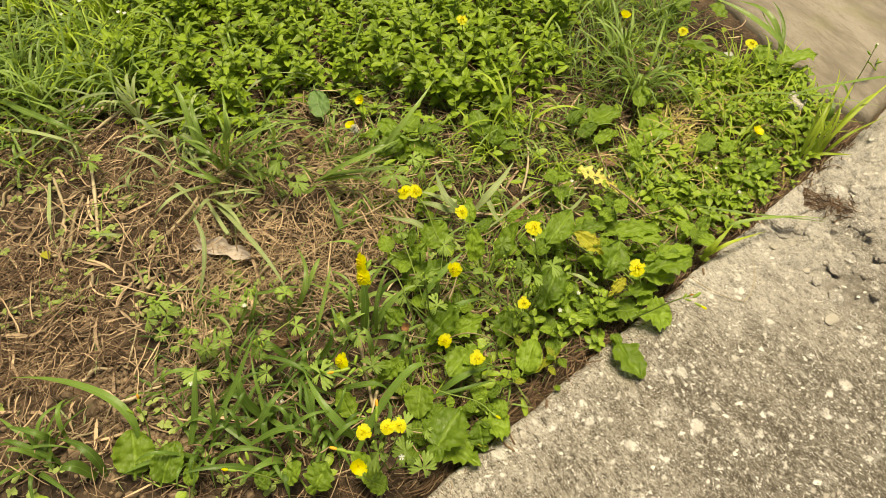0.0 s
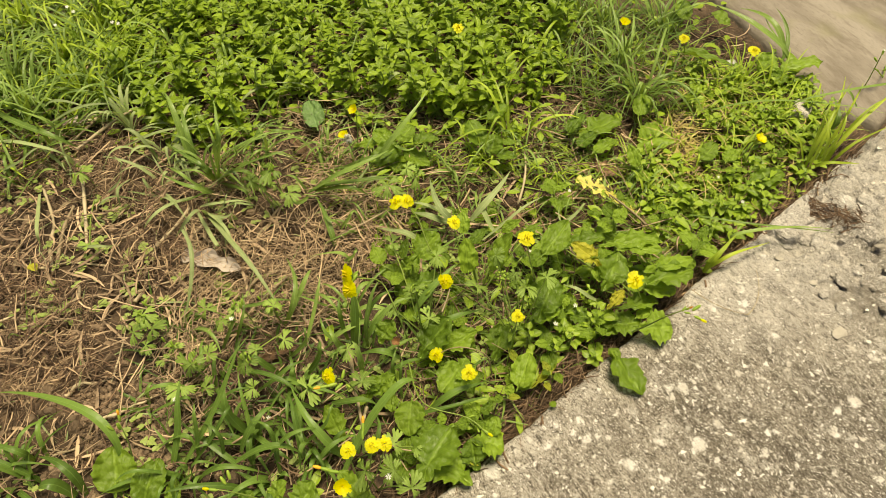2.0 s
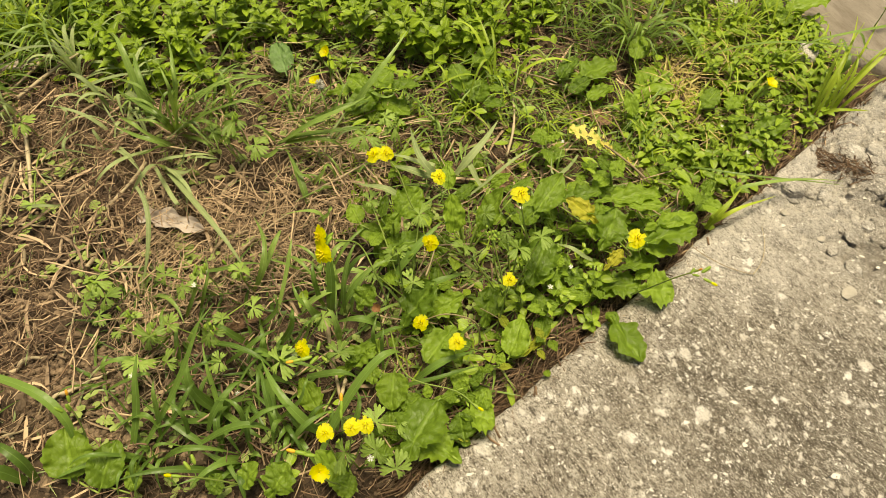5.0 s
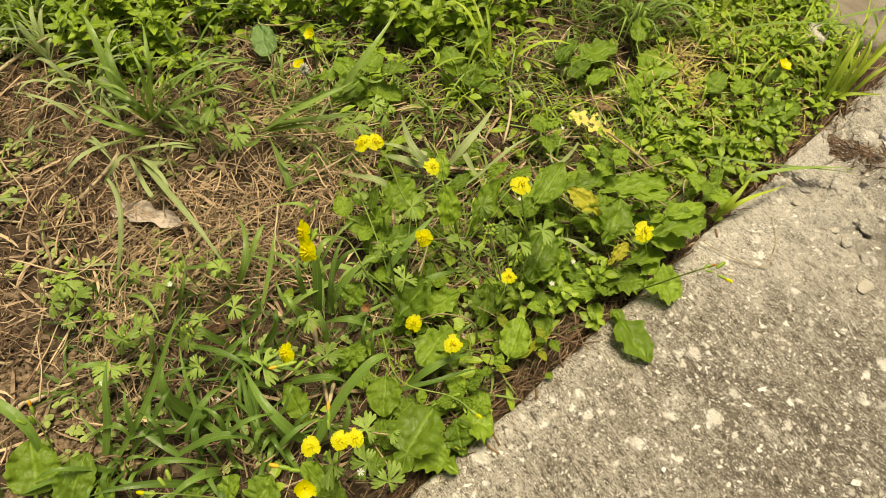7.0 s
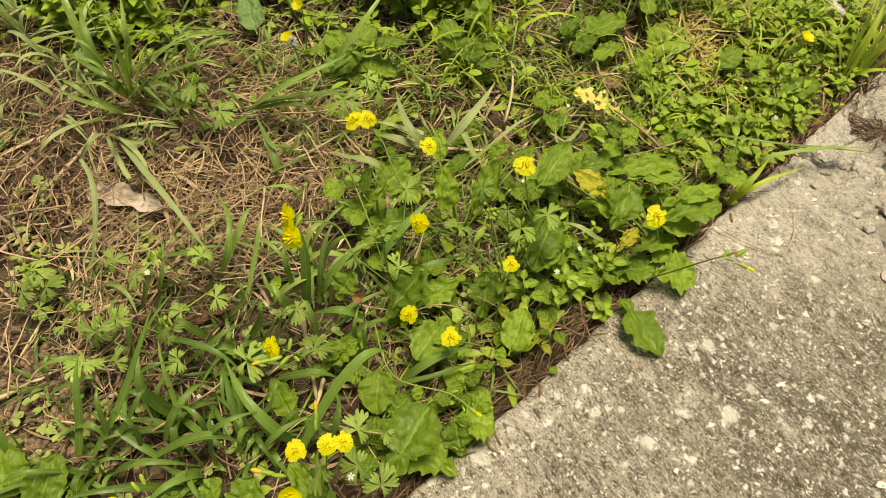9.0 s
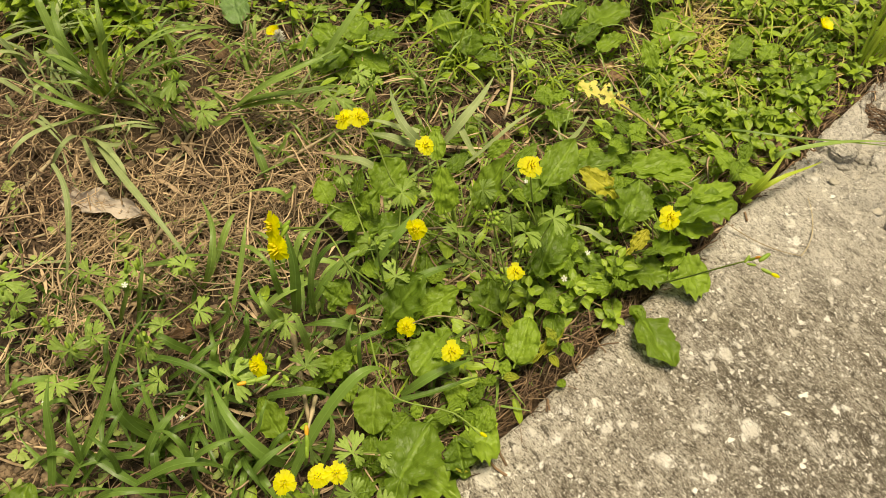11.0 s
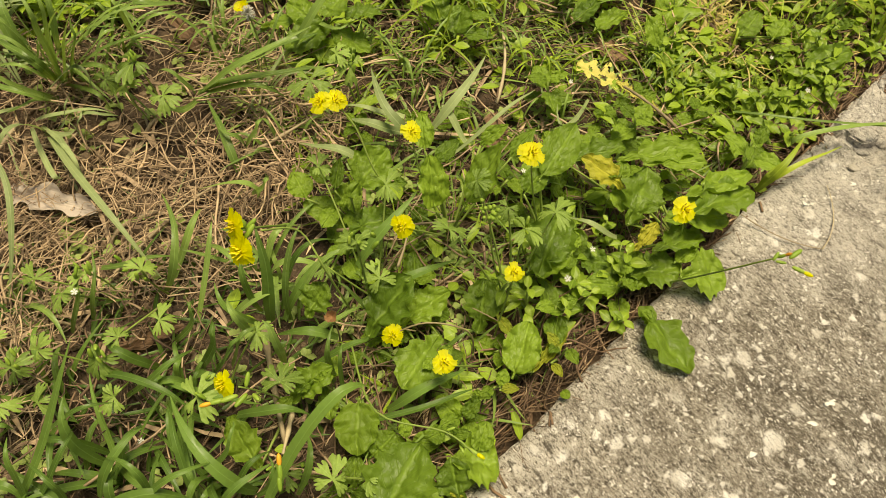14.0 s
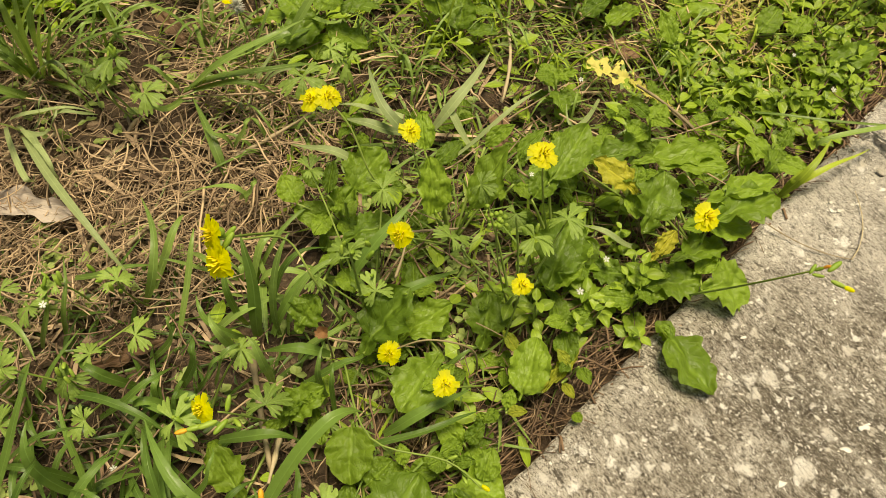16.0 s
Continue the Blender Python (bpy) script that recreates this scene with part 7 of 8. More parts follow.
wild_tuft((0.0000, 0.6089, -0.0100), 8, 85, 2.2, "thin grass in leafy sprigs", None, (0, 0), 60)
wild_tuft((0.1575, 0.5519, -0.0100), 18, 85, 2.2, "tuft of thin fresh grass", None, (0, 0), 61)
wild_tuft((0.1941, 0.6637, -0.0100), 18, 95, 2.4, "tuft of thin upright fresh grass", None, (0, 0), 62)
wild_tuft((0.3009, 0.5105, -0.0120), 16, 78, 1.5, "thin yellowish grass in chickweed", BLADE_LIGHT, (0, 0), 63)
wild_tuft((0.3331, 0.5179, -0.0120), 16, 78, 1.5, "thin yellowish grass in chickweed", BLADE_LIGHT, (0, 0), 64)
wild_tuft((0.3660, 0.5073, -0.0120), 16, 78, 1.5, "thin yellowish grass in chickweed", BLADE_LIGHT, (0, 0), 65)
wild_tuft((0.3064, 0.4673, -0.0120), 14, 78, 1.5, "thin yellowish grass in chickweed", BLADE_LIGHT, (0, 0), 66)
wild_tuft((0.3436, 0.4573, -0.0120), 14, 78, 1.5, "thin yellowish grass in chickweed", BLADE_LIGHT, (0, 0), 67)
wild_tuft((0.3834, 0.4719, -0.0120), 20, 78, 1.5, "thin yellowish grass in chickweed", BLADE_LIGHT, (0, 0), 68)
wild_tuft((0.2596, 0.3997, -0.0120), 14, 40, 1.3, "thin bright grass among broad leaves", BLADE_LIGHT, (0, 0), 69)
wild_tuft((0.2162, 0.3531, -0.0120), 12, 40, 1.4, "thin bright grass among broad leaves", BLADE_LIGHT, (0, 0), 70)
wild_tuft((0.1202, 0.4065, -0.0120), 14, 45, 1.6, "small green grass tuft in weeds", None, (0, 0), 71)
wild_tuft((0.0841, 0.4231, -0.0120), 14, 45, 1.6, "small bright grass tuft in weeds", BLADE_LIGHT, (0, 0), 72)
wild_tuft((0.0080, 0.4268, -0.0120), 12, 45, 1.8, "small green grass tuft in weeds", None, (0, 0), 73)
wild_tuft((-0.0665, 0.3942, -0.0120), 10, 50, 2.2, "greyish grass tuft on straw", BLADE_GREY, (0, 0), 74)
wild_tuft((-0.1601, 0.4740, -0.0120), 12, 60, 2.6, "green grass tuft beside straw", None, (0, 0), 75)
wild_tuft((-0.0443, 0.3463, -0.0120), 8, 50, 2.2, "sparse green grass on straw", None, (0, 0), 76)
wild_tuft((-0.0561, 0.2647, -0.0120), 12, 60, 3.4, "broad grass tuft under flowers", None, (0, 0), 77)
wild_tuft((-0.1815, 0.2497, -0.0120), 8, 45, 2.6, "sparse grass on straw", None, (0, 0), 78)
wild_tuft((-0.3032, 0.2556, -0.0120), 7, 40, 1.6, "sparse thin grass on straw", None, (0, 0), 79)
wild_tuft((-0.1556, 0.1998, -0.0120), 10, 55, 3.2, "grass tuft among cut leaves", BLADE_DARK, (0, 0), 80)
plant = herb((-0.3849, 0.6623, -0.0120), "pale grass-like weed with a loose cluster of tiny white flowers", [
    ("lance", (24.1, -52.6, 22.0), (14.3, -50.2, 42.0), 7.2),
])
s = stalk(plant, [(20.9, -52.9, -0.0), (43.4, -75.8, 52.0), (43.9, -77.2, 78.0)])
daisy_white(plant, Vector((41.7, -76.2, 80.0)) / 1000, 0.0042)
daisy_white(plant, Vector((48.4, -81.2, 78.0)) / 1000, 0.0042)
s = stalk(plant, [(20.9, -52.9, -0.0), (57.7, -86.0, 52.0), (89.0, -93.4, 72.0)])
daisy_white(plant, Vector((87.1, -92.3, 72.0)) / 1000, 0.004)
daisy_white(plant, Vector((93.8, -94.6, 72.0)) / 1000, 0.004)
daisy_white(plant, Vector((22.8, -79.4, 62.0)) / 1000, 0.0036)
plant = herb((0.5145, 0.5684, -0.0140), "thin sprig with small green buds over the tan slab", [
    ("lance", (-40.1, -57.1, 24.0), (-55.5, -56.0, 38.0), 4.6),
])
s = stalk(plant, [(-48.4, -50.4, 4.0), (-69.9, -76.2, 44.0), (-70.5, -74.1, 66.0)])
bud(s, Vector((-69.1, -72.4, 68.0)) / 1000, (0.3, 0.5, 0.7), "", 1.0)
bud(s, Vector((-74.7, -75.6, 62.0)) / 1000, (-0.6, 0.3, 0.6), "", 1.0)
bud(s, Vector((-66.9, -85.4, 58.0)) / 1000, (0.5, -0.2, 0.5), "", 1.0)
daisy_white(plant, Vector((-69.0, -72.5, 70.0)) / 1000, 0.0026)
plant = cut_plant((-0.2046, 0.2562, -0.0130), "pale cut-leaved weed with bright buds on crumbly soil", [((-3.0, -5.0, 35.0), 12.9), ((5.0, -15.4, 31.0), 11.9), ((-9.7, -16.9, 29.0), 12.8), ((0.2, -26.3, 25.0), 11.9)], 8, 81)
plant = cut_plant((-0.1814, 0.2338, -0.0130), "small pale cut-leaved weed on crumbly soil", [((-3.0, -5.0, 21.0), 10.3), ((14.0, -22.1, 25.0), 10.8), ((-7.5, -14.3, 21.0), 9.3)], 4, 82)
tuft((-0.0313, 0.2630, -0.0120), "broad green blades between straw and flowers", [
    ((-8.5, -31.5, 8.0), (-5.0, -21.8, 48.0), (3.5, -5.3, 58.0), 3.4),
    ((-3.9, -31.9, 8.0), (8.3, -19.7, 42.0), (28.9, -11.5, 42.0), 3.2),
    ((-23.5, -43.3, 8.0), (-27.9, -44.9, 42.0), (-33.9, -32.0, 42.0), 3.8),
    ((0.5, -45.6, 8.0), (15.5, -46.2, 36.0), (29.5, -37.5, 28.0), 3.9),
    ((-38.4, -54.0, 6.0), (-27.4, -56.8, 42.0), (-19.6, -48.7, 42.0), 4.2),
    ((-11.8, -56.5, 6.0), (-11.3, -55.4, 42.0), (-16.1, -47.8, 46.0), 3.8),
    ((14.8, -65.3, 6.0), (12.3, -64.1, 36.0), (16.0, -52.0, 42.0), 2.6),
    ((-68.9, -38.2, 6.0), (-51.0, -41.0, 38.0), (-53.4, -30.2, 42.0), 3.6),
    ((31.3, -34.3, 6.0), (27.5, -35.7, 38.0), (19.1, -28.5, 38.0), 3.0),
    ((59.8, -63.3, 6.0), (71.4, -60.4, 28.0), (83.9, -54.5, 26.0), 2.5),
])
tuft((-0.1244, 0.1858, -0.0120), "long narrow grass blades over crumbly soil", [
    ((22.8, -42.2, 6.0), (26.2, -34.4, 42.0), (8.2, -23.9, 36.0), 3.0),
    ((-33.1, -4.2, 6.0), (-6.8, -6.0, 42.0), (10.4, -0.4, 36.0), 2.7),
    ((-30.2, -36.9, 6.0), (-22.6, -30.5, 46.0), (-24.5, -17.2, 52.0), 2.9),
    ((14.8, -41.4, 6.0), (39.9, -39.0, 46.0), (57.2, -32.1, 40.0), 2.9),
    ((43.1, -28.3, 6.0), (62.4, -28.1, 42.0), (65.4, -16.8, 46.0), 2.8),
    ((-14.0, -41.1, 6.0), (-7.0, -35.9, 42.0), (-23.9, -23.2, 36.0), 2.5),
], BLADE_DARK)
tuft((-0.1987, 0.4369, -0.0120), "many narrow green blades in a large tuft", [
    ((14.3, -26.8, 8.0), (34.0, -52.5, 72.0), (28.9, -39.0, 92.0), 3.3),
    ((15.8, -26.9, 8.0), (57.8, -52.7, 62.0), (69.2, -33.3, 56.0), 2.8),
    ((12.1, -26.7, 8.0), (9.7, -38.6, 52.0), (-21.9, -21.0, 42.0), 3.2),
    ((18.3, -24.7, 8.0), (43.2, -45.9, 52.0), (47.5, -40.0, 72.0), 2.9),
    ((8.2, -28.8, 8.0), (13.0, -47.3, 42.0), (-14.0, -35.4, 32.0), 2.9),
    ((12.3, -42.0, 6.0), (8.9, -61.3, 28.0), (-10.8, -58.2, 16.0), 3.3),
    ((16.1, -27.6, 6.0), (43.7, -53.1, 26.0), (47.0, -51.4, 8.0), 2.7),
    ((16.4, -17.5, 6.0), (59.6, -47.1, 52.0), (91.7, -41.5, 62.0), 3.2),
    ((-4.7, -0.4, 6.0), (35.0, -27.8, 62.0), (65.0, -24.8, 82.0), 3.2),
])
tuft((-0.1528, 0.4663, -0.0120), "narrow green blades at the edge of leafy sprigs", [
    ((4.7, -23.4, 6.0), (30.0, -42.9, 42.0), (50.3, -34.2, 42.0), 2.8),
    ((7.9, -18.2, 6.0), (20.3, -48.3, 52.0), (12.8, -39.4, 62.0), 2.7),
    ((35.0, -20.3, 6.0), (57.9, -51.1, 52.0), (70.6, -48.6, 62.0), 2.4),
    ((39.6, -31.5, 6.0), (36.7, -54.2, 38.0), (14.5, -41.9, 28.0), 2.8),
    ((-16.6, -5.3, 6.0), (15.6, -37.9, 52.0), (32.5, -35.8, 62.0), 2.7),
    ((125.0, -6.8, 8.0), (142.8, -50.0, 36.0), (157.8, -40.7, 36.0), 2.8),
])
wild_tuft((-0.2664, 0.1374, -0.0120), 10, 75, 3.4, "grass tuft on bare soil", BLADE_DARK, (0, 0), 83)
wild_tuft((-0.1619, 0.1402, -0.0120), 12, 70, 3.2, "grass tuft on bare soil", BLADE_DARK, (0, 0), 84)
wild_tuft((-0.2048, 0.1931, -0.0120), 6, 45, 2.4, "sparse grass on crumbly soil", BLADE_DARK, (0, 0), 85)
wild_tuft((-0.3296, 0.4434, -0.0120), 8, 60, 2.4, "greyish grass on bare soil", BLADE_GREY, (0, 0), 86)
wild_tuft((-0.2272, 0.4163, -0.0120), 10, 70, 2.6, "greyish grass tuft on straw", BLADE_GREY, (0, 0), 87)
wild_tuft((-0.1631, 0.4132, -0.0120), 10, 60, 2.4, "grass tuft on straw", None, (0, 0), 88)
wild_tuft((-0.0894, 0.4242, -0.0120), 14, 60, 2.4, "spreading grass tuft on straw", None, (0.2, 0), 89)
tuft((-0.1997, 0.3801, -0.0120), "arching greyish grass blades over straw", [
    ((5.2, -1.6, 8.0), (34.8, -12.4, 28.0), (52.5, -4.4, 14.0), 3.8),
    ((3.6, -6.9, 8.0), (33.5, -58.9, 32.0), (32.9, -52.6, 16.0), 3.2),
    ((8.1, -3.8, 8.0), (39.5, -44.1, 28.0), (41.8, -51.6, 14.0), 2.9),
    ((2.6, 13.4, 8.0), (35.5, 13.7, 36.0), (43.0, 5.8, 22.0), 3.0),
    ((-2.6, 13.7, 8.0), (-19.5, -25.9, 32.0), (-36.0, -30.8, 16.0), 3.3),
    ((-67.1, 37.9, 8.0), (-59.5, 1.8, 32.0), (-61.8, -3.9, 16.0), 3.4),
    ((-98.5, -38.6, 6.0), (-67.4, -55.0, 24.0), (-54.9, -45.6, 14.0), 2.8),
    ((-146.5, 22.5, 6.0), (-119.0, -33.5, 32.0), (-121.1, -43.6, 14.0), 3.3),
    ((-85.0, 23.0, 6.0), (-55.8, 12.5, 42.0), (-65.8, 29.7, 46.0), 3.4),
], BLADE_GREY)
wild_tuft((0.0690, 0.4229, -0.0120), 14, 55, 1.8, "fresh green grass between rosettes", BLADE_LIGHT, (0, 0), 90)
wild_tuft((0.1001, 0.4378, -0.0120), 16, 60, 1.8, "fresh green grass between rosettes", None, (0, 0), 91)
wild_tuft((0.1247, 0.4078, -0.0120), 16, 55, 1.7, "fresh green grass between rosettes", BLADE_LIGHT, (0, 0), 92)
wild_tuft((0.1495, 0.4522, -0.0120), 18, 60, 1.8, "fresh green grass between rosettes", None, (0, 0), 93)
wild_tuft((0.0870, 0.4687, -0.0120), 16, 60, 1.8, "fresh green grass between rosettes", BLADE_LIGHT, (0, 0), 94)
wild_tuft((0.2080, 0.4073, -0.0120), 16, 55, 1.7, "fresh green grass beside a yellow leaf", None, (0, 0), 95)
wild_tuft((0.2065, 0.3697, -0.0120), 12, 50, 1.6, "fresh green grass beside a yellow leaf", BLADE_LIGHT, (0, 0), 96)
wild_tuft((0.1245, 0.3606, -0.0120), 10, 45, 1.8, "short green grass among broad leaves", None, (0, 0), 97)
wild_tuft((0.0339, 0.3929, -0.0120), 12, 50, 2.0, "green grass beside straw", None, (0, 0), 98)
rock("pebble", (0.0671, 0.1418, -0.0050), (0.0042, 0.0030, 0.0030), 99, PALE_STONE, "small pale pebble at the slab edge", "pebble", 20, "pale pebbles", 0.25, 2.2)
rock("pebble", (0.0702, 0.1392, -0.0050), (0.0036, 0.0026, 0.0026), 100, PALE_STONE, "small pale pebble at the slab edge", "pebble", 70, "pale pebbles", 0.25, 2.2)
rock("pebble", (0.0647, 0.1385, -0.0060), (0.0030, 0.0024, 0.0024), 101, PALE_STONE, "small pale pebble at the slab edge", "pebble", 120, "pale pebbles", 0.25, 2.2)
wild_tuft((-0.2344, 0.4463, -0.0120), 16, 85, 3.4, "tuft of broad pale grey-green grass", BLADE_GREY, (0.1, 0.1), 102)
wild_tuft((-0.2831, 0.4871, -0.0120), 18, 85, 3.2, "tuft of broad pale grey-green grass", BLADE_GREY, (0.2, 0), 103)
wild_tuft((-0.1960, 0.4260, -0.0120), 14, 75, 3.0, "tuft of arching green grass", None, (0.2, 0.1), 104)
wild_tuft((-0.2378, 0.3991, -0.0120), 9, 60, 3.0, "sparse pale grass on bare soil", BLADE_GREY, (0, 0), 105)
wild_tuft((-0.1537, 0.4361, -0.0120), 14, 65, 2.8, "spreading tuft of green grass", None, (0.2, 0), 106)
wild_tuft((-0.0883, 0.4582, -0.0120), 12, 55, 2.2, "green grass over dead stems", None, (0, 0), 107)
wild_tuft((-0.3134, 0.5371, -0.0120), 20, 90, 3.0, "dense tuft of green grass", None, (0, 0), 108)
rock("pebble", (0.3232, 0.2268, -0.0006), (0.0065, 0.0042, 0.0013), 109, PALE_STONE, "pale stone set in the weathered concrete", "pebble", 30, "pale pebbles", 0.25, 2.2)
rock("pebble", (0.3343, 0.2451, -0.0020), (0.0088, 0.0062, 0.0035), 110, CONCRETE, "grey lump of rough broken concrete in the slab", "pebble", 80, "pale pebbles", 0.25, 2.2)
rock("pebble", (0.3897, 0.3079, -0.0006), (0.0050, 0.0024, 0.0010), 111, PALE_STONE, "pale stone set in the weathered concrete", "pebble", 0, "pale pebbles", 0.25, 2.2)
rock("pebble", (0.3849, 0.2614, -0.0020), (0.0112, 0.0088, 0.0030), 112, CONCRETE, "grey lump of rough broken concrete in the slab", "pebble", 50, "pale pebbles", 0.25, 2.2)
rock("pebble", (0.3193, 0.2759, -0.0006), (0.0050, 0.0036, 0.0010), 113, PALE_STONE, "pale stone set in the weathered concrete", "pebble", 100, "pale pebbles", 0.25, 2.2)
rock("pebble", (0.3456, 0.2746, -0.0020), (0.0050, 0.0062, 0.0016), 114, CONCRETE, "grey lump of rough broken concrete in the slab", "pebble", 10, "pale pebbles", 0.25, 2.2)
rock("pebble", (0.2746, 0.2655, -0.0006), (0.0040, 0.0020, 0.0006), 115, PALE_STONE, "pale stone set in the weathered concrete", "pebble", 0, "pale pebbles", 0.25, 2.2)
rock("pebble", (0.3007, 0.2990, -0.0006), (0.0036, 0.0024, 0.0008), 116, PALE_STONE, "pale stone set in the weathered concrete", "pebble", 150, "pale pebbles", 0.25, 2.2)
rock("pebble", (0.3333, 0.2287, -0.0020), (0.0050, 0.0038, 0.0020), 117, CONCRETE, "grey lump of rough broken concrete in the slab", "pebble", 40, "pale pebbles", 0.25, 2.2)
rock("pebble", (0.3849, 0.3263, -0.0006), (0.0050, 0.0020, 0.0007), 118, PALE_STONE, "pale stone set in the weathered concrete", "pebble", 0, "pale pebbles", 0.25, 2.2)
rock("pebble", (0.4367, 0.3764, -0.0020), (0.0112, 0.0088, 0.0050), 119, CONCRETE, "grey lump of rough broken concrete in the slab", "pebble", 20, "pale pebbles", 0.25, 2.2)
rock("pebble", (0.4225, 0.3686, -0.0020), (0.0088, 0.0075, 0.0045), 120, CONCRETE, "grey lump of rough broken concrete in the slab", "pebble", 70, "pale pebbles", 0.25, 2.2)
rock("pebble", (0.3417, 0.2437, -0.0020), (0.0062, 0.0050, 0.0025), 121, CONCRETE, "grey lump of rough broken concrete in the slab", "pebble", 120, "pale pebbles", 0.25, 2.2)
rock("pebble", (0.2731, 0.2479, -0.0020), (0.0042, 0.0038, 0.0010), 122, CONCRETE, "grey lump of rough broken concrete in the slab", "pebble", 0, "pale pebbles", 0.25, 2.2)
rock("pebble", (0.2379, 0.2282, -0.0006), (0.0040, 0.0030, 0.0006), 123, PALE_STONE, "pale stone set in the weathered concrete", "pebble", 40, "pale pebbles", 0.25, 2.2)
rock("pebble", (0.3906, 0.2853, -0.0020), (0.0062, 0.0050, 0.0025), 124, CONCRETE, "grey lump of rough broken concrete in the slab", "pebble", 15, "pale pebbles", 0.25, 2.2)
rock("pebble", (0.3337, 0.2129, -0.0020), (0.0050, 0.0038, 0.0016), 125, CONCRETE, "grey lump of rough broken concrete in the slab", "pebble", 60, "pale pebbles", 0.25, 2.2)
rock("pebble", (0.3689, 0.2204, -0.0020), (0.0075, 0.0050, 0.0025), 126, CONCRETE, "grey lump of rough broken concrete in the slab", "pebble", 100, "pale pebbles", 0.25, 2.2)
rock("pebble", (0.3713, 0.2862, -0.0020), (0.0038, 0.0030, 0.0014), 127, CONCRETE, "grey lump of rough broken concrete in the slab", "pebble", 10, "pale pebbles", 0.25, 2.2)
rock("pebble", (0.3252, 0.2641, -0.0020), (0.0050, 0.0038, 0.0018), 128, CONCRETE, "grey lump of rough broken concrete in the slab", "pebble", 80, "pale pebbles", 0.25, 2.2)



def rubble():
    """Lumps of crumbled concrete lying over the broken end of the slab."""
    r = random.Random(57)
    for i in range(46):
        u, d = r.uniform(0.375, 0.53), 0.012 + 0.10 * r.random() ** 1.2
        e = EDGE_A + EDGE_T * u + EDGE_N * d
        big = min(0.0095, 0.0022 + r.expovariate(420))
        rock("concrete_lump", (e.x, e.y, slab_top(u, d) - 0.05 * big), (big, big * r.uniform(0.6, 0.95), big * r.uniform(0.4, 0.6)), 200 + i, CONCRETE, "pale lump of crumbled concrete on the broken slab", "stone", r.uniform(0, 180), "concrete lumps", 0.45, 2.0)


rubble()


def upright_weeds(poly, gap, seed, kinds, sizes, most, name, label):
    """Fills an outline with copies of sprigs; those farther off are one joined sheet."""
    r = random.Random(seed)
    spots = sorted(((x, y) for x, y in scattered(poly, gap, seed) if not in_tan(x, y) and not inside(GOLD_ZONE, x, y)), key=lambda p: p[1])
    rest = []
    for i, (x, y) in enumerate(spots):
        k = kinds[i % len(kinds)]
        s = r.uniform(*sizes)
        m = pose(x, y, soil_height(x, y), r.gauss(0, 7), r.gauss(0, 7), r.uniform(0, 360)) @ Matrix.Scale(s, 4)
        if i >= most:
            rest.append((k, m))
        elif i >= len(kinds):
            copy_scaled(k, m)
    items = []
    for k, m in rest:
        for o in k.children:
            w = m @ o.matrix_basis
            me = o.data
            uvs = [(0.5, 0.3)] * len(me.vertices)
            if me.uv_layers:
                for loop, uv in zip(me.loops, me.uv_layers[0].data):
                    uvs[loop.vertex_index] = tuple(uv.uv)
            items.append(([w @ v.co for v in me.vertices], [tuple(p.vertices) for p in me.polygons], uvs))
    if items:
        joined(name, items, kinds[0].children[1].data.materials[0], label, "weed")
    for i, (x, y) in enumerate(spots[:len(kinds)]):
        kinds[i].matrix_basis = pose(x, y, soil_height(x, y), 0, 0, 40 * i)


def copy_scaled(k, m):
    keep = k.matrix_basis.copy()
    k.matrix_basis = Matrix.Identity(4)
    got = copy_thing(k, m)
    got.matrix_basis = m
    k.matrix_basis = keep


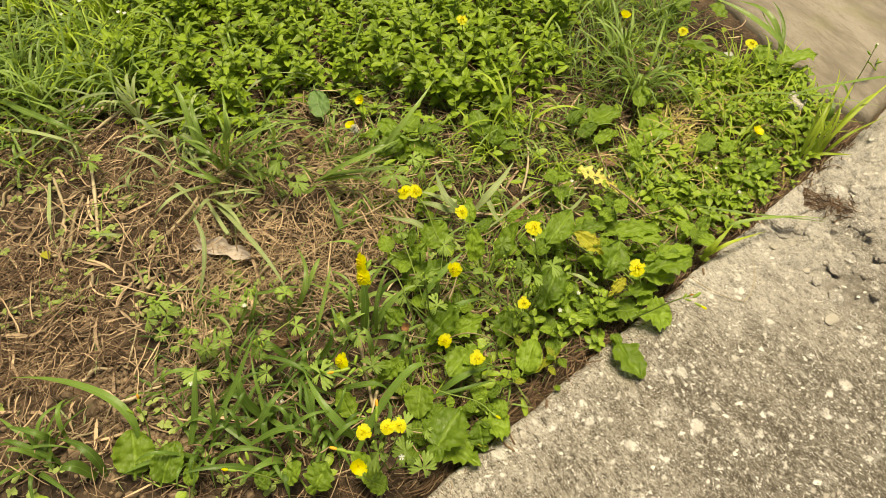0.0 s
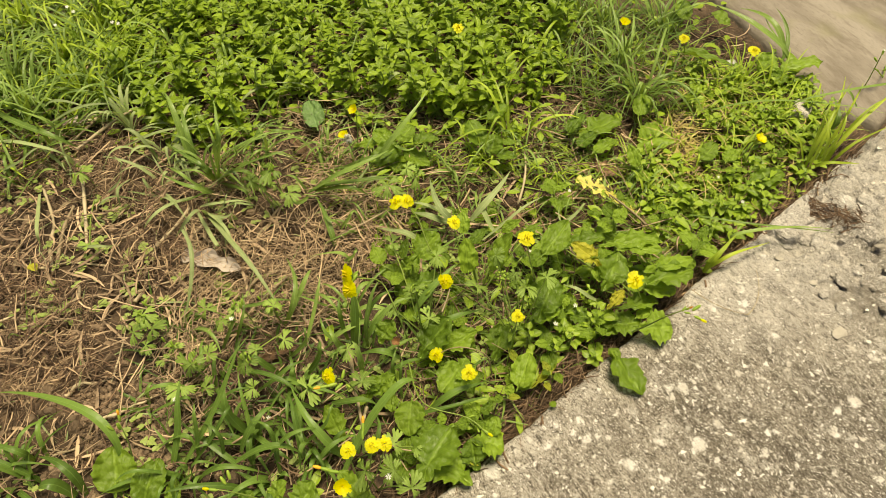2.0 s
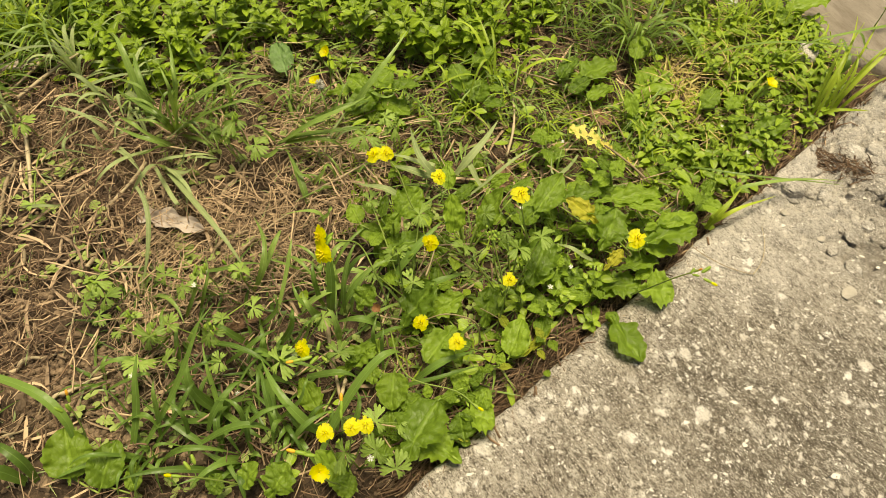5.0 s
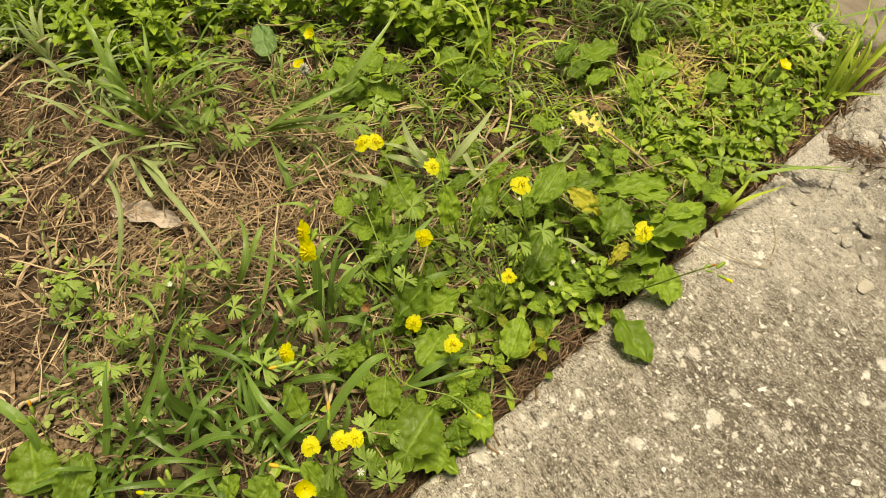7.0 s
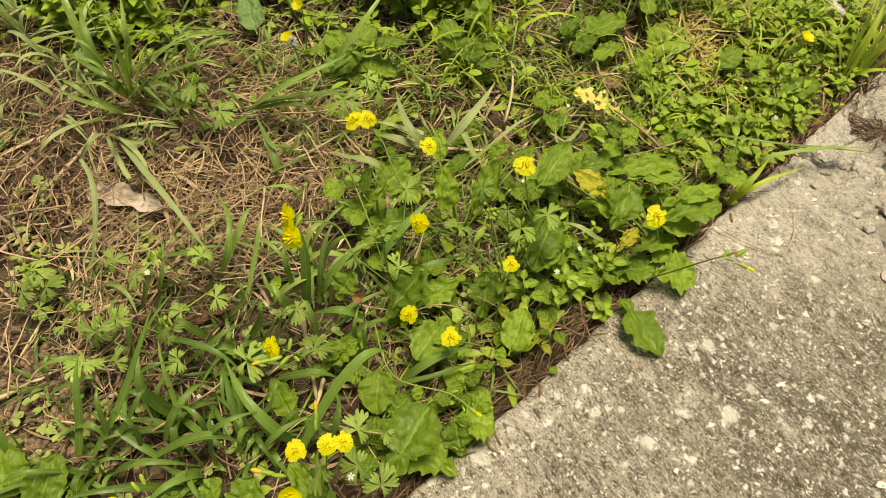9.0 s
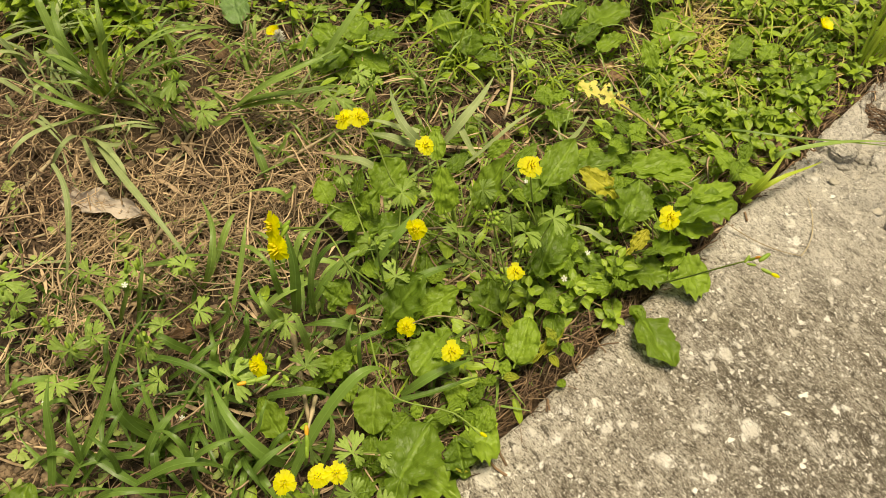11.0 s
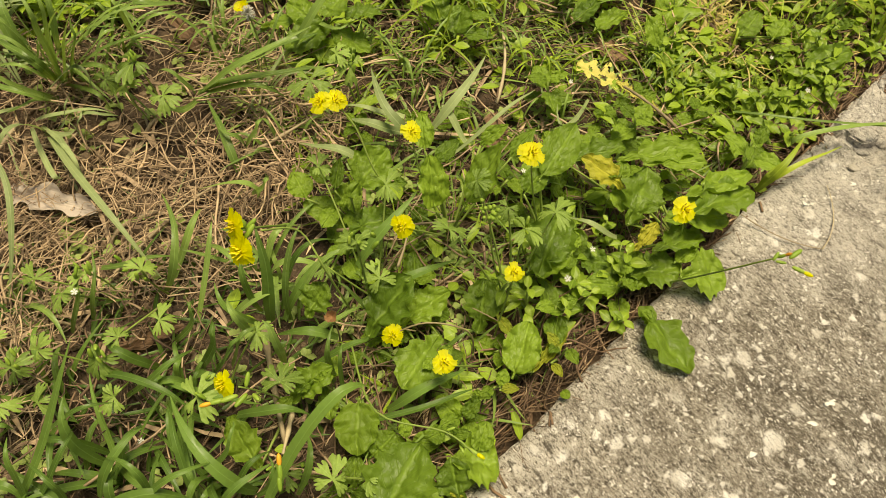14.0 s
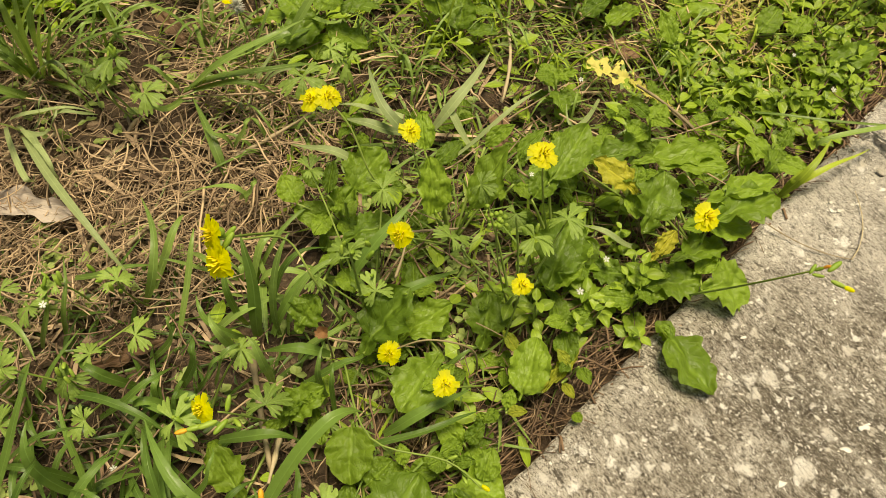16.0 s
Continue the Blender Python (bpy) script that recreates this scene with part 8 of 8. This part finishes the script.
MINTS = [sprig("mint_sprig", "fresh green leafy sprig with crosswise pairs of pointed leaves", "weed", "leafy sprigs", SPRIG, "lance", 5 + i % 2, 0.0150, 0.0072, 0.034 + 0.003 * i, 300 + i, True, 0, (0.10, 0.65)) for i in range(7)]
upright_weeds(MINT_ZONE, 0.0122, 51, MINTS, (0.65, 1.25), 215, "leafy_sprigs", "dense carpet of fresh green leafy sprigs")
FRONTS = [sprig("mint_sprig", "short leafy sprig at the front of the green patch", "weed", "leafy sprigs", SPRIG, "lance", 3, 0.0140, 0.0070, 0.018 + 0.004 * i, 350 + i, True, 0, (0.10, 0.6)) for i in range(3)]
upright_weeds(FRONT_ZONE, 0.0185, 56, FRONTS, (0.7, 1.15), 60, "leafy_sprigs", "short leafy sprigs")
CHICKS = [sprig("chickweed", "low light green chickweed with small oval leaves", "weed", "chickweed", CHICK, "oval", 3 + i % 2, 0.0112, 0.0072, 0.022 + 0.002 * i, 400 + i, True, 0) for i in range(6)]
upright_weeds(CHICK_ZONE, 0.0090, 52, CHICKS, (0.45, 0.98), 245, "chickweed_mat", "low light green chickweed")
LOWS = [sprig("chickweed", "light green chickweed among broad leaves", "weed", "chickweed by the flowers", CHICK, "oval", 3, 0.0100, 0.0062, 0.026 + 0.003 * i, 500 + i, True, 0) for i in range(4)]
upright_weeds(LOW_ZONE, 0.0112, 53, LOWS, (0.75, 1.2), 100, "chickweed_mat", "light green chickweed")
FILLS = [sprig("small_weed", "small green weed between the larger plants", "weed", "small weeds", HERB, ("round", "lyre", "oval")[i % 3], 2 + i % 2, 0.0170, 0.0115, 0.014 + 0.004 * i, 600 + i) for i in range(6)]
upright_weeds(FILL_ZONE, 0.0285, 54, FILLS, (0.6, 1.35), 140, "small_weeds", "small green weeds")
NEARS = [sprig("chickweed", "light green chickweed at the slab's edge", "weed", "chickweed", CHICK, "oval", 3 + i % 2, 0.0112, 0.0072, 0.022 + 0.002 * i, 700 + i, True, 0) for i in range(4)]
upright_weeds(CHICK_NEAR, 0.0105, 55, NEARS, (0.6, 1.15), 110, "chickweed_mat", "light green chickweed")
